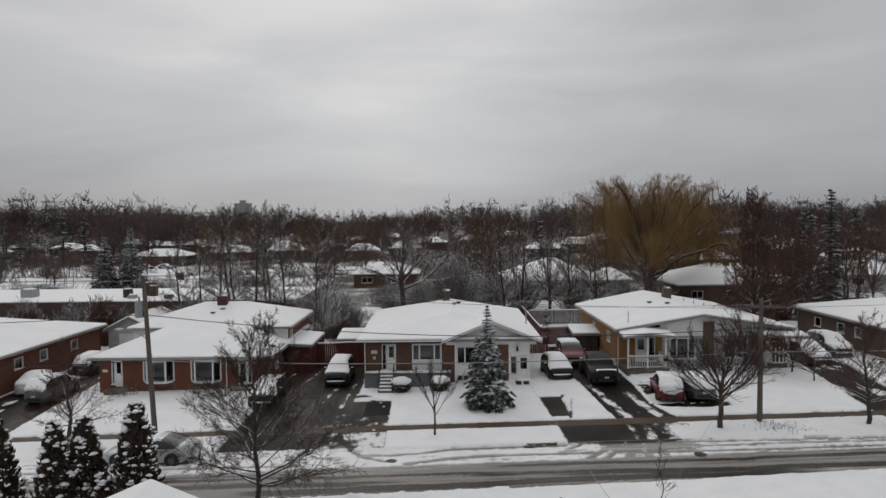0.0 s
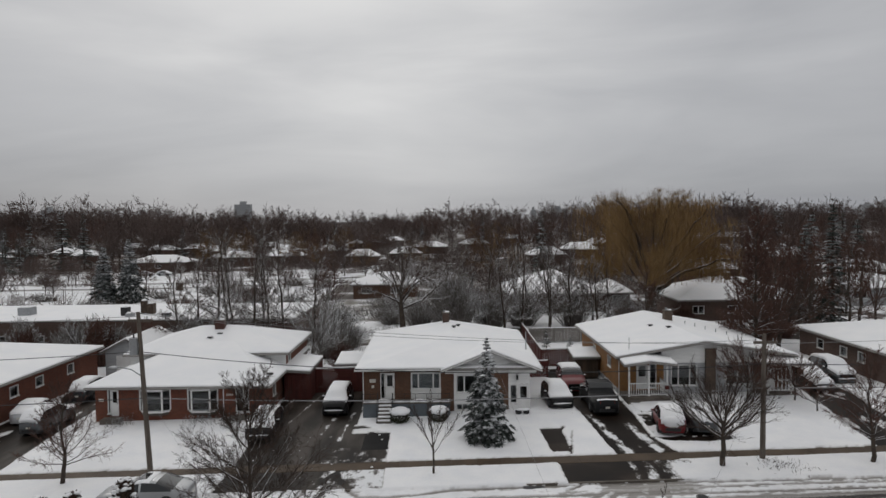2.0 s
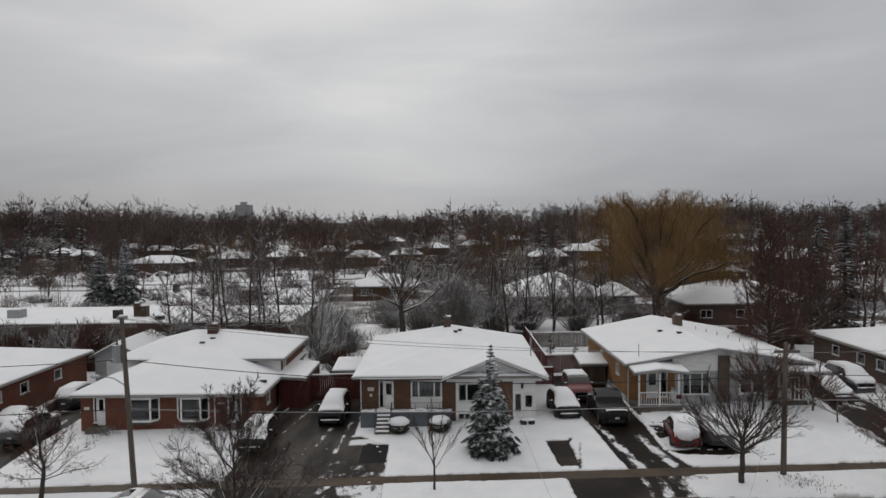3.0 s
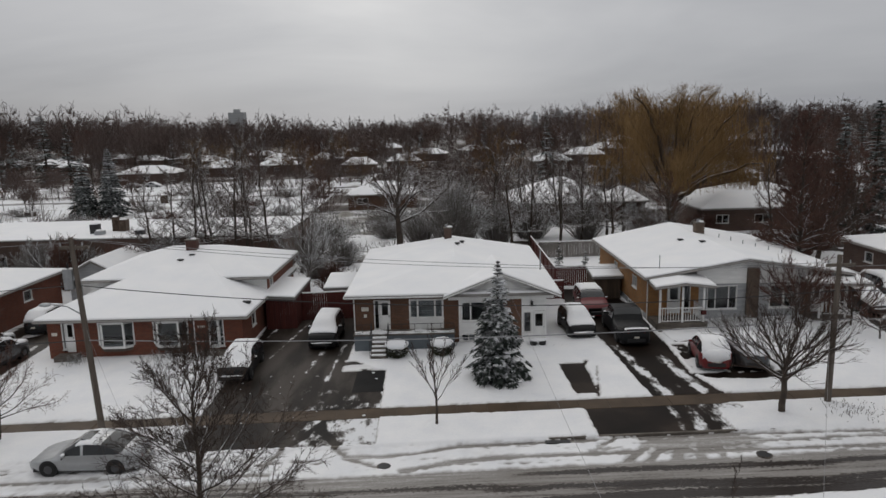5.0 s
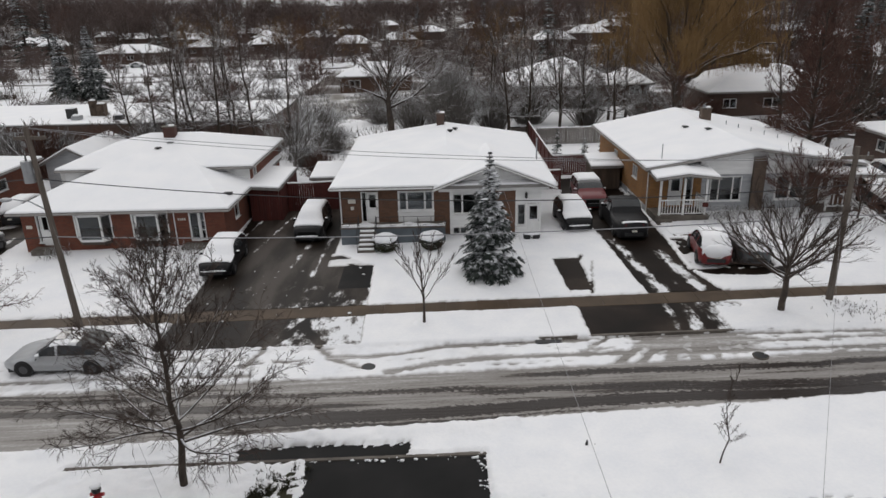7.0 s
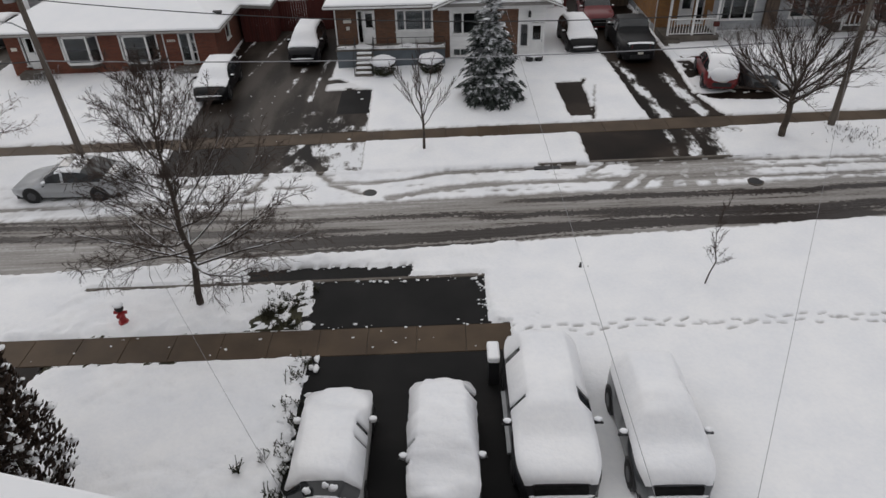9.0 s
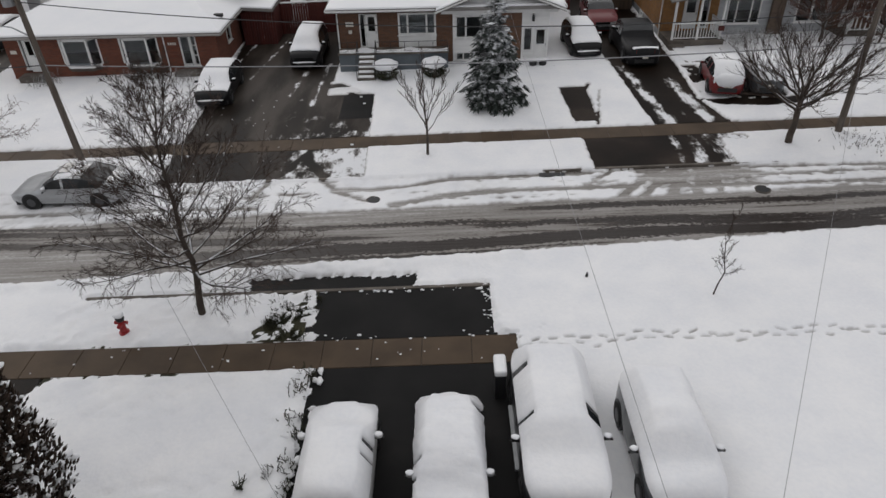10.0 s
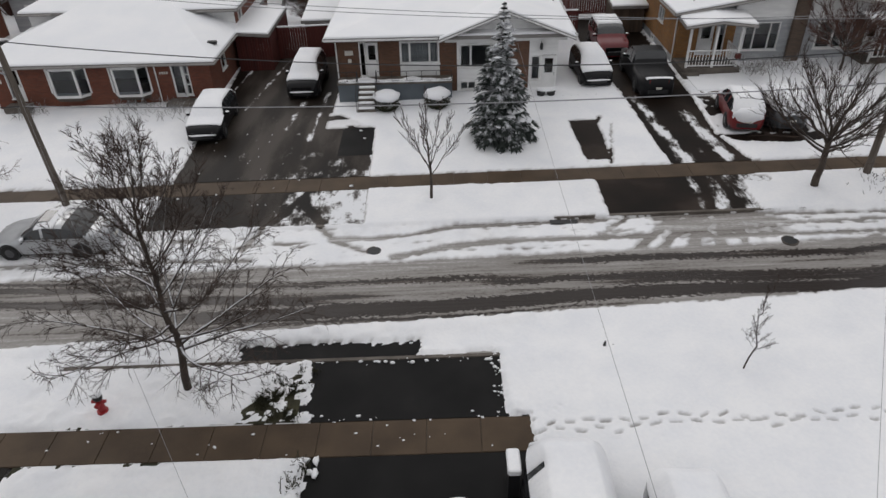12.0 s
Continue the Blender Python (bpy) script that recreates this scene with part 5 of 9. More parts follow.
# ---- house with ochre side wall and a porch
def right_house():
    h = thing("porch_house", (19.4, 53, 0.5), "ochre brick house with white porch and siding gable under snow", "house")
    x0, x1, y0, yb = 13.1, 25.9, 53.0, 67.2
    side_holes = [(55.9, 57.0, 2.15, 3.0), (61.4, 62.3, 2.1, 2.95), (54.2, 55.0, 0.62, 0.95), (57.2, 58.0, 0.62, 0.95)]
    wpart("wall", wall("x", x0, 0.25, y0 + 0.252, yb, 1.0, 3.6, [q for q in side_holes if q[2] > 1]), OCHRE_BRICK, h, "ochre brick side wall")
    wpart("foundation", wall("x", x0 - 0.03, 0.28, y0 + 0.252, yb, -0.3, 0.998, [q for q in side_holes if q[2] < 1]), GREY_SIDING, h, "pale block foundation")
    wpart("wall", wall("x", x1, -0.25, y0 + 0.252, yb, -0.1, 3.6), OCHRE_BRICK, h)
    wpart("wall", wall("y", yb + 0.002, 0.25, x0, x1, -0.1, 3.6), OCHRE_BRICK, h)
    f = [(14.3, 15.2, 1.1, 3.05), (15.3, 15.85, 1.2, 3.05)]
    wpart("wall", wall("y", y0, 0.25, x0, 16.4, -0.1, 3.5, f), OCHRE_BRICK, h, "ochre brick porch wall")
    g = [(16.95, 18.95, 1.35, 2.95), (21.1, 23.0, 1.35, 2.95)]
    wpart("wall", wall("y", y0, 0.25, 16.402, 23.2, -0.1, 3.1, g), GREY_SIDING, h, "grey panelled front wall")
    wpart("wall", wall("y", y0, 0.25, 23.202, x1, -0.1, 3.1, [(23.9, 24.8, 1.0, 2.95)]), BROWN_BRICK, h)
    wpart("gable", Geo().prism([(16.2, 3.105), (25.9, 3.105), (25.9, 3.62), (19.4, 4.62), (16.2, 4.05)], "y", y0 - 0.1, y0 + 0.14), SIDING, h, "white siding gable")
    wpart("chimney_breast", Geo().box(19.5, y0 - 0.35, -0.1, 20.25, y0 - 0.102, 4.2), STONE, h, "brown stone chimney breast")
    interior(h, x0 + 0.26, x1 - 0.26, y0 + 0.26, yb, 1.05)
    wpart("ceiling", Geo().box(x0, y0 + 0.26, 3.42, x1, yb, 3.46), WHITE, h)
    e = 3.72
    roof(h, [(12.6, 52.3, e), (19.4, 52.3, 4.82), (26.3, 52.3, e), (26.2, 68.0, e), (19.1, 68.0, 4.98), (12.5, 68.0, e)], [(0, 1, 4, 5), (1, 2, 3, 4)])
    for p, q in (((12.6, 52.3, e), (19.4, 52.3, 4.82)), ((19.4, 52.3, 4.82), (26.3, 52.3, e)), ((12.5, 68.0, e), (12.6, 52.3, e)), ((26.3, 52.3, e), (26.2, 68, e))):
        fascia(h, p, q)
    window(h, "y", y0, 16.95, 18.95, 1.35, 2.95, (0.28, 0.72))
    window(h, "y", y0, 21.1, 23.0, 1.35, 2.95, (0.5,), 0.09)
    door(h, "y", y0, 14.32, 15.18, 1.12, 3.03)
    window(h, "y", y0, 15.3, 15.85, 1.2, 3.05)
    door(h, "y", y0, 23.92, 24.78, 1.02, 2.93)
    for a, b, c, d in side_holes:
        window(h, "x", x0 if c > 1 else x0 - 0.03, a, b, c, d, (0.5,) if c > 1 else ())
    wpart("downpipe", Geo().tube((x0 - 0.06, 53.2, 0.4), (x0 - 0.06, 53.2, 3.5), 0.04, 0.04), WHITE, h)
    # porch with white posts, balusters and an arched roof
    p = wpart("porch", Geo().box(13.05, 51.15, -0.1, 16.35, y0 - 0.002, 1.0), KERB, h, "concrete porch floor")
    for x in (13.3, 14.75, 16.1):
        wpart("post", Geo().box(x - 0.06, 51.2, 1.002, x + 0.06, 51.32, 3.3), WHITE, h, "white porch post")
    rail_run(h, (13.3, 51.26, 1.0), (14.7, 51.26, 1.0), 0.95, 0.16, WHITE)
    rail_run(h, (14.8, 51.26, 1.0), (16.1, 51.26, 1.0), 0.95, 0.16, WHITE)
    rail_run(h, (16.1, 51.3, 1.0), (16.1, 52.9, 1.0), 0.95, 0.16, WHITE)
    wpart("planter", Geo().box(15.9, 51.0, 1.55, 16.2, 51.18, 1.8), FENCE_RED, h, "dark red planter on the rail")
    roof(h, [(12.85, 50.85, 3.42), (14.8, 50.85, 3.66), (16.75, 50.85, 3.42), (16.75, 53.2, 3.6), (14.8, 53.2, 3.86), (12.85, 53.2, 3.6)], [(0, 1, 4, 5), (1, 2, 3, 4)], "porch_roof")
    fascia(h, (12.85, 50.85, 3.42), (14.8, 50.85, 3.66))
    fascia(h, (14.8, 50.85, 3.66), (16.75, 50.85, 3.42))
    for k in range(3):
        z = 0.98 - 0.18 * (k + 1)
        wpart("step", Geo().box(13.05 - 0.0, 51.13 - 0.3 * (k + 1), -0.1, 14.0, 51.13 - 0.3 * k - 0.002, z), KERB, h)
    # second porch with a white lattice
    wpart("porch", Geo().box(23.4, 51.6, -0.1, 26.0, y0 - 0.002, 0.95), KERB, h)
    lat = wpart("lattice", Geo().box(23.7, 51.6, 0.952, 23.8, 51.7, 3.2).box(25.4, 51.6, 0.952, 25.5, 51.7, 3.2).box(23.8, 51.62, 3.1, 25.4, 51.68, 3.2), WHITE, h, "white slatted porch screen")
    for k in range(6):
        x = 23.9 + 0.29 * k
        wpart("slat", Geo().box(x - 0.035, 51.63, 1.2, x + 0.035, 51.67, 2.9), WHITE, lat)
    for z in (1.25, 2.0, 2.85):
        wpart("slat", Geo().box(23.8, 51.62, z - 0.04, 25.4, 51.64, z + 0.04), WHITE, lat)
    roof(h, [(23.0, 51.2, 3.35), (26.9, 51.2, 3.25), (26.9, 53.4, 3.45), (23.0, 53.4, 3.55)], [(0, 1, 2, 3)], "side_porch_roof")
    fascia(h, (23.0, 51.2, 3.35), (26.9, 51.2, 3.25))
    chimney(h, 19.8, 62.6, 4.6, 5.75, 0.7, 0.6, STONE)
    vent(h, 17.6, 60.4, 4.66)
    vent(h, 18.6, 58.6, 4.8)
    for k in range(6):
        vent_x = 21.0 + 0.55 * k
        wpart("roof_pipe", Geo().tube((vent_x, 61.5 - 0.9 * k, 4.2), (vent_x, 61.5 - 0.9 * k, 5.02 - 0.1 * k), 0.035, 0.035, 6), STEEL, h)
    wpart("mast", Geo().tube((13.9, 53.5, 3.8), (13.9, 53.5, 5.0), 0.03, 0.03, 6), STEEL, h)
    # low wall that holds the front garden
    w = Geo().box(13.4, 48.5, -0.1, 17.8, 48.75, 0.62)
    single("retaining_wall", w, KERB, "low concrete garden wall topped with snow", "wall", "structure")
    single("snow_cover", Geo().box(13.3, 48.77, 0.1, 17.8, 51.0, 0.66), SNOW_SMOOTH, "level snow behind the garden wall", "snow", "stuff")


def plain_house(label, x0, x1, y0, y1, z, eave, ridge, brick, windows=(), side=0, group="", chim=None, ridge_axis="y", name="bungalow"):
    """A simpler house for the neighbours: walls, roof under snow, windows."""
    h = thing(name, ((x0 + x1) / 2, y0, z), label, "house", group)
    fh = [(x0 + a, x0 + b, z + c, z + d) for a, b, c, d in windows]
    wpart("wall", wall("y", y0, 0.25, x0, x1, z - 0.6, z + eave, fh), brick, h)
    wpart("wall", wall("y", y1 + 0.002, 0.25, x0, x1, z - 0.6, z + eave), brick, h)
    sh = [(y0 + (y1 - y0) * k, y0 + (y1 - y0) * k + 1.1, z + eave - 1.35, z + eave - 0.5) for k in (0.22, 0.42, 0.7)] if side else []
    wpart("wall", wall("x", x0, 0.25, y0 + 0.252, y1, z - 0.6, z + eave, sh if side < 0 else ()), brick, h)
    wpart("wall", wall("x", x1, -0.25, y0 + 0.252, y1, z - 0.6, z + eave, sh if side > 0 else ()), brick, h)
    wpart("ceiling", Geo().box(x0 + 0.1, y0 + 0.26, z + eave - 0.06, x1 - 0.1, y1, z + eave - 0.02), WHITE, h)
    wpart("floor", Geo().box(x0 + 0.26, y0 + 0.26, z - 0.1, x1 - 0.26, y1, z), WOOD_DARK, h)
    for a, b, c, d in fh:
        window(h, "y", y0, a, b, c, d, (0.5,))
    for a, b, c, d in sh:
        window(h, "x", x0 if side < 0 else x1, a, b, c, d, inward=1 if side < 0 else -1)
    o, e, r = 0.55, z + eave + 0.08, z + eave + ridge
    if ridge_axis == "y":
        m = (x0 + x1) / 2
        k = (x1 - x0) * 0.45
        v = [(x0 - o, y0 - o, e), (x1 + o, y0 - o, e), (x1 + o, y1 + o, e), (x0 - o, y1 + o, e), (m, min(y0 + k, (y0 + y1) / 2), r), (m, max(y1 - k, (y0 + y1) / 2 + 0.5), r)]
        f = [(0, 1, 4), (1, 2, 5, 4), (2, 3, 5), (3, 0, 4, 5)]
    else:
        m = (y0 + y1) / 2
        k = (y1 - y0) * 0.45
        v = [(x0 - o, y0 - o, e), (x1 + o, y0 - o, e), (x1 + o, y1 + o, e), (x0 - o, y1 + o, e), (min(x0 + k, (x0 + x1) / 2), m, r), (max(x1 - k, (x0 + x1) / 2 + 0.5), m, r)]
        f = [(0, 1, 5, 4), (1, 2, 5), (2, 3, 4, 5), (3, 0, 4)]
    roof(h, v, f)
    for p, q in ((v[0], v[1]), (v[1], v[2]), (v[3], v[0])):
        fascia(h, p, q)
    if chim:
        chimney(h, *chim, r - 0.5, r + 0.7, 0.8, 0.6, DARK_BRICK)
    return h


centre_house()
left_house()
right_house()


# ---- parked vehicles
TOPS = {
    "sedan": [(0, .56), (.025, .68), (.1, .78), (.27, .93), (.42, 1.34), (.52, 1.43), (.68, 1.40), (.85, 1.09), (.96, 1.05), (1, .92)],
    "suv": [(0, .62), (.025, .86), (.08, .98), (.24, 1.08), (.36, 1.54), (.48, 1.66), (.86, 1.62), (.95, 1.25), (1, 1.0)],
    "hatch": [(0, .58), (.025, .76), (.09, .86), (.24, 1.0), (.38, 1.40), (.5, 1.50), (.82, 1.46), (.95, 1.1), (1, .9)],
    "pickup": [(0, .72), (.02, .98), (.07, 1.10), (.23, 1.17), (.33, 1.70), (.42, 1.86), (.60, 1.84), (.645, 1.22), (.985, 1.2), (1, 1.12)],
}
BELT = {"sedan": 0.9, "suv": 1.04, "hatch": 0.95, "pickup": 1.14}


def car(name, style, where, turn, size, paint, label, snow=0.1, wrap=False, crease=0.0, swept=()):
    """A parked vehicle whose front looks along -y before the turn. wrap: snow clings to its windows too. swept: stretches of its length that are free of snow."""
    length, width = size
    c = thing(name, where, label, "car" if style != "pickup" else "pickup truck", "parked vehicles", turn)
    ns = 44
    s = np.linspace(0, 1, ns)
    top = np.interp(s, *zip(*TOPS[style]))
    k = np.array([1, 2, 1]) / 4
    top = np.concatenate([top[:1], np.convolve(top, k, "valid"), top[-1:]])
    belt = np.minimum(BELT[style] + 0.05 * s, top - 0.05)
    half = width / 2 * (1 - (0.36 if wrap == 2 and style == "hatch" else 0.24 if wrap == 2 else 0.26) * np.clip((np.abs(2 * s - 1) - 0.66) / 0.34, 0, 1) ** 2.6)
    green = (top - belt) > 0.14
    lean = np.where(green, 1 - (0.33 if wrap == 2 else 0.27 if wrap else 0.16) * np.clip((top - belt) / 0.55, 0, 1), 0.92)
    lean = np.convolve(np.pad(lean, 2, mode="edge"), np.ones(5) / 5, "valid")
    if wrap == 2:
        lean = lean * (1 - (0.78 if style == "hatch" else 0.1) * np.clip((np.abs(2 * s - 1) - 0.4) / 0.6, 0, 1) ** 1.9)
        if style == "suv":
            lean = lean * np.where(s > 0.36, 0.92, 0.92 + 0.06 * (0.36 - s) / 0.36)
    rings = []
    for i in range(ns):
        w, wr = half[i], half[i] * lean[i]
        r = [(w * 0.9, 0.2), (w * 0.99, 0.36), (w, 0.6), (w * 0.975, belt[i]), (wr, top[i] - 0.07), (wr * 0.88, top[i] - 0.014), (wr * 0.4, top[i]), (0, top[i] + 0.004)]
        ring = [(x, z) for x, z in r] + [(-x, z) for x, z in r[-2::-1]]
        rings.append([(x, (s[i] - 0.5) * length, z) for x, z in ring])
    m = len(rings[0])
    verts = [p for ring in rings for p in ring]
    body, side, screen, cover = [], [], [], []
    pillars = (0.475, 0.66) if style in ("suv", "hatch") else (0.50,)
    for i in range(ns - 1):
        sm = (s[i] + s[i + 1]) / 2
        for j in range(m - 1):
            f = (i * m + j, i * m + j + 1, (i + 1) * m + j + 1, (i + 1) * m + j)
            band = min(j, m - 2 - j)
            g = green[i] and green[i + 1]
            steep = abs(top[i + 1] - top[i]) / (length / ns) > 0.16
            if band == 3 and g and min(abs(sm - q) for q in pillars) > 0.014 and top[i] - belt[i] > 0.2:
                side.append(f)
            elif band >= 4 and g and steep and 0.2 < sm < 0.97:
                screen.append(f)
            else:
                body.append(f)
            drift = noise.noise(Vector((where[0] + i * 0.35, j * 0.9, where[1])))
            if (band >= 4 or (wrap == 2 and band == 3 and drift > -0.5) or (wrap and band == 3 and not g)) and not any(a < sm < b for a, b in swept) and sm > (0.028 if style in ("suv", "pickup") else 0.012) and (wrap or not (band >= 4 and g and steep and sm < 0.45)):
                cover.append(f)
    ends = [tuple(range(m))[::-1], tuple(range((ns - 1) * m, ns * m))]

    def piece(pname, faces, material, plabel="", smooth=True):
        used = sorted({q for f in faces for q in f})
        index = {q: n for n, q in enumerate(used)}
        g = Geo()
        g.v = [verts[q] for q in used]
        g.f = [tuple(index[q] for q in f) for f in faces]
        return part(pname, g, material, c, plabel, smooth)

    piece("body", body + ends, paint)
    for pname, faces, key in (("side_glass", side, lambda q: verts[q[0]][0] + verts[q[1]][0] > 0), ("window_glass", screen, lambda q: verts[q[0]][1] > 0)):
        for flag in (False, True):
            some = [q for q in faces if key(q) == flag]
            if some:
                piece(pname if pname == "side_glass" else ("rear_window" if flag else "windscreen"), some, CAR_GLASS, "dark tinted glass")
    part("underbody", Geo().box(-width * 0.44, -length * 0.46, 0.16, width * 0.44, length * 0.46, 0.34), BLACK, c)
    # snow lying on the vehicle: the covered skin raised, with its rim drawn down
    used = sorted({q for f in cover for q in f})
    index = {q: n for n, q in enumerate(used)}
    cnt = len(used)
    rim = {}
    for f in cover:
        for a, b in zip(f, f[1:] + f[:1]):
            rim[(a, b)] = 1
    border = {q for (a, b) in rim if (b, a) not in rim for q in (a, b)}
    g = Geo()
    seed = where[0] * 1.3
    # deep snow rounds off the step from bonnet to roof
    soft = {}
    if wrap == 2:
        grid = np.array(rings)
        ease = np.array([0, 0, 1, 2, 3, 2, 1, 0, 0]) / 9 if style == "hatch" else np.array([0, 0, 0, 0, 1, 0, 0, 0, 0])
        for j in range(m):
            sx = np.convolve(np.pad(grid[:, j, 0], 4, mode="edge"), ease, "valid")
            sz = np.convolve(np.pad(grid[:, j, 2], 4, mode="edge"), ease, "valid")
            for i in range(ns):
                x, z = grid[i, j, 0], grid[i, j, 2]
                soft[i * m + j] = (math.copysign(max(abs(sx[i]), abs(x)), x), max(sz[i], z - 0.03))
    for q in used:
        x, y, z = verts[q]
        x, z = soft.get(q, (x, z))
        n = noise.noise(Vector((x * 1.6 + seed, y * 1.3, seed))) + 0.6 * noise.noise(Vector((x * 4 + seed, y * 4, seed))) + crease * abs(noise.noise(Vector((x * 2.2 + seed, y * 2.8, 3 - seed))))
        t = snow * (1 + 0.4 * n)
        if q in border:
            t *= 0.45
        out = 1 + ((0.03 if style == "hatch" else -0.01) if wrap == 2 else 0.0) * (1 + 0.6 * n)
        end = max(0.0, abs(y) / length - 0.46) * 25 if wrap else 0.0
        g.v.append((x * out, y * (1.012 if wrap else 1), z + t - (0.10 * end * snow / 0.15 if q in border else 0.0)))
    g.v += [verts[q] for q in used]
    g.f = [tuple(index[q] for q in f) for f in cover]
    g.f += [(index[b], index[a], index[a] + cnt, index[b] + cnt) for (a, b) in rim if (b, a) not in rim]
    part("snow_layer", g, SNOW, c, "thick snow lying on the vehicle", 1)
    # wheels, lamps, mirrors
    wr = 0.39 if style == "pickup" else 0.34 if style == "suv" else 0.32
    for y in (-length * 0.31, length * 0.29):
        for sx in (-1, 1):
            x = sx * (width / 2 - 0.1)
            part("wheel_arch", Geo().tube((sx * (width / 2 - 0.25), y, wr + 0.02), (sx * (width / 2 + 0.004), y, wr + 0.02), wr + 0.07, wr + 0.07, 18), BLACK, c)
            w = part("wheel", Geo().tube((x - 0.11, y, wr), (x + 0.125, y, wr) if sx > 0 else (x - 0.125, y, wr), wr, wr, 18), RUBBER, c)
            part("rim", Geo().tube((x + sx * 0.12, y, wr), (x + sx * 0.134, y, wr), wr * 0.6, wr * 0.5, 12), RIM, w)
    zl = TOPS[style][0][1] - 0.02
    zt = BELT[style] - 0.2
    for sx in (-1, 1):
        a, b = sx * width * 0.25, sx * width * 0.4
        part("headlight", Geo().prism([(a, -length / 2 - 0.012), (b, -length / 2 + 0.17), (b, -length / 2 + 0.36), (a, -length / 2 + 0.22)], "z", zl - 0.1, zl + 0.05), LAMP, c)
        part("tail_light", Geo().prism([(a, length / 2 + 0.012), (b, length / 2 - 0.17), (b, length / 2 - 0.36), (a, length / 2 - 0.22)], "z", zt - 0.1, zt + 0.14), RED_LAMP, c)
        mx = sx * (width / 2 + 0.08)
        my = (0.345 - 0.5) * length
        mir = part("mirror", Geo().lump((mx, my, BELT[style] + 0.04), (0.1, 0.07, 0.08), 2, 0.08, 6, 12), paint, c, smooth=True)
        part("mirror_arm", Geo().box(mx - 0.13, my - 0.03, BELT[style] - 0.04, mx + 0.13, my + 0.02, BELT[style] + 0.0), BLACK, mir)
        part("mirror_snow", Geo().lump((mx, my, BELT[style] + 0.11), (0.105, 0.078, 0.045), 1, 0.35), SNOW, mir, smooth=True)
    part("grille", Geo().box(-width * 0.3, -length / 2 - 0.016, zl - 0.2, width * 0.3, -length / 2 + 0.1, zl + (0.16 if style in ("suv", "pickup") else 0.0)), GRILLE, c)
    for sy in (-1, 1):
        bar = [(-0.465, 0.55), (-0.43, 0.3), (-0.36, 0.08), (-0.24, -0.04), (0.24, -0.04), (0.36, 0.08), (0.43, 0.3), (0.465, 0.55)]
        part("bumper", Geo().prism([(u * width, sy * (length / 2 - v)) for u, v in bar], "z", 0.3, 0.5), BLACK if style != "sedan" else paint, c)
    if style != "sedan":
        part("grille_bar", Geo().box(-width * 0.22, -length / 2 - 0.022, zl - 0.09, width * 0.22, -length / 2 - 0.017, zl - 0.05), STEEL, c, "bright grille bar")
    part("plate", Geo().box(-0.15, length / 2 + 0.061, 0.55, 0.15, length / 2 + 0.07, 0.67), NUMBER_BAR, c, "plain plate")
    if wrap:
        part("bumper_snow", Geo().lump((0, -length / 2 + 0.02, 0.5), (width * 0.4, 0.12, 0.05), 5, 0.3, 6, 20), SNOW, c, smooth=True)
    return c


RIM = plain("dull_alloy", (0.09, 0.09, 0.095), 0.4, 0.6)
SILVER = plain("silver_paint", (0.42, 0.43, 0.44), 0.3, 0.5, 0.06, coat=0.5)
WHITE_PAINT = plain("white_car_paint", (0.62, 0.62, 0.61), 0.3, 0.0, 0.06, coat=0.5)
DARK_PAINT = plain("charcoal_paint", (0.016, 0.017, 0.019), 0.35, 0.0, 0.1, coat=0.15)
GREY_PAINT = plain("grey_paint", (0.075, 0.08, 0.085), 0.3, 0.4, 0.1, coat=0.5)
RED_PAINT = plain("red_car_paint", (0.15, 0.011, 0.012), 0.35, 0.0, 0.1, coat=0.25)
INKY_PAINT = plain("black_car_paint", (0.004, 0.004, 0.005), 0.5, 0.0, 0.1)
INKY_PAINT.node_tree.nodes["Principled BSDF"].inputs["Specular IOR Level"].default_value = 0.25
MAROON = plain("maroon_paint", (0.13, 0.011, 0.014), 0.35, 0.0, 0.1, coat=0.2)


def on(x, y, lift=0.0):
    return (x, y, gh(x, y) + dip(y) + lift)


# in the near drive
first_car = car("hatchback", "hatch", on(-2.88, 21.4), 180, (3.95, 1.72), WHITE_PAINT, "small hatchback buried under smooth snow on black asphalt", 0.13, 2, 1.0, swept=((0.87, 0.93),))
for k, (u, v, w) in enumerate(((-0.5, 1.0, 0.16), (-0.28, 1.28, 0.1), (0.05, 1.1, 0.13), (0.3, 1.24, 0.09), (0.52, 1.02, 0.17), (-0.1, 1.33, 0.08))):
    part("window_snow", Geo().lump((u, 1.86 - (v - 1.0) * 0.75, v + 0.1), (w, 0.07, 0.09), k, 0.6, 5, 8), SNOW, first_car, smooth=True)
car("hatchback", "hatch", on(-0.2, 21.4), 0, (3.8, 1.68), SILVER, "small car covered with thin lumpy snow on black asphalt", 0.09, 2, 4.0)
big_car = car("large_suv", "suv", on(2.47, 22.42), 0, (4.85, 2.04), DARK_PAINT, "large dark SUV under thick snow at the drive's edge", 0.14, 2)
car("crossover", "suv", on(5.08, 21.84), 0, (3.9, 1.84), GREY_PAINT, "dark crossover buried in deep snow on the lawn", 0.18, 2)
for side in (-1, 1):
    part("running_board", Geo().box(side * 1.02 - 0.09, -1.1, 0.33, side * 1.02 + 0.09, 0.95, 0.39), STEEL, big_car, "bright metal running board")
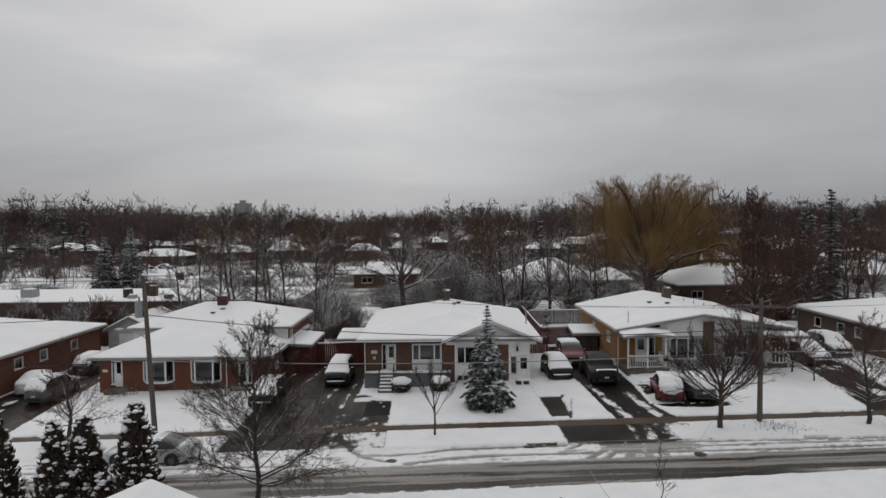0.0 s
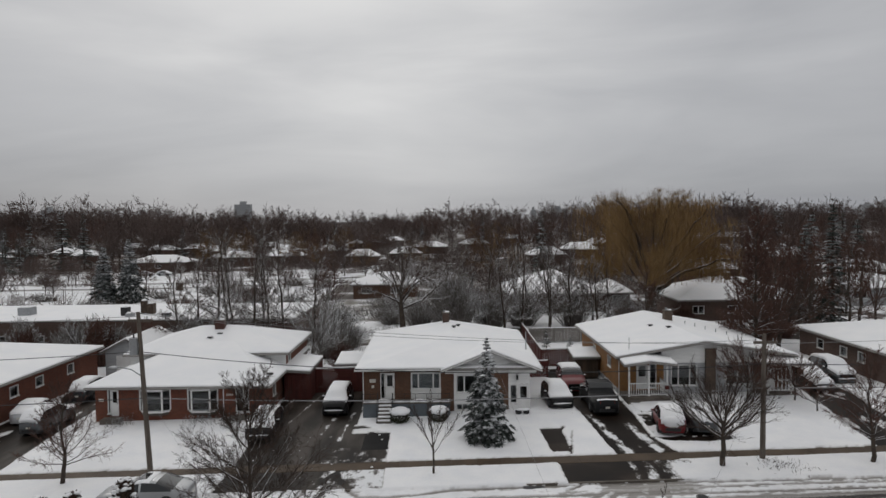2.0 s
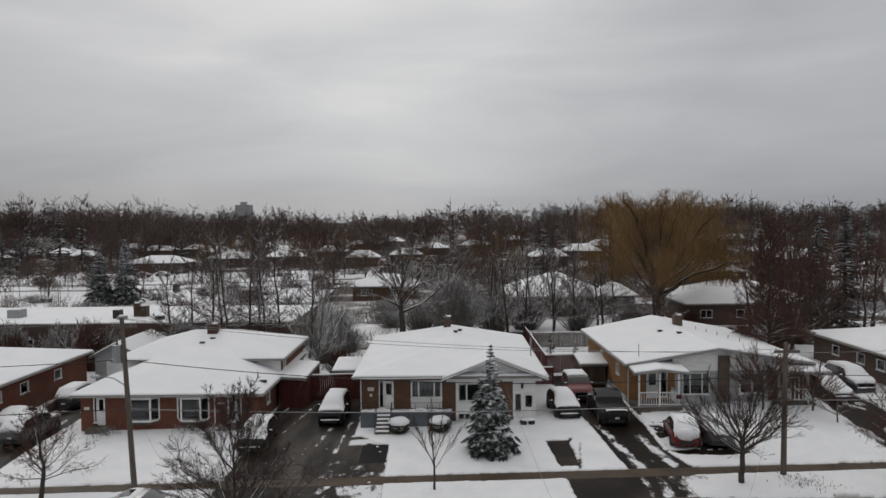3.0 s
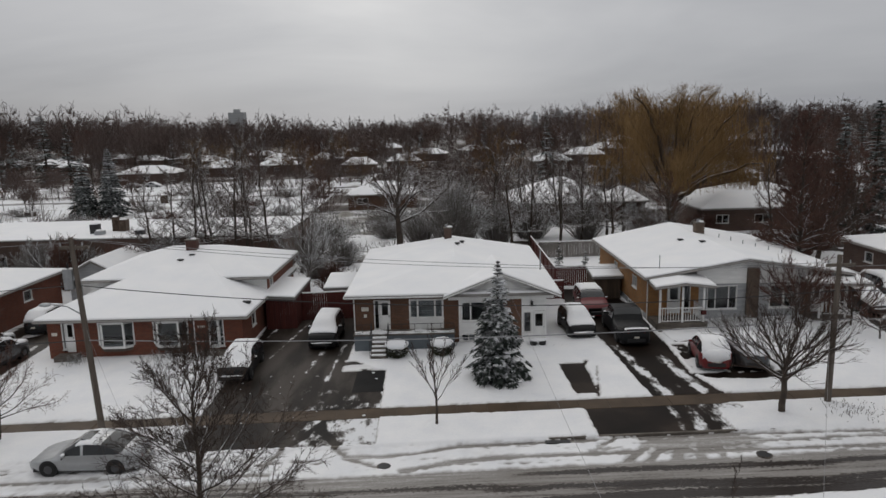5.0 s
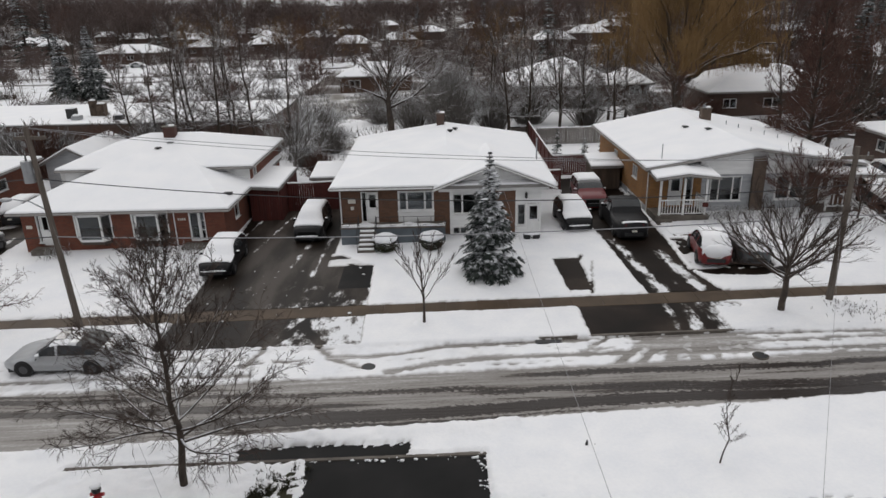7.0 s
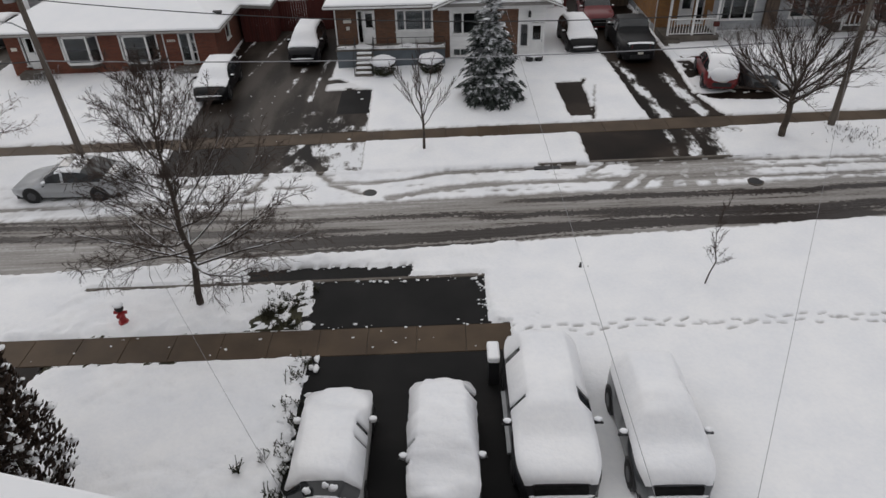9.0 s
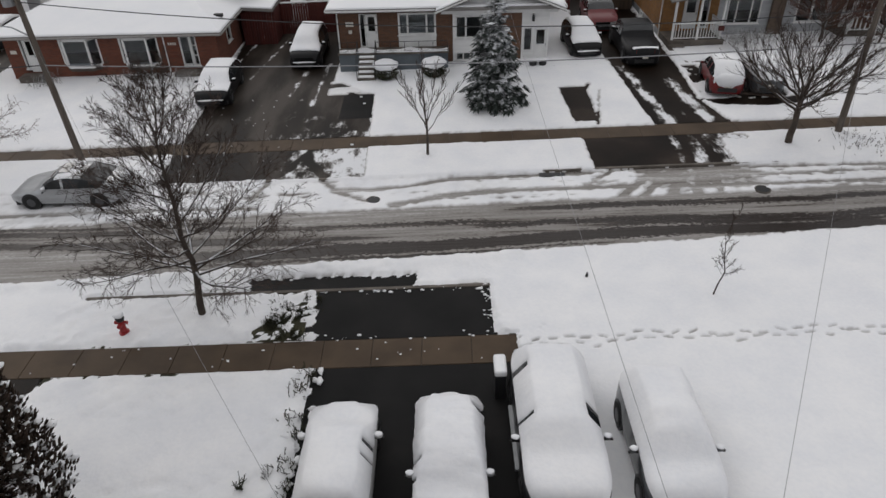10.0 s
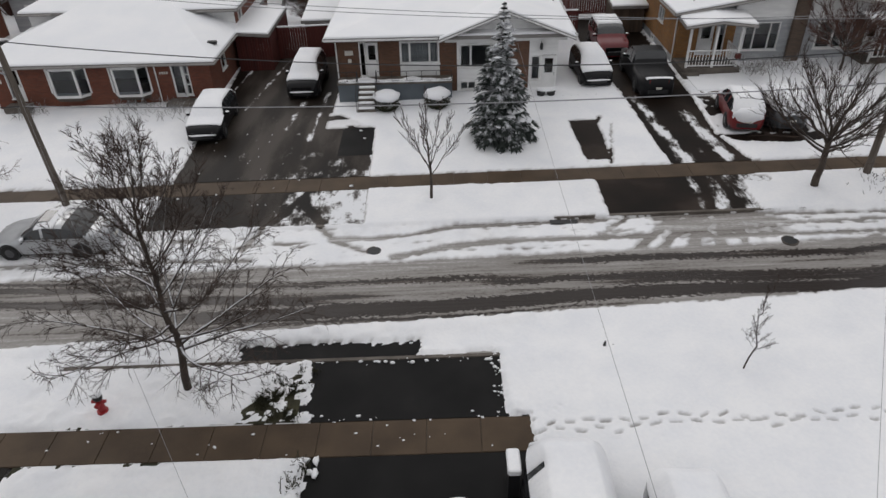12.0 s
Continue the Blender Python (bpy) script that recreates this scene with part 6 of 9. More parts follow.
# across the street
kerb_car = car("sedan", "sedan", on(-16.0, 36.45), -90, (4.75, 1.84), SILVER, "silver sedan parked at the kerb dusted with snow", 0.014, 0, swept=((0.0, 0.44), (0.6, 0.99)))
part("sunroof", Geo().box(-0.42, -0.22, 1.4, 0.42, 0.2, 1.452), CAR_GLASS, kerb_car, "dark glass sunroof")
car("suv", "hatch", on(-12.55, 47.2), 2, (4.6, 1.85), INKY_PAINT, "dark SUV with snow on roof and bonnet on the drive", 0.035, 1, swept=((0.0, 0.1),))
car("suv", "suv", on(-8.35, 52.4), 0, (4.7, 1.82), INKY_PAINT, "dark SUV with a white snow cover on the drive", 0.1, 1, swept=((0.0, 0.12),))
car("hatchback", "hatch", on(8.05, 52.0), 3, (4.2, 1.76), INKY_PAINT, "dark hatchback with snow on roof and bonnet beside the bungalow", 0.08, 1, swept=((0.0, 0.1),))
car("pickup_truck", "pickup", on(10.95, 50.9), 180, (5.6, 1.95), INKY_PAINT, "black pickup truck cleared of snow", 0.01, swept=((0.0, 0.985),))
car("minivan", "suv", on(9.95, 56.6), 0, (4.6, 1.85), MAROON, "dark red minivan with snow on its roof", 0.09, swept=((0.0, 0.36),))
red_car = car("hatchback", "hatch", on(14.35, 45.6), 171, (3.75, 1.72), RED_PAINT, "red hatchback capped with snow on the parking pad", 0.12, 1)
part("rear_snow", Geo().lump((0, 1.8, 0.88), (0.74, 0.24, 0.36), 3, 0.25, 8, 16), SNOW, red_car, "snow plastered on the tailgate", True)
car("hatchback", "hatch", on(16.3, 45.7), 175, (4.2, 1.75), GREY_PAINT, "grey hatchback dusted with snow on the parking pad", 0.05, 2, 0.6)
car("sedan", "sedan", on(-31.3, 52.6), 182, (4.7, 1.8), SILVER, "silver sedan under snow beside a brick bungalow", 0.08)
car("suv", "suv", on(-28.9, 50.0), 178, (4.6, 1.8), GREY_PAINT, "grey SUV under snow on the side drive", 0.12, 1)
car("suv", "suv", on(-30.2, 58.6), 180, (4.6, 1.8), DARK_PAINT, "dark SUV under snow on the side drive", 0.12, 1)
car("sedan", "sedan", on(28.3, 54.5), 0, (4.7, 1.8), DARK_PAINT, "car buried under snow beside the porch house", 0.15, 1)
car("suv", "suv", on(31.2, 56.6), 0, (4.6, 1.85), GREY_PAINT, "SUV buried under snow on the side drive", 0.16, 1)


# ---- trees
class Segs:
    def __init__(self):
        self.rows = []

    def put(self, p, q, r0, r1):
        self.rows.append((p, q, r0, r1))


def tube_mesh(rows, n):
    """All branch pieces of one kind as one mesh, n-sided."""
    g = Geo()
    if not rows:
        return g
    p = np.array([tuple(r[0]) for r in rows])
    q = np.array([tuple(r[1]) for r in rows])
    r0 = np.array([r[2] for r in rows])[:, None, None]
    r1 = np.array([r[3] for r in rows])[:, None, None]
    d = q - p
    d = d / np.maximum(np.linalg.norm(d, axis=1, keepdims=True), 1e-6)
    ref = np.where(np.abs(d[:, 2:3]) < 0.9, np.array([[0, 0, 1.0]]), np.array([[1.0, 0, 0]]))
    u = np.cross(d, ref)
    u = u / np.linalg.norm(u, axis=1, keepdims=True)
    w = np.cross(d, u)
    a = np.arange(n) * 2 * np.pi / n
    ring = u[:, None, :] * np.cos(a)[None, :, None] + w[:, None, :] * np.sin(a)[None, :, None]
    v = np.concatenate([p[:, None, :] + ring * r0, q[:, None, :] + ring * r1], 1).reshape(-1, 3)
    base = (np.arange(len(rows)) * 2 * n)[:, None]
    k = np.arange(n)
    f = np.stack([k, (k + 1) % n, n + (k + 1) % n, n + k], 1)
    faces = (base[:, :, None] + f[None]).reshape(-1, 4)
    g.v, g.f = v.tolist(), faces.tolist()
    return g


def loft(rows, n):
    """A stem of pieces that follow one another, as one skin."""
    g = Geo()
    pts = [rows[0][0]] + [r[1] for r in rows]
    rad = [rows[0][2]] + [r[3] for r in rows]
    for i, (p, r) in enumerate(zip(pts, rad)):
        d = (pts[min(i + 1, len(pts) - 1)] - pts[max(i - 1, 0)]).normalized()
        u = Vector((1, 0, 0)) - d * d.x
        u.normalize()
        w = d.cross(u)
        g.v += [tuple(p + (u * math.cos(2 * math.pi * k / n) + w * math.sin(2 * math.pi * k / n)) * r) for k in range(n)]
    g.f = [(i * n + k, i * n + (k + 1) % n, (i + 1) * n + (k + 1) % n, (i + 1) * n + k) for i in range(len(rows)) for k in range(n)]
    return g


def cone_mesh(rows):
    """Twigs that taper to a point."""
    g = Geo()
    if not rows:
        return g
    t = tube_mesh(rows, 3)
    v = np.array(t.v).reshape(-1, 6, 3)
    v = np.concatenate([v[:, :3], v[:, 3:].mean(1, keepdims=True)], 1)
    f = np.array([(0, 1, 3), (1, 2, 3), (2, 0, 3)])
    g.v = v.reshape(-1, 3).tolist()
    g.f = ((np.arange(len(v)) * 4)[:, None, None] + f[None]).reshape(-1, 3).tolist()
    return g


def crown(rng, fork, top, rx, girth, limbs, subs, twigs, fine=0, low=-0.1, bow=-0.12, sub_len=0.5, n=(5, 3, 2), lean=(0, 0), lift=0.22, spread=0.6, square=2.0, even=0.7, reach=(0.78, 0.98), up=0.2):
    """A trunk that parts into limbs reaching for a rounded crown, with branches and twigs on them, level by level."""
    zc = fork + (top - fork) * 0.42
    levels = [[], [], [], [], []]

    def rnd():
        return Vector((rng.gauss(0, 1), rng.gauss(0, 1), rng.gauss(0, 1))).normalized()

    trunk = [Vector((0, 0, -0.1))]
    rise = fork + 0.22 * (top - fork)
    for i in range(5):
        s = (i + 1) / 5
        trunk.append(Vector((lean[0] * s + rng.gauss(0, 0.012) * rise, lean[1] * s + rng.gauss(0, 0.012) * rise, rise * s)))
        levels[0].append((trunk[-2], trunk[-1], girth * (1.15 - 0.45 * i / 5), girth * (1.15 - 0.45 * s)))

    def stem(p, d, length, r, level, wander):
        count = n[level - 1]
        pts = [p]
        for i in range(count):
            d = (d + rnd() * wander + Vector((0, 0, lift / count))).normalized()
            pts.append(pts[-1] + d * (length / count))
            levels[level].append((pts[-2], pts[-1], r * (1 - 0.65 * i / count), r * (1 - 0.65 * (i + 1) / count)))
        return pts

    def along(pts, s):
        k = min(int(s * (len(pts) - 1)), len(pts) - 2)
        f = s * (len(pts) - 1) - k
        return pts[k].lerp(pts[k + 1], f), (pts[k + 1] - pts[k]).normalized()

    for i in range(limbs):
        u = (i + 0.5) / limbs
        el = low + (0.88 - low) * u
        az = i * 2.39996 + rng.uniform(-0.35, 0.35)
        flat = rx * max(0.0, 1 - abs(el) ** square) ** (1 / square)
        tip = Vector((math.cos(az) * flat + lean[0], math.sin(az) * flat + lean[1], zc + el * ((top - zc) if el > 0 else (zc - fork)))) * 1.0
        start, _ = along(trunk, 0.62 + 0.38 * u)
        tip = start.lerp(tip, rng.uniform(*reach))
        gap = tip - start
        ctrl = start + gap * 0.5 + Vector((0, 0, bow * gap.length))
        pts = [start]
        r = girth * rng.uniform(0.34, 0.5)
        for k in range(n[0]):
            s = (k + 1) / n[0]
            q = start * (1 - s) ** 2 + ctrl * 2 * s * (1 - s) + tip * s * s + rnd() * gap.length * 0.022
            levels[1].append((pts[-1], q, r * (1 - 0.75 * k / n[0]), r * (1 - 0.75 * s)))
            pts.append(q)
        for j in range(subs):
            s = 0.22 + 0.78 * (j + rng.random()) / subs
            o, d = along(pts, min(s, 0.999))
            out = Vector((o.x, o.y, (o.z - zc) * 0.6)).normalized()
            e = (d * 0.9 + out * 0.35 + rnd() * spread + Vector((0, 0, up))).normalized()
            ln = gap.length * sub_len * (0.5 + even - even * s) * rng.uniform(0.6, 1.15)
            sp = stem(o, e, ln, r * 0.42 * (1.2 - 0.7 * s), 2, 0.13)
            for k in range(twigs):
                o2, d2 = along(sp, min(0.2 + 0.8 * (k + rng.random()) / twigs, 0.999))
                e2 = (d2 + rnd() * 0.62 + Vector((0, 0, up * 0.75))).normalized()
                l2 = ln * 0.5 * rng.uniform(0.55, 1.2)
                tp = stem(o2, e2, l2, r * 0.14, 3, 0.13)
                for m in range(fine):
                    o3, d3 = along(tp, min(0.25 + 0.75 * rng.random(), 0.999))
                    levels[4].append((o3, o3 + (d3 + rnd() * 0.6 + Vector((0, 0, up * 0.75))).normalized() * l2 * rng.uniform(0.3, 0.6), r * 0.08, r * 0.05))
    return levels


def leader_tree(rng, height, spread, girth, limbs, subs, twigs, fine, lean=(0.0, 0.0), clear=0.25, rise=0.12, wander=0.17, arch=0.05, stout=0.38, deep=1.0):
    """A tree with one leading stem: long level limbs low down, steeper and shorter ones above, and drooping outer twigs."""
    levels = [[], [], [], [], []]

    def rnd():
        return Vector((rng.gauss(0, 1), rng.gauss(0, 1), rng.gauss(0, 1))).normalized()

    stem = [Vector((0, 0, -0.1))]
    n = 14
    for i in range(n):
        s = (i + 1) / n
        stem.append(Vector((lean[0] * s + 0.1 * math.sin(s * 7) + rng.gauss(0, 0.03), lean[1] * s + rng.gauss(0, 0.05), height * s)))
        levels[0 if s < clear + 0.12 else 1].append((stem[-2], stem[-1], girth * (1.1 - 1.0 * i / n), girth * (1.1 - 1.0 * s)))
    for i in range(limbs):
        u = (i + 0.5) / limbs
        z = clear + (0.93 - clear) * u ** 1.5
        k = min(int(z * n), n - 1)
        o = stem[k].lerp(stem[k + 1], z * n - k)
        az = i * 2.39996 + rng.uniform(-0.4, 0.4)
        el = rise + 0.95 * u ** 0.7 + rng.uniform(-0.1, 0.1)
        d = Vector((math.cos(az) * math.cos(el), math.sin(az) * math.cos(el) * deep, math.sin(el)))
        ln = spread * (1.0 - 0.55 * u) * rng.uniform(0.85, 1.05)
        r = girth * (stout - 0.24 * u) * rng.uniform(0.8, 1.15)
        pts, steps = [o], 8
        for j in range(steps):
            d = (d + rnd() * wander + Vector((0, 0, arch if u > 0.15 else arch * 0.6))).normalized()
            pts.append(pts[-1] + d * ln / steps)
            levels[1].append((pts[-2], pts[-1], r * (1 - 0.8 * j / steps), r * (1 - 0.8 * (j + 1) / steps)))
        for j in range(subs):
            t = 0.2 + 0.8 * (j + rng.random()) / subs
            q = min(int(t * steps), steps - 1)
            p = pts[q].lerp(pts[q + 1], t * steps - q)
            along = (pts[q + 1] - pts[q]).normalized()
            side = Vector((-along.y, along.x, 0)) * (1 if j % 2 else -1)
            e = (along * 0.9 + side * 0.75 + rnd() * 0.35 + Vector((0, 0, 0.12))).normalized()
            l2 = ln * rng.uniform(0.22, 0.42) * (1.15 - 0.5 * t)
            sub = [p]
            for m in range(4):
                e = (e + rnd() * 0.16 + Vector((0, 0, 0.04))).normalized()
                sub.append(sub[-1] + e * l2 / 4)
                levels[2].append((sub[-2], sub[-1], r * 0.3 * (1 - 0.18 * m), r * 0.3 * (0.82 - 0.18 * m)))
            for m in range(twigs):
                w = rng.uniform(0.25, 1.0) * 3.999
                a = sub[int(w)].lerp(sub[int(w) + 1], w - int(w))
                droop = Vector((0, 0, rng.uniform(-0.9, 0.2) if u < 0.4 else rng.uniform(-0.2, 0.5)))
                f = (e + rnd() * 0.8 + droop).normalized()
                b = a + f * l2 * rng.uniform(0.25, 0.55)
                levels[3].append((a, b, r * 0.12, r * 0.08))
                for h in range(fine):
                    c = a.lerp(b, rng.uniform(0.3, 1.0))
                    levels[4].append((c, c + (f + rnd() * 0.9 + droop * 0.5).normalized() * l2 * rng.uniform(0.12, 0.28), r * 0.07, r * 0.04))
    return levels


def dome(rng, fork, top, rx, girth, limbs, subs, twigs, low=-0.55, twig_len=0.24, rough=0.1, steps=(3, 1), outer=0.86):
    """A trunk and limbs under a rounded, finely twigged crown: branches end just inside the dome and the twigs fan out through it."""
    zc = fork + (top - fork) * 0.4
    levels = [[], [], [], [], []]
    rise = fork + 0.15 * (top - fork)
    for i in range(3):
        levels[0].append((Vector((0, 0, rise * i / 3 - 0.1)), Vector((0, 0, rise * (i + 1) / 3 - 0.1)), girth * (1.15 - 0.14 * i), girth * (1.01 - 0.14 * i)))

    def shell(d, s):
        return Vector((d.x * rx * s, d.y * rx * s, zc + d.z * s * ((top - zc) if d.z > 0 else (zc - fork * 0.6))))

    for i in range(limbs):
        z = low + (0.96 - low) * (i + 0.5) / limbs
        az = i * 2.39996 + rng.uniform(-0.3, 0.3)
        f = (1 - z * z) ** 0.5
        lump = 1 + rng.gauss(0, rough)
        aim = Vector((math.cos(az) * f, math.sin(az) * f, z))
        a, b = Vector((0, 0, fork + (rise - fork) * rng.random())), shell(aim, 0.62 * lump)
        pts = [a]
        for k in range(steps[0]):
            s = (k + 1) / steps[0]
            q = a.lerp(b, s) + Vector((rng.gauss(0, 0.03) * rx, rng.gauss(0, 0.03) * rx, math.sin(s * 3.1416) * 0.06 * rx))
            levels[1].append((pts[-1], q, girth * 0.4 * (1 - 0.7 * k / steps[0]), girth * 0.4 * (1 - 0.7 * s)))
            pts.append(q)
        for j in range(subs):
            k = rng.randrange(max(steps[0] - 2, 1), steps[0] + 1)
            o = pts[k]
            d = (aim + Vector((rng.gauss(0, 0.34), rng.gauss(0, 0.34), rng.gauss(0, 0.3)))).normalized()
            e = shell(d, outer * lump * rng.uniform(0.72, 1.04))
            levels[2].append((o, e, girth * 0.11, girth * 0.05))
            for m in range(twigs):
                p = o.lerp(e, 0.25 + 0.75 * (m + rng.random()) / twigs)
                w = (d * 0.75 + Vector((rng.gauss(0, 0.5), rng.gauss(0, 0.5), rng.gauss(0.28, 0.4)))).normalized()
                levels[3].append((p, p + w * rx * twig_len * rng.uniform(0.5, 1.1), 0.01, 0.006))
    return levels


def bare_tree(name, where, label, seed, levels, group="", bark=None, twig=None, thin=0.008, cones=False):
    t = thing(name, where, label, "tree", group)
    part("trunk", loft(levels[0], 9), bark or BARK, t, smooth=True)
    limbs = [(p, q, max(a, thin * (1.0 if cones else 1.6)), max(b, thin * (0.9 if cones else 1.3))) for p, q, a, b in levels[1]]
    tagged(part("limb_work", tube_mesh(limbs, 4 if cones else 6), bark or BARK, t, smooth=True), kind="stuff")
    fat = [[(p, q, max(a, thin), max(b, thin * 0.8)) for p, q, a, b in lv] for lv in levels[2:]]
    if cones:
        g, tips = tube_mesh(fat[0], 3), cone_mesh(fat[1] + fat[2])
    else:
        g, tips = tube_mesh(fat[0] + fat[1], 3), cone_mesh(fat[2])
    g.add(tips.v, tips.f)
    tagged(part("twig_work", g, twig or TWIG, t, "bare twigs"), kind="stuff")
    return t


# octahedral sprays make needles and small leaves
def sprays(rows):
    """rows: (centre, along, half length, half width, half thickness)."""
    g = Geo()
    if not rows:
        return g
    c = np.array([tuple(r[0]) for r in rows])
    d = np.array([tuple(r[1]) for r in rows])
    d = d / np.maximum(np.linalg.norm(d, axis=1, keepdims=True), 1e-6)
    ref = np.where(np.abs(d[:, 2:3]) < 0.95, np.array([[0, 0, 1.0]]), np.array([[1.0, 0, 0]]))
    u = np.cross(d, ref)
    u = u / np.linalg.norm(u, axis=1, keepdims=True)
    w = np.cross(u, d)
    a, b, h = (np.array([r[k] for r in rows])[:, None] for k in (2, 3, 4))
    v = np.stack([c - d * a, c + d * a, c - u * b, c + u * b, c - w * h, c + w * h], 1).reshape(-1, 3)
    f = np.array([(0, 2, 5), (2, 1, 5), (1, 3, 5), (3, 0, 5), (2, 0, 4), (1, 2, 4), (3, 1, 4), (0, 3, 4)])
    base = (np.arange(len(rows)) * 6)[:, None, None]
    g.v, g.f = v.tolist(), (base + f[None]).reshape(-1, 3).tolist()
    return g


def spruce_rows(rng, height, radius, whorls, fine, droop=0.35):
    needles, loads = [], []
    for i in range(whorls):
        t = (i + rng.random() * 0.6) / whorls
        z = height * (0.03 + 0.95 * t)
        reach = radius * (1 - t) * min(1.0, 0.8 + 2 * t) * rng.uniform(0.8, 1.08) + 0.03
        n = max(4, int((10 - 4 * t) * fine))
        for k in range(n):
            az = rng.uniform(0, 2 * math.pi)
            ln = reach * rng.uniform(0.72, 1.12)
            out = Vector((math.cos(az), math.sin(az), 0))
            up = 0.5 * t
            pieces = max(2, int(ln / 0.35 * fine))
            for m in range(pieces):
                s = (m + 0.6) / pieces
                c = out * ln * s + Vector((0, 0, z + ln * (up * s - droop * s * s + 0.08 * s)))
                d = out + Vector((0, 0, up - 2 * droop * s))
                size = (0.2 + 0.22 * min(1, ln) * (1 - 0.35 * s)) * (min(1.0, 0.4 + 0.55 * ln) if height < 9 else 1.0)
                if height > 9:
                    size *= 1.6
                for side in (-0.65, 0.0, 0.65):
                    e = d.copy()
                    e.rotate(Matrix.Rotation(side * rng.uniform(0.7, 1.3), 3, "Z"))
                    needles.append((c + e * size * 0.4 + Vector((0, 0, rng.uniform(-0.05, 0.05))), e, size * rng.uniform(0.7, 1.1), size * 0.3, size * 0.13))
            if rng.random() < 0.8:
                s = rng.uniform(0.5, 0.95)
                c = out * ln * s + Vector((0, 0, z + ln * (up * s - droop * s * s) + 0.09))
                loads.append((c, out, ln))
    return needles, loads


def spruce(name, where, label, seed, height, radius, whorls, fine=1.0, material=None, snow=1.0, group=""):
    rng = random.Random(seed)
    t = thing(name, where, label, "tree", group)
    part("trunk", Geo().tube((0, 0, -0.1), (0, 0, height * 0.97), height * 0.022, 0.015, 8), BARK, t)
    needles, loads = spruce_rows(rng, height, radius, whorls, fine)
    tagged(part("crown", sprays(needles), material or NEEDLE, t, "dense dark needles"), kind="stuff")
    if snow:
        g = Geo()
        for i, (c, d, ln) in enumerate(loads):
            if rng.random() < snow * (0.55 + 0.75 * d.x if height < 9 else 1.0):
                r = rng.uniform(0.07, 0.2) * (1.0 + (0.45 * max(0.0, d.x) if height < 9 else 0.0)) * min(1.3, 0.25 + ln * 0.75)
                g.lump(tuple(c), (r * (0.85 + abs(d.y) * 0.9), r * (0.85 + abs(d.x) * 0.9), r * 0.33), i, 0.5, 4, 7)
        tagged(part("snow_load", g, SNOW, t, "clumps of snow on the branches", True), kind="stuff")
    return t


def cedar(where, seed, height, radius, label):
    """A narrow upright cedar of many small sprays, its top rounded."""
    rng = random.Random(seed)
    t = thing("cedar", where, label, "tree", "cedars at the near drive")
    part("trunk", Geo().tube((0, 0, -0.1), (0, 0, height * 0.9), 0.07, 0.02, 7), BARK, t)
    rows, g = [], Geo()
    for k in range(int(2900 * height / 4.2)):
        s = rng.random() ** 0.85
        prof = min(1.0, 0.55 + 1.8 * s) * (1 - max(0.0, s - 0.45) ** 1.5 * 2.1)
        az = rng.uniform(0, 2 * math.pi)
        bump = 1 + 0.14 * math.sin(az * 3 + s * 9 + seed) + 0.14 * math.sin(az * 7 - s * 16)
        r = radius * max(0.06, prof) * bump * rng.uniform(0.72, 1.05)
        c = Vector((math.cos(az) * r, math.sin(az) * r, s * height + 0.1))
        d = Vector((math.cos(az) * 0.5, math.sin(az) * 0.5, 1 + rng.uniform(-0.7, 0.2)))
        size = rng.uniform(0.06, 0.13)
        rows.append((c, d, size, size * 0.5, size * 0.28))
        if k % 13 == 0:
            rr = rng.uniform(0.03, 0.1)
            g.lump(tuple(c + Vector((math.cos(az) * 0.04, math.sin(az) * 0.04, 0.1))), (rr * 1.2, rr * 1.2, rr * 0.5), k, 0.7, 4, 6)
    tagged(part("crown", sprays(rows), CEDAR, t, "bronzed scaly foliage"), kind="stuff")
    tagged(part("snow_load", g, SNOW, t, "snow caught in the foliage", True), kind="stuff")
    return t


R = random.Random
bare_tree("street_tree", on(-8.2, 28.05), "bare branching street tree on the snowy verge beside the road", 0,
          leader_tree(R(12), 7.3, 4.5, 0.115, 32, 14, 8, 4, (0.1, 0.1), 0.22, 0.0, 0.11, 0.03, 0.44), "street trees", thin=0.0063)
bare_tree("street_tree", on(15.1, 38.65), "bare rounded street tree on the snowy verge", 0,
          crown(R(5), 1.4, 6.1, 2.9, 0.14, 17, 10, 7, 4, 0.02, -0.06, 0.5, (6, 4, 2)), "street trees", thin=0.007)
bare_tree("street_tree", on(23.3, 38.5), "bare bushy street tree by the kerb", 0,
          leader_tree(R(23), 5.6, 3.0, 0.12, 30, 10, 6, 3, (-0.2, 0.0), 0.22), "street trees", None, RED_TWIG, thin=0.009, cones=True)
bare_tree("street_tree", on(-22.0, 39.2), "bare low street tree before a brick house", 0,
          leader_tree(R(31), 5.4, 3.0, 0.12, 30, 10, 6, 3, (0.3, 0.0), 0.2), "street trees", None, RED_TWIG, thin=0.008, cones=True)
bare_tree("sapling", on(-1.0, 38.85), "slender young tree with several stems on the verge", 0,
          crown(R(8), 0.95, 4.9, 2.0, 0.06, 8, 8, 5, 2, 0.45, 0.05, 0.3, (6, 3, 1), lift=0.5, spread=0.4), "saplings", thin=0.008)
bare_tree("sapling", on(8.32, 28.1), "thin crooked young tree in the snow", 0,
          leader_tree(R(4), 3.5, 0.7, 0.024, 20, 6, 4, 2, (0.2, 0.0), 0.22, 0.55, 0.08, 0.05, 0.3), "saplings", thin=0.004)
bare_tree("shrub", on(-16.9, 45.2), "bare twiggy shrub on the snowy lawn", 0,
          crown(R(15), 0.15, 1.5, 1.0, 0.03, 12, 6, 4, 0, -0.3, 0.0, 0.5, (3, 2, 1)), "shrubs", twig=FROST_TWIG, thin=0.007)
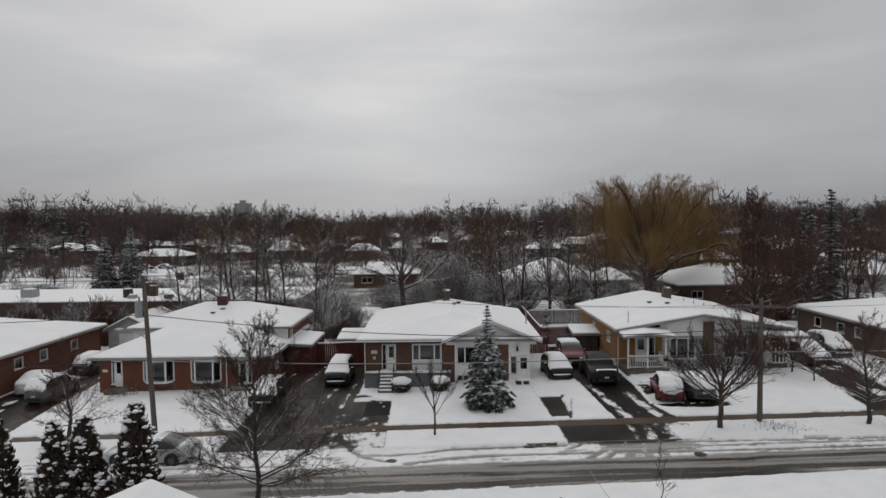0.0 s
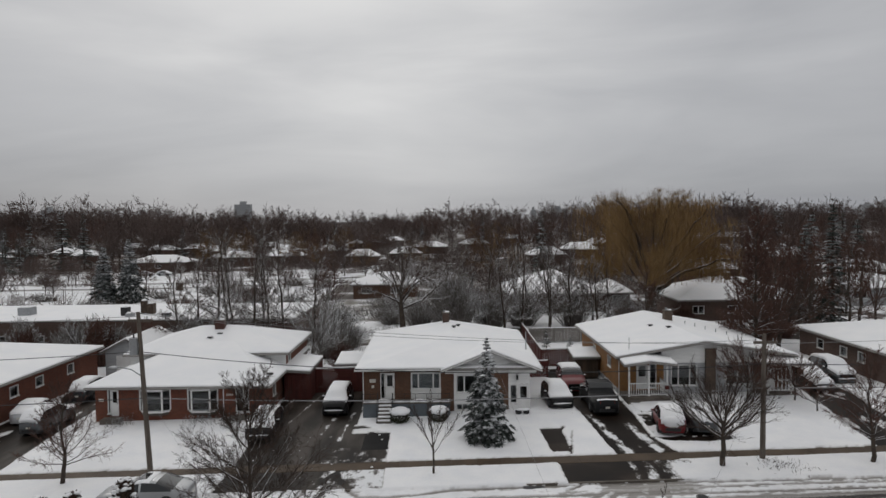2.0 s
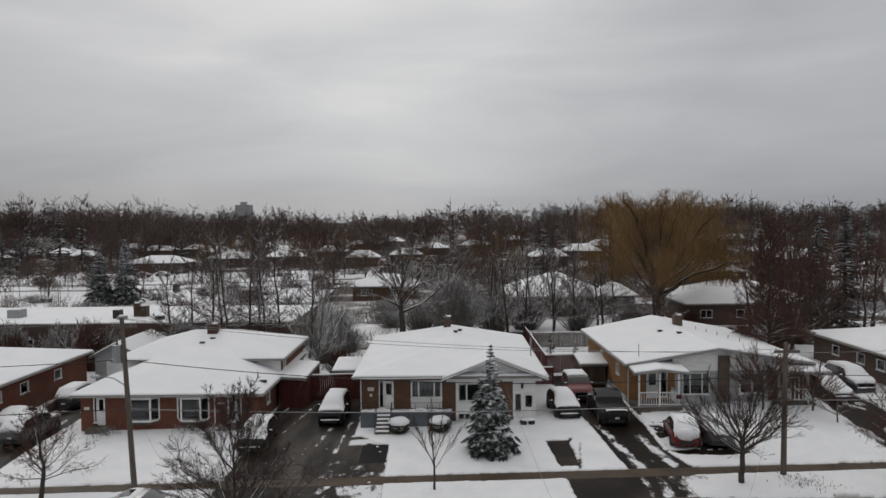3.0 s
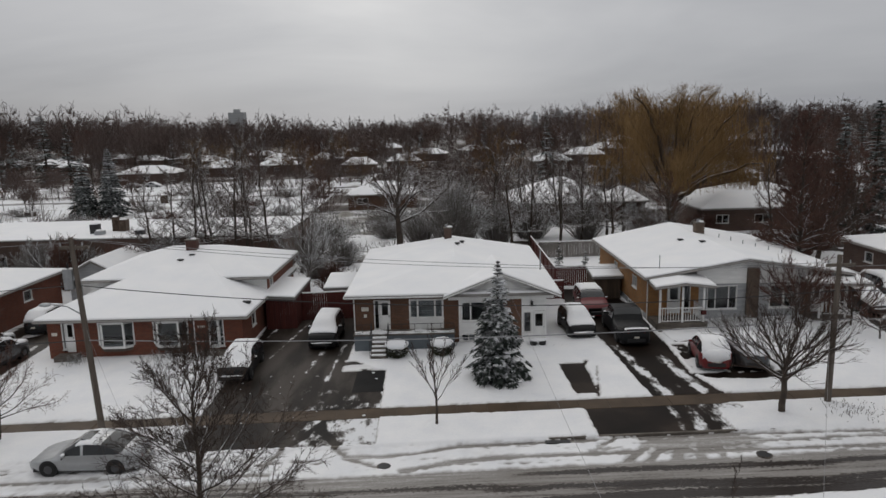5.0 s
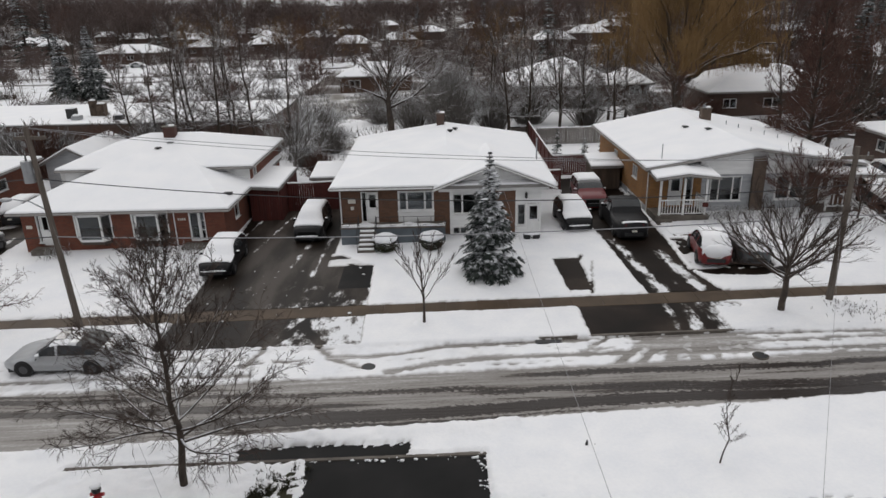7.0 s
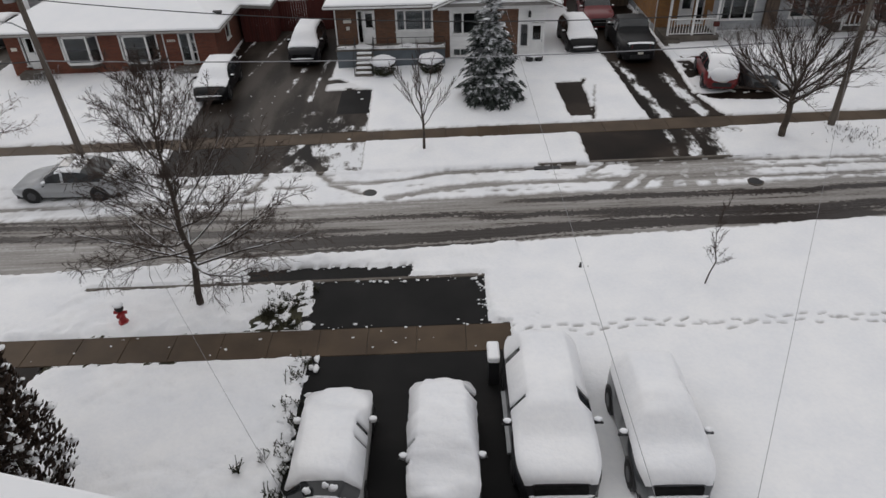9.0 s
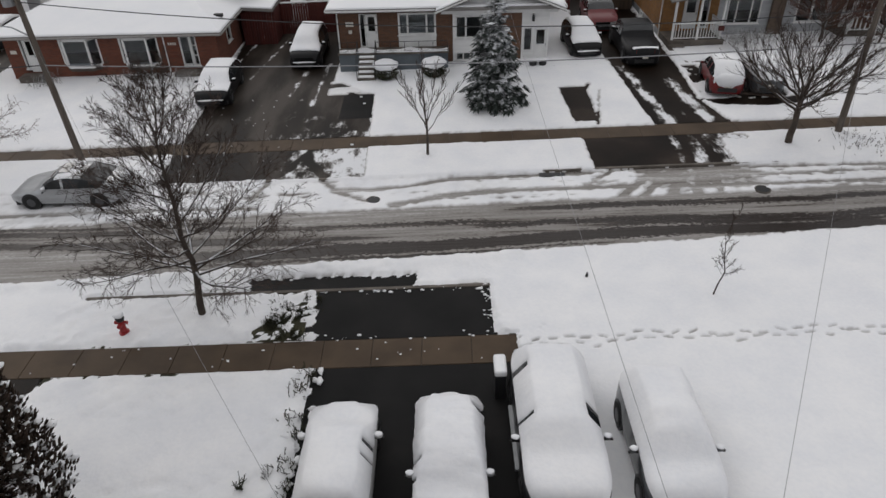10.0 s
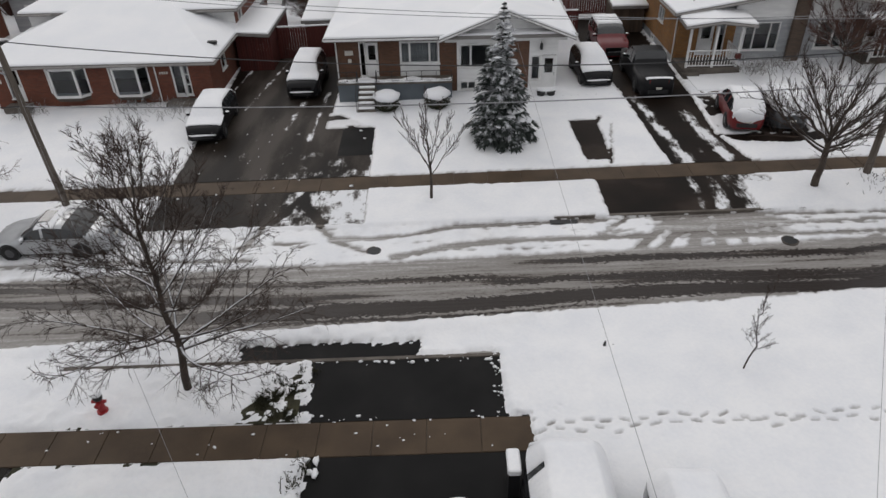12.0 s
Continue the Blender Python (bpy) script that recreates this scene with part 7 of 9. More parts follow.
spruce("blue_spruce", on(2.35, 44.3), "dense blue spruce with snow on its branches on the lawn", 3, 6.75, 1.72, 32, 1.9, snow=0.7)
for x, y, h, r, sd in ((-9.35, 20.0, 7.1, 0.85, 3), (-10.95, 20.2, 6.7, 0.85, 2), (-11.75, 20.0, 6.65, 0.75, 5), (-10.15, 19.7, 5.2, 0.55, 7), (-13.7, 20.2, 6.9, 1.0, 9)):
    cedar(on(x, y), sd, h, r, "tall bronzed cedar flecked with snow beside the drive")


# ---- poles, cables, hydrant and small things of the street
def utility_pole(where, lean, height, arm, box):
    p = thing("utility_pole", where, "weathered wooden utility pole beside the pavement", "utility pole", "utility poles")
    top = (lean, 0, height)
    part("pole", Geo().tube((0, 0, -0.3), top, 0.16, 0.11, 12), POLE_WOOD, p)
    at = lambda z: lean * z / height
    if box:
        z = height - 1.9
        t = part("transformer", Geo().tube((at(z) - 0.35, -0.05, z - 0.5), (at(z) - 0.35, -0.05, z + 0.45), 0.24, 0.24, 14), STEEL, p, "grey transformer can")
        part("bracket", Geo().box(at(z) - 0.2, -0.1, z - 0.1, at(z), 0.05, z + 0.1), STEEL, t)
        part("insulator", Geo().tube((at(z) - 0.35, -0.05, z + 0.45), (at(z) - 0.35, -0.05, z + 0.7), 0.05, 0.03, 8), BLACK, t)
    if arm:
        z = arm
        a = part("lamp_arm", Geo().tube((at(z), 0, z), (at(z) - 0.55, -0.25, z + 0.5), 0.035, 0.03, 6).tube((at(z) - 0.55, -0.25, z + 0.5), (at(z) - 1.1, -0.5, z + 0.68), 0.03, 0.03, 6), STEEL, p)
        part("lamp_head", Geo().lump((at(z) - 1.35, -0.62, z + 0.7), (0.3, 0.2, 0.09), 2, 0.05), STEEL, a, "cobra-head street lamp")
    part("crossarm", Geo().box(at(height - 0.5) - 0.6, -0.05, height - 0.55, at(height - 0.5) + 0.75, 0.05, height - 0.41), POLE_WOOD, p)
    for k in (-0.5, 0.5):
        part("insulator", Geo().tube((lean + k, 0, height - 0.43), (lean + k, 0, height - 0.25), 0.035, 0.03, 8), STEEL, p)
    return p


utility_pole(on(-17.1, 39.55), -0.45, 9.6, 5.9, True)
utility_pole(on(17.72, 39.55), 0.05, 7.2, 0, False)


def cable(p, q, sag, r, material, label):
    p, q = Vector(p), Vector(q)
    n = 28
    pts = []
    for k in range(n + 1):
        t = k / n
        v = p.lerp(q, t)
        v.z -= sag * 4 * t * (1 - t)
        pts.append(v)
    g = Geo()
    side = Vector((q.y - p.y, p.x - q.x, 0)).normalized()
    for v in pts:
        g.v += [tuple(v + side * r), tuple(v + Vector((0, 0, r))), tuple(v - side * r), tuple(v - Vector((0, 0, r)))]
    g.f = [(4 * k + j, 4 * k + (j + 1) % 4, 4 * k + 4 + (j + 1) % 4, 4 * k + 4 + j) for k in range(n) for j in range(4)]
    return single("cable", g, material, label, "cable", group="overhead cables")


for p, q, sag, r, m in (((-17.5, 39.5, 7.0), (17.8, 39.5, 5.9), 0.85, 0.022, WIRE), ((-17.3, 39.5, 4.35), (17.7, 39.5, 4.5), 0.4, 0.026, PALE_WIRE), ((-17.6, 39.6, 9.2), (17.9, 39.6, 7.0), 0.5, 0.012, PALE_WIRE),
                        ((-18.0, 39.7, 9.2), (17.4, 39.7, 7.2), 0.75, 0.012, PALE_WIRE), ((-17.5, 39.5, 7.0), (-62, 39.5, 7.5), 0.8, 0.02, WIRE), ((-17.3, 39.5, 4.35), (-62, 39.5, 4.2), 0.5, 0.024, WIRE),
                        ((17.8, 39.5, 5.9), (62, 39.5, 7.5), 0.8, 0.02, WIRE), ((17.7, 39.5, 4.5), (62, 39.5, 6), 0.5, 0.024, PALE_WIRE), ((-17.5, 39.6, 9.0), (-62, 39.6, 9), 0.5, 0.012, PALE_WIRE), ((17.9, 39.6, 7.0), (62, 39.6, 9), 0.4, 0.012, PALE_WIRE)):
    cable(p, q, sag, r, m, "thin overhead cable slung between poles")
DROPS = (((17.5, 39.5, 4.95), (0.5, 9.4, 5.2), 0.15), ((-17.3, 39.5, 4.9), (2.7, 9.4, 4.4), 1.3), ((3.0, 49.45, 4.95), (2.2, 9.4, 7.9), 0.25))
for p, q, sag in DROPS:
    cable(p, q, sag, 0.0045, PALE_WIRE, "service cable running down to the near house")

h = thing("fire_hydrant", on(-10.45, 27.25, 0.08), "red fire hydrant with a snow cap in the verge", "fire hydrant")
part("barrel", Geo().tube((0, 0, -0.1), (0, 0, 0.55), 0.11, 0.1, 14).tube((0, 0, 0.0), (0, 0, 0.06), 0.16, 0.16, 14), HYDRANT_RED, h)
part("bonnet", Geo().lump((0, 0, 0.58), (0.14, 0.14, 0.13), 1, 0.02, 8, 14), BLACK, h, "dark bonnet", True)
part("outlet", Geo().tube((-0.2, 0, 0.42), (0.2, 0, 0.42), 0.055, 0.055, 10), HYDRANT_RED, h)
part("outlet", Geo().tube((0, -0.2, 0.38), (0, 0, 0.38), 0.07, 0.07, 10), HYDRANT_RED, h)
part("snow_cap", Geo().lump((0, 0, 0.72), (0.17, 0.17, 0.07), 4, 0.2), SNOW, h, smooth=True)

for x, y in ((-3.17, 35.2), (12.55, 34.85)):
    c = thing("manhole_cover", on(x, y, 0.03), "dark round manhole cover bare of snow", "manhole cover", "manhole covers")
    part("plate", Geo().tube((0, 0, -0.08), (0, 0, 0.02), 0.27, 0.27, 24), BLACK, c)
    part("ring", Geo().tube((0, 0, -0.08), (0, 0, 0.012), 0.32, 0.32, 24), KERB, c)
d = thing("storm_drain", on(4.35, 36.9, 0.03), "dark storm drain inlet at the kerb", "drain")
part("grate", Geo().box(-0.55, -0.3, -0.1, 0.55, 0.0, 0.02), BLACK, d)
for k in range(6):
    part("bar", Geo().box(-0.48 + 0.17 * k, -0.28, 0.021, -0.4 + 0.17 * k, -0.02, 0.03), BLACK, d)
p = thing("marker_post", on(4.5, 29.35), "small dark marker stub sticking out of the snow", "post")
part("stub", Geo().tube((0, 0, 0), (0.02, 0, 0.3), 0.07, 0.03, 7), BLACK, p)
part("stub", Geo().tube((0.15, 0.02, 0), (0.3, 0.02, 0.14), 0.03, 0.02, 6), BLACK, p)


def round_bush(x, y, r, seed):
    b = thing("clipped_bush", on(x, y), "round clipped bush capped with snow beside the porch", "bush", "clipped bushes")
    rng = random.Random(seed)
    rows = []
    for k in range(420):
        d = Vector((rng.gauss(0, 1), rng.gauss(0, 1), rng.gauss(0, 1))).normalized()
        rows.append((Vector((d.x * r, d.y * r, 0.5 + d.z * 0.45)) * rng.uniform(0.8, 1.0), d, 0.1, 0.06, 0.04))
    tagged(part("foliage", sprays(rows), SHRUB, b), kind="stuff")
    part("snow_cap", Geo().lump((0, 0, 0.82), (r * 1.08, r * 1.02, 0.3), seed, 0.15, 7, 14), SNOW, b, smooth=True)


round_bush(-3.45, 48.15, 0.68, 1)
round_bush(-0.75, 48.2, 0.66, 2)


def scrub(name, where, label, seed, count, spread, height, material, group="", stem=0.012):
    """A low tangle of thin stems."""
    rng = random.Random(seed)
    rows = []
    for k in range(count):
        a = Vector((rng.gauss(0, spread * 0.5), rng.gauss(0, spread * 0.5), 0))
        d = Vector((rng.gauss(0, 0.45), rng.gauss(0, 0.45), 1)).normalized()
        p = a
        ln = height * rng.uniform(0.4, 1.0) / 3
        for i in range(3):
            d = (d + Vector((rng.gauss(0, 0.2), rng.gauss(0, 0.2), 0))).normalized()
            q = p + d * ln
            rows.append((p, q, stem * (1 - 0.25 * i), stem * (0.75 - 0.2 * i)))
            if i:
                e = (d + Vector((rng.gauss(0, 0.7), rng.gauss(0, 0.7), 0.2))).normalized()
                rows.append((p, p + e * ln, stem * 0.6, stem * 0.4))
            p = q
    b = thing(name, where, label, "shrub", group)
    tagged(part("brush", tube_mesh(rows, 3), material, b), kind="stuff")
    return b


scrub("garden_shrub", on(-17.5, 49.9, 0.05), "frosted low shrubs along the brick wall", 3, 160, 1.9, 0.7, FROST_TWIG)
scrub("garden_shrub", on(-15.3, 49.2, 0.05), "frosted low shrubs by the door", 4, 110, 1.2, 0.6, FROST_TWIG)
scrub("garden_shrub", on(-23.6, 49.6, 0.05), "frosted shrub by the side door", 5, 90, 0.9, 0.7, FROST_TWIG)
scrub("garden_shrub", on(16.9, 50.6, 0.4), "frosted shrub beside the porch", 6, 150, 0.9, 0.8, FROST_TWIG)
scrub("garden_shrub", on(18.6, 51.6, 0.2), "frosted shrubs under the front window", 7, 120, 1.2, 0.7, FROST_TWIG)
scrub("garden_shrub", on(-5.35, 21.3, 0.05), "small leafy shoot in the snow", 8, 13, 0.1, 0.45, SHRUB, stem=0.022)
scrub("garden_shrub", on(-4.75, 21.6, 0.05), "small frosted shoot in the snow", 9, 14, 0.12, 0.4, FROST_TWIG)
rng = random.Random(12)
for k in range(40):
    scrub("grass_tuft", on(rng.uniform(-6.0, -4.5), rng.uniform(26.75, 28.8), -0.02), "wet grass tuft poking through the snow", 100 + k, 26, 0.16, 0.2, GRASS, "grass tufts", 0.014)
bare_tree("shrub", on(21.9, 50.9), "tall dark twiggy shrub before the chimney breast", 0, crown(R(61), 0.4, 5.0, 2.6, 0.07, 22, 9, 6, 3, -0.1, 0.0, 0.45, (5, 3, 1)), "shrubs", None, RED_TWIG, 0.012, True)
bare_tree("shrub", on(25.0, 50.2), "dark twiggy shrub before the second porch", 0, crown(R(63), 0.3, 4.0, 2.2, 0.06, 18, 8, 6, 2, -0.1, 0.0, 0.45, (5, 3, 1)), "shrubs", None, RED_TWIG, 0.012, True)
bare_tree("shrub", on(25.2, 47.6), "dark twiggy shrub on the snowy lawn", 0, crown(R(62), 0.3, 2.6, 1.7, 0.05, 14, 7, 5, 1, -0.2, 0.0, 0.45, (4, 3, 1)), "shrubs", None, RED_TWIG, 0.009, True)
scrub("verge_twigs", on(18.3, 38.4, 0.05), "brown twigs lying on the snowy verge", 10, 130, 1.4, 0.25, TWIG)
g = Geo()
rng = random.Random(40)
for k in range(60):
    x, y = rng.uniform(-4.5, -3.9), rng.uniform(16, 25.4)
    g.lump((x, y, gh(x, y) + 0.05), (rng.uniform(0.05, 0.2), rng.uniform(0.05, 0.2), rng.uniform(0.04, 0.1)), k, 0.6, 4, 6)
for k in range(150):
    x, y = rng.choice([(rng.uniform(-7, -1.5), rng.uniform(29.9, 30.6)), (rng.uniform(-4.4, 1.0), rng.choice((26.72, 29.0)) + rng.gauss(0, 0.1)), (rng.uniform(0.95, 1.3), rng.uniform(26.7, 29.2)), (rng.uniform(-13, -4), rng.uniform(37.3, 46))])
    s = 0.015 + 0.05 * rng.random() ** 3
    g.lump((x, y, gh(x, y) + dip(y) + 0.01), (s * 1.4, s, s * 0.7), k, 0.6, 4, 6)
for k in range(22):
    x, y = rng.uniform(-14, 1.6), rng.uniform(25.5, 26.55)
    r_ = 0.015 + 0.025 * rng.random() ** 2
    g.lump((x, y, gz(x) + 0.012), (r_ * 1.4, r_, r_ * 0.45), k, 0.6, 4, 6)
for k in range(11):
    yy = 17.2 + 0.8 * k + rng.uniform(-0.2, 0.2)
    scrub("garden_shrub", on(-4.25 + rng.uniform(-0.2, 0.08), yy, 0.02), "dark leafy plant half buried along the drive", 130 + k, 26, 0.26, 0.38, SHRUB if k % 3 else GRASS, "plants along the drive", 0.02)
single("snow_crumbs", g, SNOW, "loose clods of snow along the cleared edges", "snow", "stuff", smooth=True)
b = thing("waste_bin", on(1.2, 24.3), "narrow dark bin capped with a block of snow beside the vehicle", "bin")
part("body", Geo().prism([(-0.14, -0.3), (0.14, -0.3), (0.14, 0.3), (-0.14, 0.3)], "z", 0.0, 0.85), BLACK, b)
cap = part("snow_cap", Geo().box(-0.17, -0.36, 0.852, 0.17, 0.36, 1.08), SNOW, b)
soft_edge = cap.modifiers.new("edge", "BEVEL")
soft_edge.width, soft_edge.segments = 0.07, 3
b = thing("yellow_bag", on(-13.0, 50.1), "yellow plastic sheet standing by the wall", "bag")
part("sheet", Geo().lump((0, 0, 0.3), (0.16, 0.1, 0.34), 8, 0.6), YELLOW, b)
b = thing("door_bench", on(5.2, 49.2), "snow-dusted planters beside the entry", "planter")
part("tub", Geo().tube((-0.3, 0, 0), (-0.3, 0, 0.32), 0.2, 0.24, 10), BLACK, b)
part("tub", Geo().tube((0.25, 0, 0), (0.25, 0, 0.32), 0.2, 0.24, 10), BLACK, b)
part("snow_cap", Geo().lump((0, 0, 0.36), (0.55, 0.25, 0.09), 6), SNOW, b, smooth=True)


# ---- neighbours, back gardens and the distance
LL_WIN = [(1.5, 3.2, 0.9, 2.2), (6, 8, 0.9, 2.2)]
plain_house("long red brick bungalow under an even roof of snow", -46.5, -33.1, 48.6, 65.2, -0.75, 3.25, 1.7, RED_BRICK, LL_WIN, side=1, chim=(-40.5, 60))
plain_house("brown brick bungalow with a broad snowy roof", 33.9, 47, 53.5, 66.5, 0.75, 2.7, 1.6, DARK_BRICK, [(2, 4, 0.9, 2.2), (7, 9, 0.9, 2.2)], side=-1)


def near_house():
    h = thing("bungalow", (-7.6, 16, -0.15), "brick bungalow with a snowy front gable beside the drive", "house")
    x0, x1, y0, y1 = -12.0, -3.2 - 0.9, 1.5, 16.3
    wins = [(-11, -9, 1, 2.3), (-7, -5, 1, 2.3)]
    wpart("wall", wall("y", y1, 0.25, x0, x1, -0.4, 4.0, wins), BROWN_BRICK, h)
    wpart("wall", wall("y", y0, 0.25, x0, x1, -0.4, 4.0), BROWN_BRICK, h)
    wpart("wall", wall("x", x0, 0.25, y0 + 0.252, y1 - 0.002, -0.4, 4.0), BROWN_BRICK, h)
    wpart("wall", wall("x", x1, -0.25, y0 + 0.252, y1 - 0.002, -0.4, 4.0), BROWN_BRICK, h)
    wpart("gable", Geo().prism([(x0, 4.002), (x1, 4.002), (-7.6, 5.6)], "y", y1, y1 + 0.2), SIDING, h)
    wpart("ceiling", Geo().box(x0, y0 + 0.26, 3.9, x1, y1 - 0.01, 3.96), WHITE, h)
    for q in wins:
        window(h, "y", y1 + 0.15, *q, (0.5,))
    s = 0.42
    roof(h, [(-12.6, 17.0, 5.87 - s * 5), (-7.6, 17.0, 5.87), (-3.2, 17.0, 5.87 - s * 4.4), (-3.2, 1.0, 5.87 - s * 4.4), (-7.6, 1.0, 5.87), (-12.6, 1.0, 5.87 - s * 5)], [(1, 0, 5, 4), (2, 1, 4, 3)])


near_house()
plain_house("two-storey brick house behind the parked cars", -3.0, 7.2, -8, 9.3, -0.1, 6.0, 2.1, BROWN_BRICK, ())
plain_house("brown brick house with a snowy hipped roof behind the gardens", 30.0, 46.5, 88.6, 102, 0.75, 2.7, 2.3, DARK_BRICK, [(1.5, 3, 1, 2), (6, 8, 1, 2), (11, 12.5, 1, 2)], chim=(38.3, 94.5), ridge_axis="x")
plain_house("low brown house under a broad roof of snow among bare trees", 9.5, 23.5, 102, 117, 0.3, 2.7, 3.0, DARK_BRICK, [(1.5, 3.5, 1, 2.1), (7, 9, 1, 2.1)], ridge_axis="x")
plain_house("low brown wing of a house under snow", 24.2, 27.6, 104, 113, 0.4, 2.4, 1.5, DARK_BRICK, [(0.8, 2.2, 1, 2.1)], ridge_axis="y")
plain_house("rust-brown house behind the field", -17.2, -5.4, 129, 138, -0.5, 2.6, 2.0, RUST_BRICK, [(1.5, 3.5, 1, 2.1), (7, 9, 1, 2.1)], ridge_axis="x")
plain_house("grey house behind the eastern gardens", 55, 67, 97, 107, 1.2, 2.6, 1.8, GREY_SIDING, [(2, 4, 1.2, 2.3), (7, 9, 1.2, 2.3)], side=-1, ridge_axis="x")
plain_house("brown house under snow behind the willow", 47, 58, 136, 146, 1.0, 2.7, 2.2, DARK_BRICK, [(2, 4, 1.2, 2.3), (7, 9, 1.2, 2.3)], ridge_axis="x")
far = plain_house("low dark bungalow with a snowy roof in the distance", -100, -82.5, 219, 230, -1.4, 2.8, 2.2, DARK_BRICK, [(1.5, 3.5, 1, 2.1), (8, 10, 1, 2.1)], ridge_axis="x", group="distant bungalows")
rng = random.Random(77)
SPOTS = [(-75, 244, 0.95), (-58, 247, 0.75), (-133, 320, 0.8), (-142, 272, 0.6), (-192, 312, 0.7), (-157, 350, 0.7), (-118, 330, 0.7), (-46, 280, 0.7), (-42, 362, 0.9), (-29, 392, 0.7), (-27, 226, 0.6), (-13, 236, 0.62), (-7, 286, 0.8), (14, 300, 0.7), (44, 225, 0.7), (72, 118, 0.7), (95, 200, 0.7), (118, 318, 0.7), (135, 322, 0.7), (60, 262, 0.7), (-90, 350, 0.8), (84, 164, 0.7), (35, 360, 0.7), (90, 360, 0.7), (-175, 262, 0.7), (150, 340, 0.7), (-100, 300, 0.7), (-165, 300, 0.7), (-70, 300, 0.7), (30, 200, 0.6)]
for x, y, k in SPOTS:
    copy_thing(far, pose(x, y, gz(x), 0, 0, rng.uniform(-12, 12)) @ Matrix.Diagonal((k, k, 1, 1)))


def garage():
    g = thing("garage", (-30.5, 66, -0.65), "grey detached garage with a white panel door under snow", "garage")
    z = -0.65
    wpart("wall", wall("y", 66, 0.15, -32.6, -28.4, z - 0.2, 2.1, [(-31.6, -29.2, z, 1.65)]), GREY_SIDING, g)
    wpart("wall", wall("x", -32.6, 0.15, 66.152, 73, z - 0.2, 2.1), GREY_SIDING, g)
    wpart("wall", wall("x", -28.4, -0.15, 66.152, 73, z - 0.2, 2.1), GREY_SIDING, g)
    wpart("wall", wall("y", 73.002, 0.15, -32.6, -28.4, z - 0.2, 2.1), GREY_SIDING, g)
    wpart("gable", Geo().prism([(-32.6, 2.102), (-28.4, 2.102), (-30.5, 3.2)], "y", 66.0, 66.15), GREY_SIDING, g)
    d = wpart("garage_door", Geo().box(-31.6, 66.06, z, -29.2, 66.1, 1.65), WHITE, g, "white panelled door")
    for k in range(5):
        wpart("panel", Geo().box(-31.55, 66.03, z + 0.04 + 0.46 * k, -29.25, 66.058, z + 0.44 + 0.46 * k), WHITE, d)
    roof(g, [(-33.0, 65.6, 1.98), (-30.5, 65.6, 3.3), (-28.0, 65.6, 1.98), (-28.0, 73.4, 1.98), (-30.5, 73.4, 3.3), (-33.0, 73.4, 1.98)], [(0, 1, 4, 5), (1, 2, 3, 4)])


garage()


def shed(x0, x1, y0, y1, z, height, label, material):
    s = thing("shed", ((x0 + x1) / 2, y0, z), label, "shed", "garden sheds")
    wpart("wall", wall("y", y0, 0.08, x0, x1, z - 0.1, z + height, [(x0 + 0.4, x0 + 1.3, z, z + 1.75)]), material, s)
    wpart("wall", wall("y", y1 + 0.002, 0.08, x0, x1, z - 0.1, z + height), material, s)
    for x, t in ((x0, 0.08), (x1, -0.08)):
        wpart("wall", wall("x", x, t, y0 + 0.082, y1, z - 0.1, z + height), material, s)
    wpart("door", Geo().box(x0 + 0.4, y0 + 0.02, z, x0 + 1.3, y0 + 0.06, z + 1.75), material, s)
    roof(s, [(x0 - 0.2, y0 - 0.25, z + height + 0.12), (x1 + 0.2, y0 - 0.25, z + height + 0.12), (x1 + 0.2, y1 + 0.2, z + height + 0.45), (x0 - 0.2, y1 + 0.2, z + height + 0.45)], [(0, 1, 2, 3)])


shed(-9.3, -6.9, 58.2, 61.4, 0.0, 2.1, "red-brown garden shed with a snowy lean-to roof", FENCE_RED)
shed(10.9, 12.9, 59.6, 62.0, 0.4, 1.75, "dark garden shed with a snow-covered roof", WOOD_DARK)
for x, y, hh in ((10.2, 71.5, 2.6), (12.4, 70.2, 1.8), (14.6, 72.5, 2.4)):
    spruce("garden_conifer", on(x, y), "small dark conifer in the snowy back garden", int(x * 10), hh, 0.55, 10, 1.0, DARK_NEEDLE, 0.5, "garden conifers")


def fence(p, q, height, material, label):
    """Posts, rails and boards along a line."""
    p, q = Vector(p), Vector(q)
    f = thing("fence", tuple(p), label, "fence", "garden fences")
    d = q - p
    n = max(1, int(d.length / 2.4))
    u = d.normalized()
    s = Vector((u.y, -u.x, 0)) * 0.02
    for k in range(n + 1):
        a = p + d * k / n
        wpart("post", Geo().box(a.x - 0.05, a.y - 0.05, a.z - 0.2, a.x + 0.05, a.y + 0.05, a.z + height + 0.08), material, f)
    for z in (0.3, height - 0.25):
        wpart("rail", Geo().tube(p + Vector((0, 0, z)), q + Vector((0, 0, z)), 0.04, 0.04, 4), material, f)
    boards = Geo()
    m = int(d.length / 0.16)
    for k in range(m):
        a, b = p + d * (k + 0.05) / m, p + d * (k + 0.95) / m
        h = height + 0.02 * math.sin(k * 2.3)
        boards.prism([tuple((a + s)[:2]), tuple((b + s)[:2]), tuple((b + s * 2)[:2]), tuple((a + s * 2)[:2])], "z", a.z + 0.05, a.z + h)
    tagged(wpart("boarding", boards, material, f), kind="stuff")
    cap = tube_mesh([(p + d * k / (n * 3) + Vector((0, 0, height + 0.06)), p + d * (k + 1) / (n * 3) + Vector((0, 0, height + 0.06)), 0.06, 0.06) for k in range(n * 3)], 6)
    tagged(wpart("snow_cap", cap, SNOW_SMOOTH, f), kind="stuff")


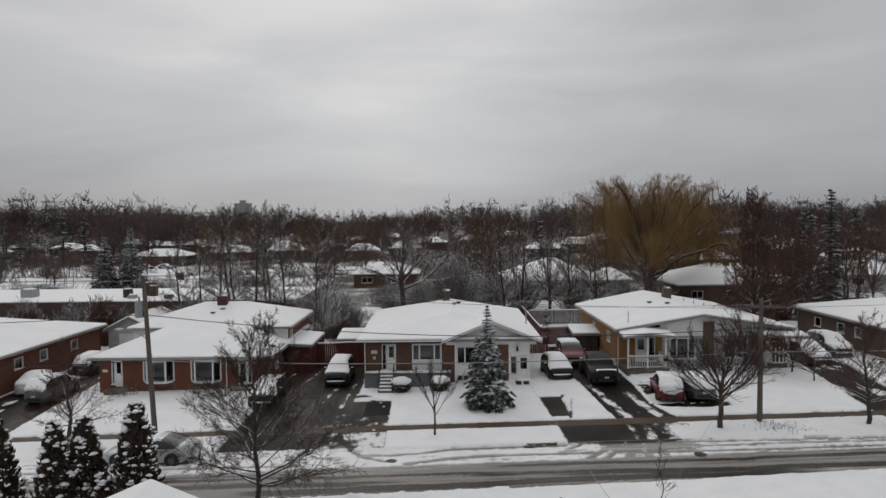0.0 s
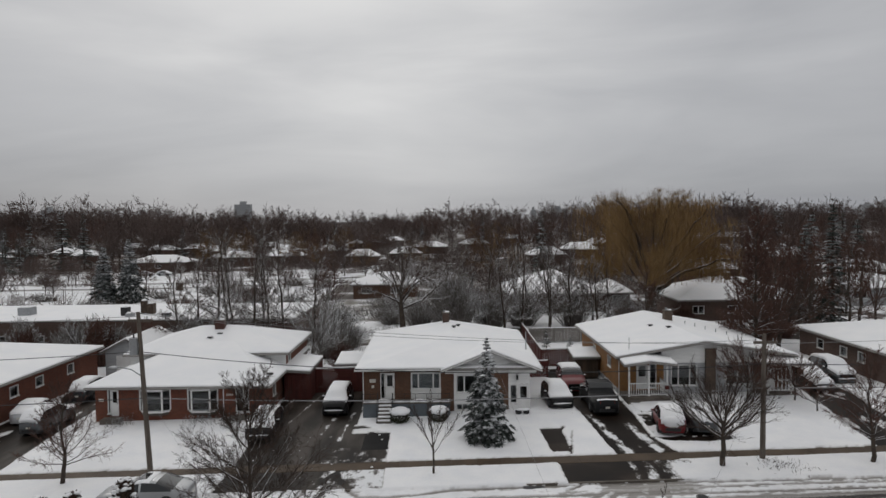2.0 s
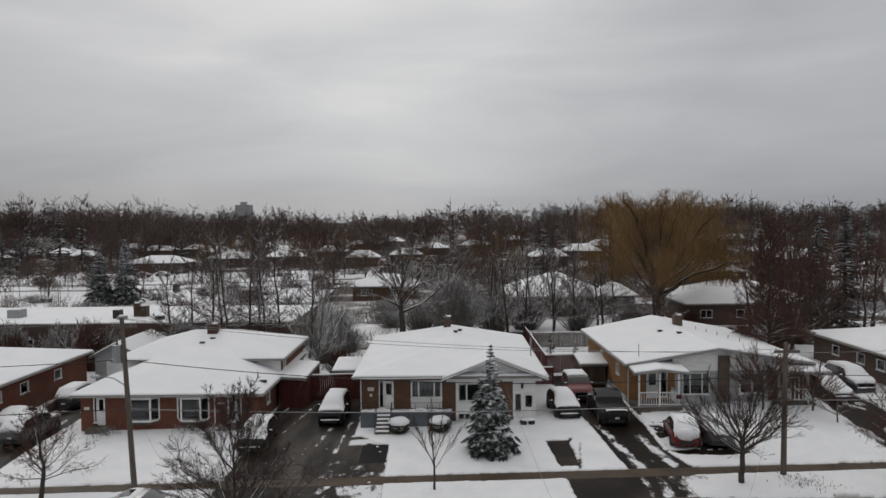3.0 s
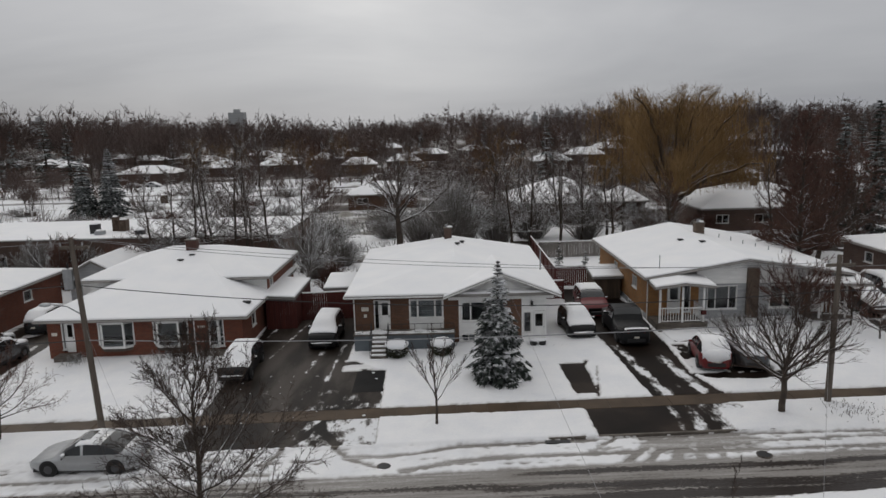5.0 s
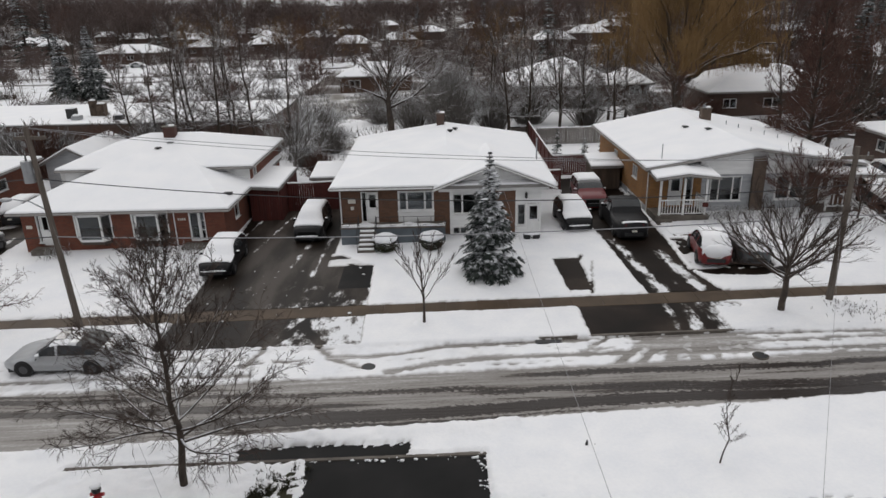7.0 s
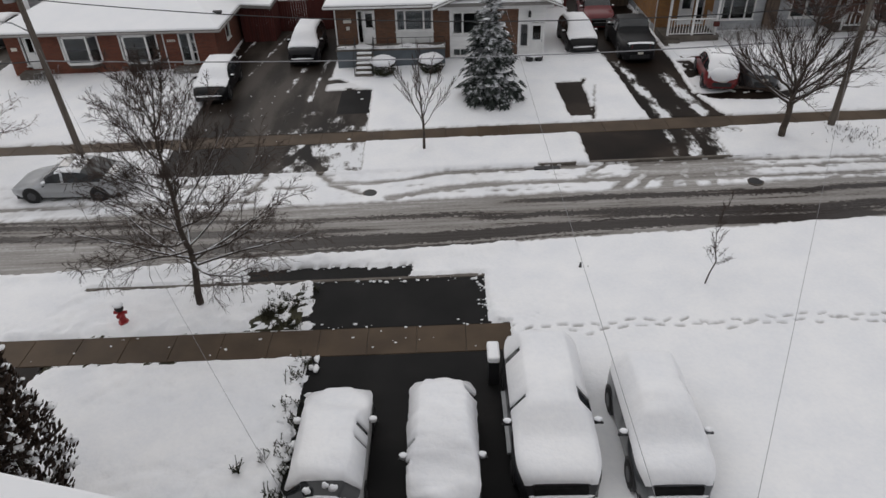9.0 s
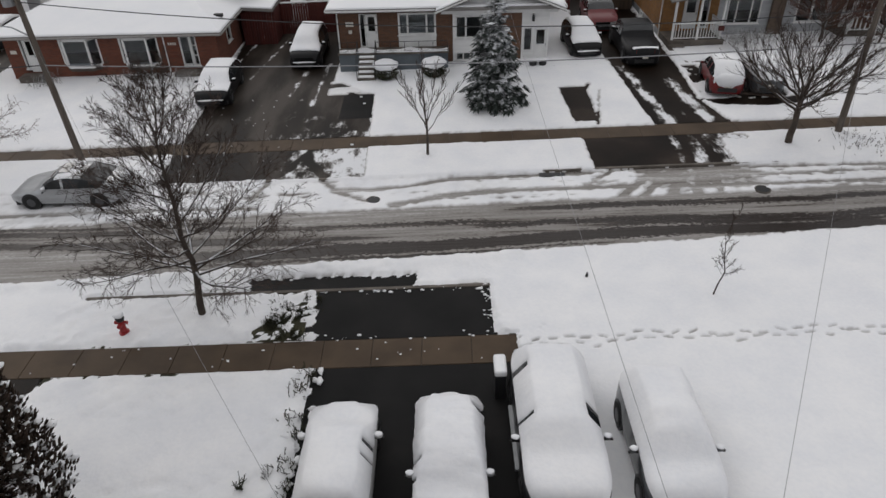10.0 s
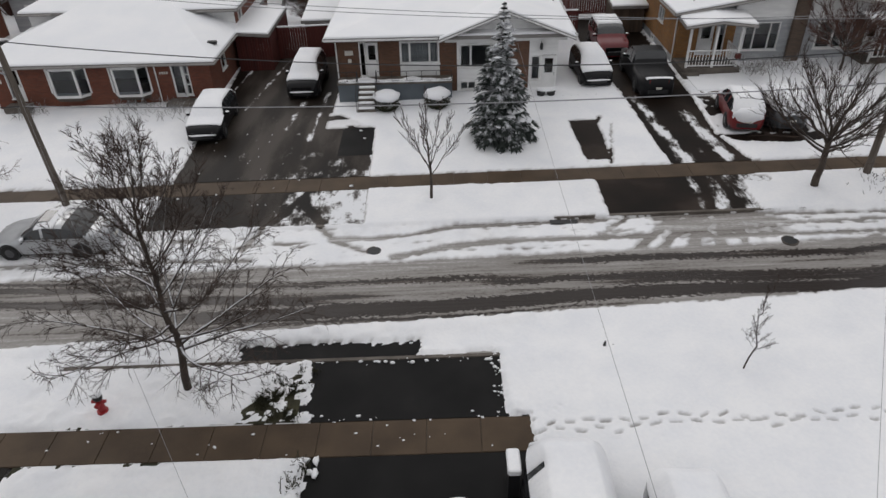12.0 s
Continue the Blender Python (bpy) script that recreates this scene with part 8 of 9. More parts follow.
fence((-10.95, 57.4, -0.1), (-6.25, 57.4, 0.0), 2.1, FENCE_RED, "red-brown board fence across the drive")
fence((8.6, 64.0, 0.4), (13.0, 64.0, 0.5), 1.7, FENCE_RED, "red-brown board fence behind the cars")
fence((8.7, 64.0, 0.4), (8.9, 82.0, 0.2), 1.6, FENCE_RED, "long red-brown fence running back between gardens")
fence((9.2, 77.5, 0.2), (17.5, 77.0, 0.3), 1.7, GREY_BOARDS, "low grey fence across the back garden")
fence((6.0, 60.0, 0.4), (8.6, 60.0, 0.4), 1.5, FENCE_RED, "red-brown gate fence beside the bungalow")


def flat_building():
    b = thing("flat_roofed_building", (-38, 76, -0.8), "low brown brick building with a snow-covered flat roof", "building")
    x0, x1, y0, y1, z0, z1 = -62, -16.5, 76, 90, -1.3, 3.4
    wins = [(x0 + 3 + 4.2 * k, x0 + 5.2 + 4.2 * k, 0.8, 2.0) for k in range(10)]
    wpart("wall", wall("y", y0, 0.3, x0, x1, z0, z1, wins), DARK_BRICK, b)
    wpart("wall", wall("y", y1, 0.3, x0, x1, z0, z1), DARK_BRICK, b)
    wpart("wall", wall("x", x0, 0.3, y0 + 0.302, y1 - 0.002, z0, z1), DARK_BRICK, b)
    wpart("wall", wall("x", x1, -0.3, y0 + 0.302, y1 - 0.002, z0, z1), DARK_BRICK, b)
    for a, c, d, e in wins:
        window(b, "y", y0, a, c, d, e, (0.5,))
    wpart("roof", Geo().box(x0 + 0.002, y0 + 0.002, z1 + 0.002, x1 - 0.002, y1 + 0.2, z1 + 0.12), SOFFIT, b)
    wpart("roof_snow", Geo().box(x0 + 0.1, y0 + 0.1, z1 + 0.122, x1 - 0.1, y1 + 0.1, z1 + 0.26), SNOW_SMOOTH, b, bevel=0.05)
    return z1 + 0.25


deck = flat_building()
for x, y, w, h, mat_, n in ((-36.8, 79.5, 0.8, 0.95, BLACK, "dark rooftop vent unit"), (-35.3, 81.0, 0.6, 1.5, WOOD_DARK, "tall dark rooftop duct"), (-34.4, 80.8, 0.8, 1.2, WOOD_DARK, "dark rooftop fan housing"), (-35.8, 78.4, 0.8, 0.4, STEEL, "low grey rooftop unit"), (-31.5, 78.0, 0.8, 0.45, BLACK, "dark rooftop box"), (-49, 81, 1.4, 0.9, STEEL, "grey rooftop unit")):
    u = thing("rooftop_unit", (x, y, deck), n + " on the snowy flat roof", "rooftop unit", "rooftop units")
    part("casing", Geo().box(-w / 2, -w / 2, -0.05, w / 2, w / 2, h), mat_, u)
    part("snow_cap", Geo().lump((0, 0, h + 0.03), (w * 0.5, w * 0.5, 0.12), 3), SNOW_SMOOTH, u, smooth=True)
    if h > 1.1:
        part("cowl", Geo().tube((0, -w * 0.4, h * 0.75), (0, -w * 0.9, h * 0.6), 0.16, 0.2, 10), mat_, u)

for x0, x1, y0, y1 in ((-150, -24, 91, 123.4), (-150, -24, 129.2, 162.4), (-150, -20, 166, 176), (-170, -20, 179.6, 216)):
    tagged(sheet("park_snow", x0, x1, y0, y1, -0.11, PARK_SNOW), "open snowy park ground", "snow", "", "stuff")
for x0, x1, y0, y1 in ((-150, -24, 123.6, 129.0), (-150, -30, 162.6, 165.8), (-150, -30, 176.2, 179.4)):
    tagged(sheet("park_road", x0, x1, y0, y1, -0.1, WET_ROAD), "grey slushy road across the snowy park", "road")
for x, y, h, r in ((-73.5, 133, 5.0, 0.07), (-66.5, 131, 4.6, 0.07), (-72.4, 131.5, 4.0, 0.06), (-54.5, 136, 3.4, 0.05), (-51.5, 134, 3.6, 0.05), (-62, 184, 11.5, 0.1), (-86, 150, 3.2, 0.06), (-81, 150, 3.4, 0.06), (-92, 151, 3.0, 0.06), (-78, 152, 3.0, 0.06)):
    p = thing("park_post", on(x, y, -0.12), "slim dark post standing in the snowy park", "post", "park posts")
    part("shaft", Geo().tube((0, 0, -0.1), (rng.uniform(-0.1, 0.1), 0, h), r, r * 0.7, 8), POLE_WOOD, p)
    if x == -51.5:
        part("board", Geo().box(-0.7, -0.1, 2.2, 0.7, -0.04, 3.6), WOOD_DARK, p, "dark notice board")
    elif h > 10:
        part("lamp_head", Geo().box(-0.1, -0.8, h - 0.1, 0.1, 0.1, h + 0.05), STEEL, p)
b = thing("picnic_table", on(-80.5, 141, -0.1), "dark picnic table half buried in park snow", "table")
part("top", Geo().box(-1.1, -0.5, 0.7, 1.1, 0.5, 0.78), WOOD_DARK, b)
for sx in (-0.8, 0.8):
    part("leg", Geo().box(sx - 0.06, -0.5, 0, sx + 0.06, 0.5, 0.698), WOOD_DARK, b)
for sy in (-0.9, 0.9):
    part("bench", Geo().box(-1.1, sy - 0.16, 0.4, 1.1, sy + 0.16, 0.46), WOOD_DARK, b)
part("snow_cap", Geo().lump((0, 0, 0.8), (1.05, 0.45, 0.1), 4), SNOW_SMOOTH, b, smooth=True)
for x, y, turn in ((-83, 205, 80), (-88, 203.5, 95), (-120, 181, 88), (-127, 186, 92)):
    car("parked_car", "sedan", (x, y, gz(x) - 0.1), turn, (4.6, 1.8), SILVER, "parked car under snow beyond the park", 0.12, 1)

tagged(sheet("field", -24, 4, 82, 128, -0.1, FIELD), "rough snowy field of dead grass", "field")
rng = random.Random(88)
rows = []
for k in range(5200):
    x, y = rng.uniform(-24, 4), 66 + 60 * rng.random()
    if noise.noise(Vector((x * 0.16, y * 0.1, 3))) < -0.12:
        continue
    h = rng.uniform(0.3, 1.1)
    rows.append((Vector((x, y, gz(x) - 0.12)), Vector((x + rng.gauss(0, 0.3), y + rng.gauss(0, 0.3), gz(x) - 0.12 + h)), 0.05, 0.02))
single("field_grass", cone_mesh(rows), FROST_TWIG, "frosted dead grass and weeds in the field", "grass", "stuff")

# trees of the middle distance
bare_tree("oak", on(-4.9, 73.0), "broad bare oak with snow along its limbs", 0, leader_tree(R(15), 9.6, 6.6, 0.4, 17, 12, 7, 3, (0.3, 0.2), 0.5, 0.42, 0.27), "", OAK_BARK, GREY_TWIG, 0.011)
for k, (x, y, h) in enumerate(((-24.6, 73.5, 11.6), (-22.7, 74, 10.8), (-20.8, 73.2, 12.2), (-18.8, 73.6, 11.4), (-17.2, 73.4, 11.8), (-26.8, 74.4, 9.5), (-14.6, 75, 10.0), (-28.5, 73.6, 9), (-23.5, 74.5, 11.4), (-19.7, 74.4, 11.8))):
    bare_tree("slim_tree", on(x, y), "slim bare tree in a row behind the brick house", 0, leader_tree(R(50 + k), h * 1.18, 3.6, 0.15, 22, 10, 7, 3, (R(k).uniform(-1.3, 1.3), 0.3), 0.26), "row of slim trees", None, GREY_TWIG, 0.0105, True)
for k, (x, y, h) in enumerate(((5.2, 88, 10), (7.6, 92, 11), (9.2, 86, 10), (11.0, 94, 10.5), (3.0, 93, 9.5), (13.5, 90, 9.5), (16.5, 94, 9), (19, 90, 8.5), (7.0, 84, 9.0), (12.6, 85, 9.5), (15.4, 87, 9.0), (18.2, 84, 8.5), (21.5, 92, 9.0), (9.8, 98, 10.5), (14.6, 99, 10.0), (1.4, 97, 9.0), (24.5, 84, 7.5), (22.5, 78, 7.5), (36.5, 76, 9.5), (40.5, 80, 9.5), (45, 76, 9), (38.5, 84, 9), (50, 84, 10), (36, 69.5, 9.5), (41, 71, 10.5), (46, 69, 10), (51, 73, 11), (56, 77, 11), (34, 80, 8.5), (43.5, 84, 10))):
    bare_tree("garden_tree", on(x, y), "dark bare garden tree behind the bungalows", 0, leader_tree(R(70 + k), h, 3.6, 0.16, 18, 9, 6, 3, (R(k).uniform(-0.9, 0.9), 0.2), 0.2), "garden trees", None, GREY_TWIG if k < 17 else RED_TWIG, 0.0115, True)
bare_tree("frosted_tree", on(-12.6, 66.5), "leaning frosted tree beside the field", 0, crown(R(90), 1.2, 7.2, 2.8, 0.15, 12, 8, 6, 2, -0.2, 0.0, 0.5, (5, 3, 1), lean=(0.6, 0)), "frosted trees", FROST_TWIG, FROST_TWIG, 0.018)
bare_tree("frosted_tree", on(-38, 72), "low frosted tree before the flat-roofed building", 0, crown(R(91), 0.8, 5.2, 3.2, 0.15, 12, 8, 6, 2, -0.2, 0.0, 0.5, (5, 3, 1)), "frosted trees", FROST_TWIG, FROST_TWIG, 0.018)
bare_tree("dark_tree", on(26.9, 61.0), "tall dark bare tree beside the porch house", 0, leader_tree(R(33), 13.6, 3.4, 0.2, 76, 12, 8, 3, (0.3, 0.0), 0.2), "", None, RED_TWIG, 0.015, True)
bare_tree("garden_tree", on(33, 69), "spreading bare tree with several stems", 0, crown(R(34), 0.8, 8.2, 5.0, 0.2, 14, 8, 6, 2, -0.05, -0.05, 0.5, (6, 3, 1)), "garden trees", None, None, 0.018)


def mound(name, where, label, seed, count, rx, rz, material, thin):
    """A dome of fine frosted stems."""
    rng = random.Random(seed)
    rows, tips = [], []
    for k in range(count):
        az, e = rng.uniform(0, 2 * math.pi), rng.random() ** 0.6
        tip = Vector((math.cos(az) * rx * (1 - e) ** 0.5, math.sin(az) * rx * (1 - e) ** 0.5, rz * (0.3 + 0.7 * e))) * rng.uniform(0.75, 1.05)
        base = Vector((tip.x * 0.3, tip.y * 0.3, 0))
        m1 = base.lerp(tip, 0.55) + Vector((0, 0, rz * 0.12))
        rows.append((base, m1, thin * 1.5, thin))
        tips.append((m1, tip, thin, thin * 0.6))
        for j in range(3):
            s = m1.lerp(tip, rng.random())
            e2 = (tip - base).normalized() + Vector((rng.gauss(0, 0.5), rng.gauss(0, 0.5), rng.gauss(0, 0.4)))
            tips.append((s, s + e2.normalized() * rx * 0.22, thin * 0.9, thin * 0.5))
    b = thing(name, where, label, "shrub", "frosted thickets")
    g, fine = tube_mesh(rows, 3), cone_mesh(tips)
    g.add(fine.v, fine.f)
    tagged(part("brush", g, material, b), kind="stuff")


mound("thicket", on(0.8, 84), "rounded frosted thicket behind the bungalow", 1, 1300, 5.2, 8.2, FROST_TWIG, 0.013)
for k, (mx, my, mr, mh) in enumerate(((5.5, 86, 4.2, 5.4), (-3.2, 88, 3.6, 4.6), (10, 90, 4.5, 5), (16, 88, 4, 4.5), (-11, 78, 3.2, 2.8), (-14.5, 93, 4, 2.6), (-20, 97, 4.5, 2.6), (-8, 104, 5, 2.8), (22, 86, 3.6, 4.2))):
    mound("thicket", on(mx, my), "frosted grey thicket behind the gardens", 40 + k, 400, mr, mh, FROST_TWIG, 0.02)
for k, (mx, my) in enumerate(((33, 93), (37.5, 94.5), (42.5, 94), (46.5, 95), (24, 90), (29.5, 88))):
    mound("thicket", on(mx, my), "dark twiggy brush before the back gardens", 90 + k, 240, 2.8, 2.6, RED_TWIG, 0.026)
for k, (mx, my, mr, mh) in enumerate(((28.6, 67, 1.8, 2.8), (31.2, 69.5, 2.0, 3.2), (33.6, 72.5, 2.2, 3.4), (30.0, 73.5, 2.4, 3.0), (27.2, 71.5, 2.0, 2.6), (36.5, 75, 2.4, 3.4))):
    mound("thicket", on(mx, my), "dark twiggy brush between the eastern gardens", 120 + k, 260, mr, mh, RED_TWIG, 0.014)
mound("thicket", on(-9.8, 64.5), "brown twiggy bush beside the fence", 2, 420, 1.9, 3.0, RED_TWIG, 0.014)
mound("thicket", on(-12.5, 72), "frosted brush at the field's edge", 3, 350, 2.4, 2.4, FROST_TWIG, 0.016)
mound("thicket", on(-16, 84), "frosted brush in the field", 4, 350, 3.4, 2.4, FROST_TWIG, 0.018)
mound("thicket", on(-7.5, 95), "frosted brush in the field", 5, 350, 4.0, 2.2, FROST_TWIG, 0.02)
for k, x in enumerate(range(-62, -26, 3)):
    mound("thicket", on(x + (k % 3), 72.0 + (k % 2) * 1.4), "low frosted hedge along the flat-roofed building", 10 + k, 250, 2.5, 4.2 + 0.6 * (k % 3), FROST_TWIG if k % 2 else RED_TWIG, 0.036)
for k, (x, y) in enumerate(((-70, 107), (-60, 117.3), (-52, 106.5), (-45, 117.5), (-38, 107), (-33, 117), (-80, 117.2), (-90, 107), (-64, 125.6), (-48, 125.8), (-82, 140.8), (-58, 141), (-40, 140.6), (-28, 126), (-100, 125.5), (-72, 146), (-50, 146.5), (-34, 160))):
    mound("thicket", on(x, y, -0.1), "low frosted brush beside the park road", 60 + k, 110, 4.5, 1.5, FROST_TWIG if k % 3 else RED_TWIG, 0.03)


def willow():
    """A broad willow: limbs fan out to a flat pale top, and long strands hang from the shoulders."""
    rng = random.Random(9)
    w = thing("willow", on(26.6, 90), "great golden-brown weeping willow without leaves", "tree")
    trunk, limbs, twigs, tops = [], [], [], []
    for i in range(4):
        trunk.append((Vector((0.05 * i, 0, 1.1 * i - 0.2)), Vector((0.05 * i + 0.05, 0, 1.1 * i + 0.9)), 0.85 - 0.08 * i, 0.77 - 0.08 * i))
    for i in range(30):
        az = i * 2.39996 + rng.uniform(-0.3, 0.3)
        u = (i + 0.5) / 30
        reach = 11.2 * (1 - u) ** 0.38 * rng.uniform(0.82, 1.05)
        top = 16.6 * (1 - (reach / 14.2) ** 3) ** 0.5 * rng.uniform(0.93, 1.03) * (0.64 if i < 17 and i % 2 else 1.0)
        a = Vector((0.15, 0, rng.uniform(3.2, 4.2)))
        b = Vector((math.cos(az) * reach, math.sin(az) * reach, top))
        mid = Vector((b.x * 0.55, b.y * 0.55, 4 + (top - 4) * (0.7 + 0.25 * u)))
        pts, n = [a], 7
        r = rng.uniform(0.08, 0.16) + (0.16 if i % 5 == 0 else 0.0)
        for k in range(n):
            t = (k + 1) / n
            q = a * (1 - t) ** 2 + mid * 2 * t * (1 - t) + b * t * t + Vector((rng.gauss(0, 0.18), rng.gauss(0, 0.18), rng.gauss(0, 0.12)))
            limbs.append((pts[-1], q, r * (1 - 0.8 * k / n), r * (1 - 0.8 * t)))
            pts.append(q)
        for j in range(26):
            t = 0.42 + 0.58 * (j + rng.random()) / 26
            k = min(int(t * n), n - 1)
            o = pts[k].lerp(pts[k + 1], t * n - k)
            d = ((pts[k + 1] - pts[k]).normalized() + Vector((rng.gauss(0, 0.7), rng.gauss(0, 0.7), rng.gauss(0.3, 0.4)))).normalized()
            e = o + d * rng.uniform(0.8, 2.2)
            e.z = min(e.z, 17.3 - 0.016 * (e.x * e.x + e.y * e.y))
            twigs.append((o, e, 0.022, 0.012))
            for m in range(9):
                p = o.lerp(e, rng.uniform(0.2, 1.0))
                high = max(0.0, min(1.0, (p.z - 13.2) / 3.0))
                f = p + Vector((rng.gauss(0, 0.55), rng.gauss(0, 0.55), rng.gauss(0.35, 0.4)))
                f.z = min(f.z, 17.9 - 0.016 * (f.x * f.x + f.y * f.y))
                (tops if high > 0.5 else twigs).append((p, f, 0.011, 0.007))
                ln = min(rng.uniform(1.0, 4.4) * (1 - high) * (1.9 if t > 0.65 else 1.0), f.z - 5.5)
                if ln < 0.5 or rng.random() < 0.2:
                    continue
                for h in range(2):
                    g = f + Vector((rng.gauss(0, 0.3), rng.gauss(0, 0.3), -ln / 2))
                    twigs.append((f, g, 0.016, 0.011))
                    f = g
    part("trunk", loft(trunk, 10), BARK, w, smooth=True)
    tagged(part("limb_work", tube_mesh([(p, q, max(a, 0.04), max(b, 0.025)) for p, q, a, b in limbs], 5), BARK, w, smooth=True), kind="stuff")
    tagged(part("twig_work", tube_mesh(twigs, 3), WILLOW, w, "hanging yellow-brown twigs"), kind="stuff")
    tagged(part("top_twig_work", cone_mesh(tops), WILLOW, w, "straw-coloured upright twigs"), kind="stuff")


willow()
spruce("park_spruce", on(-66.4, 134.5, -0.1), "dark spruce with snowy tiers in the park", 21, 11.4, 3.1, 30, 1.6, NEEDLE, 0.6, "park spruces")
spruce("park_spruce", on(-62.0, 136, -0.1), "tall dark spruce in the park", 22, 12.8, 3.3, 32, 1.6, NEEDLE, 0.5, "park spruces")
spruce("garden_spruce", on(45.6, 82, -0.1), "tall dark spruce towering over the gardens", 23, 14.9, 2.0, 40, 0.8, DARK_NEEDLE, 0.35, "garden spruces")
spruce("garden_spruce", on(43.6, 84.5, -0.1), "slim dark spruce beside a taller one", 27, 12.6, 1.7, 32, 0.8, DARK_NEEDLE, 0.35, "garden spruces")
spruce("garden_spruce", on(57.0, 108, -0.1), "dark spruce with snowy tiers", 24, 13.6, 3.0, 28, 0.8, DARK_NEEDLE, 0.8, "garden spruces")
spruce("garden_spruce", on(66.5, 112, -0.1), "dark spruce among bare trees", 25, 12.5, 3.0, 28, 0.8, DARK_NEEDLE, 0.6, "garden spruces")
fir = spruce("distant_spruce", on(24, 172, -0.1), "dark spruce standing over the distant woods", 26, 15.5, 3.2, 24, 0.7, DARK_NEEDLE, 0.3, "distant spruces")
for x, y, k in ((-126, 228, 1.4), (-121, 232, 1.25), (-136, 214, 0.95), (-128, 208, 0.85), (-142, 222, 0.9), (-99, 262, 0.95), (-91, 266, 0.9), (-150, 250, 1.1), (46, 150, 0.75), (68, 205, 1.0), (84, 176, 0.95), (88, 182, 1.0), (12, 215, 0.95), (18, 260, 0.85), (-52, 330, 1.0), (70, 260, 0.9), (96, 215, 1.0), (110, 240, 1.1), (118, 205, 0.95), (-10, 320, 0.9), (-36, 214, 0.7)):
    copy_thing(fir, pose(x, y, gz(x), 0, 0, k * 300) @ Matrix.Diagonal((k, k, k, 1)))

# prototypes of distant bare trees, stood about the park and gardens
PROTO = []
for k, (h, rx, tw, subs, twigs, low) in enumerate(((13, 4.4, FAR_HAZED_TWIG, 9, 12, -0.5), (14.5, 5.4, FAR_HAZED_TWIG, 9, 12, -0.6), (13.5, 6.4, OCHRE_TWIG, 10, 14, -0.75), (16, 4.4, FAR_HAZED_TWIG, 9, 12, -0.4), (12.5, 5.2, RED_TWIG, 10, 13, -0.7), (14, 6.0, FAR_HAZED_TWIG, 10, 12, -0.7), (15.5, 4.0, RED_TWIG, 9, 12, -0.5), (10, 4.6, GREY_TWIG, 10, 14, -0.7))):
    PROTO.append(bare_tree("distant_tree", on(-95 + 27 * k, 262 + 9 * k), "bare brown tree in the distance", 0,
                           dome(R(200 + k), 2.0, h, rx, 0.16, 14, subs, twigs, low, 0.24, 0.16), "distant trees", None, tw, 0.02, True))


def stand(which, x, y, k, stretch=1.0, turn=0.0):
    return copy_thing(PROTO[which], pose(x, y, gz(x) - 0.1, 0, 0, turn) @ Matrix.Diagonal((k, k, k * stretch, 1)))


# tall bare trees and ochre crowns by the distant bungalows, dark garden trees to the east
for which, x, y, k, st in ((3, -99, 236, 1.3, 1.05), (0, -93, 240, 1.45, 1.1), (3, -105, 244, 1.35, 1.0), (1, -112, 238, 1.2, 1.1), (0, -118, 246, 1.3, 1.0), (3, -86, 252, 1.25, 1.0), (2, -76, 224, 1.05, 1.0), (2, -67, 229, 1.0, 1.05), (2, -46, 228, 0.98, 1.0), (2, -53, 236, 0.85, 1.0), (4, -60, 222, 0.8, 1.0), (4, -39, 214, 0.95, 1.0), (5, -35, 222, 0.8, 1.0),
                           (4, 34, 104, 0.85, 1.0), (6, 39, 107, 0.85, 1.0), (4, 48, 97, 0.9, 1.0), (6, 52, 90, 0.85, 1.0), (4, 55, 101, 0.9, 1.0), (6, 41.5, 79, 0.78, 1.0), (4, 38.2, 80, 0.8, 1.0), (6, 49.5, 80, 0.8, 1.0), (4, 36, 118, 0.95, 1.0), (6, 46, 118, 0.95, 1.0), (4, 58, 120, 1.0, 1.0), (6, 66, 128, 1.0, 1.0), (4, 74, 116, 0.9, 1.0), (6, 30, 128, 0.95, 1.0), (5, 22, 134, 0.9, 1.0),
                           (7, 12, 124, 0.85, 1.0), (0, 5, 130, 0.85, 1.0), (7, -2, 122, 0.8, 1.0), (5, 1, 146, 0.85, 1.0), (7, 18.5, 102, 0.75, 1.0), (0, 27, 112, 0.8, 1.0)):
    stand(which, x, y, k, st, x * 9 + y)


def clump(x, y):
    """Trees grow taller in some groves than in others: 0 to 1."""
    return max(0.0, min(1.0, 0.5 + 1.3 * noise.noise(Vector((x / 34, y / 110, 2.7)))))


rng = random.Random(5)
KEEP_CLEAR = [(-94, -40, 95, 212), (-170, -94, 95, 160), (-30, 5, 90, 150), (-105, -50, 212, 232), (30, 48, 84, 104)]
count = 0
while count < 200:
    y = 120 + 330 * rng.random() ** 0.8
    x = rng.uniform(-0.72, 0.72) * (y + 20)
    if any(a < x < b and c < y < d for a, b, c, d in KEEP_CLEAR):
        continue
    k = rng.uniform(0.75, 1.05) * (1.25 if x < -0.38 * y else 1.0) * (1.1 if y > 270 else 1.0) * (0.62 + 0.85 * clump(x, y))
    stand(rng.choice((0, 0, 1, 1, 3, 3, 4, 5, 5, 6, 7)) if rng.random() > 0.03 else 2, x, y, k, rng.uniform(0.85, 1.1), rng.uniform(0, 360))
    count += 1
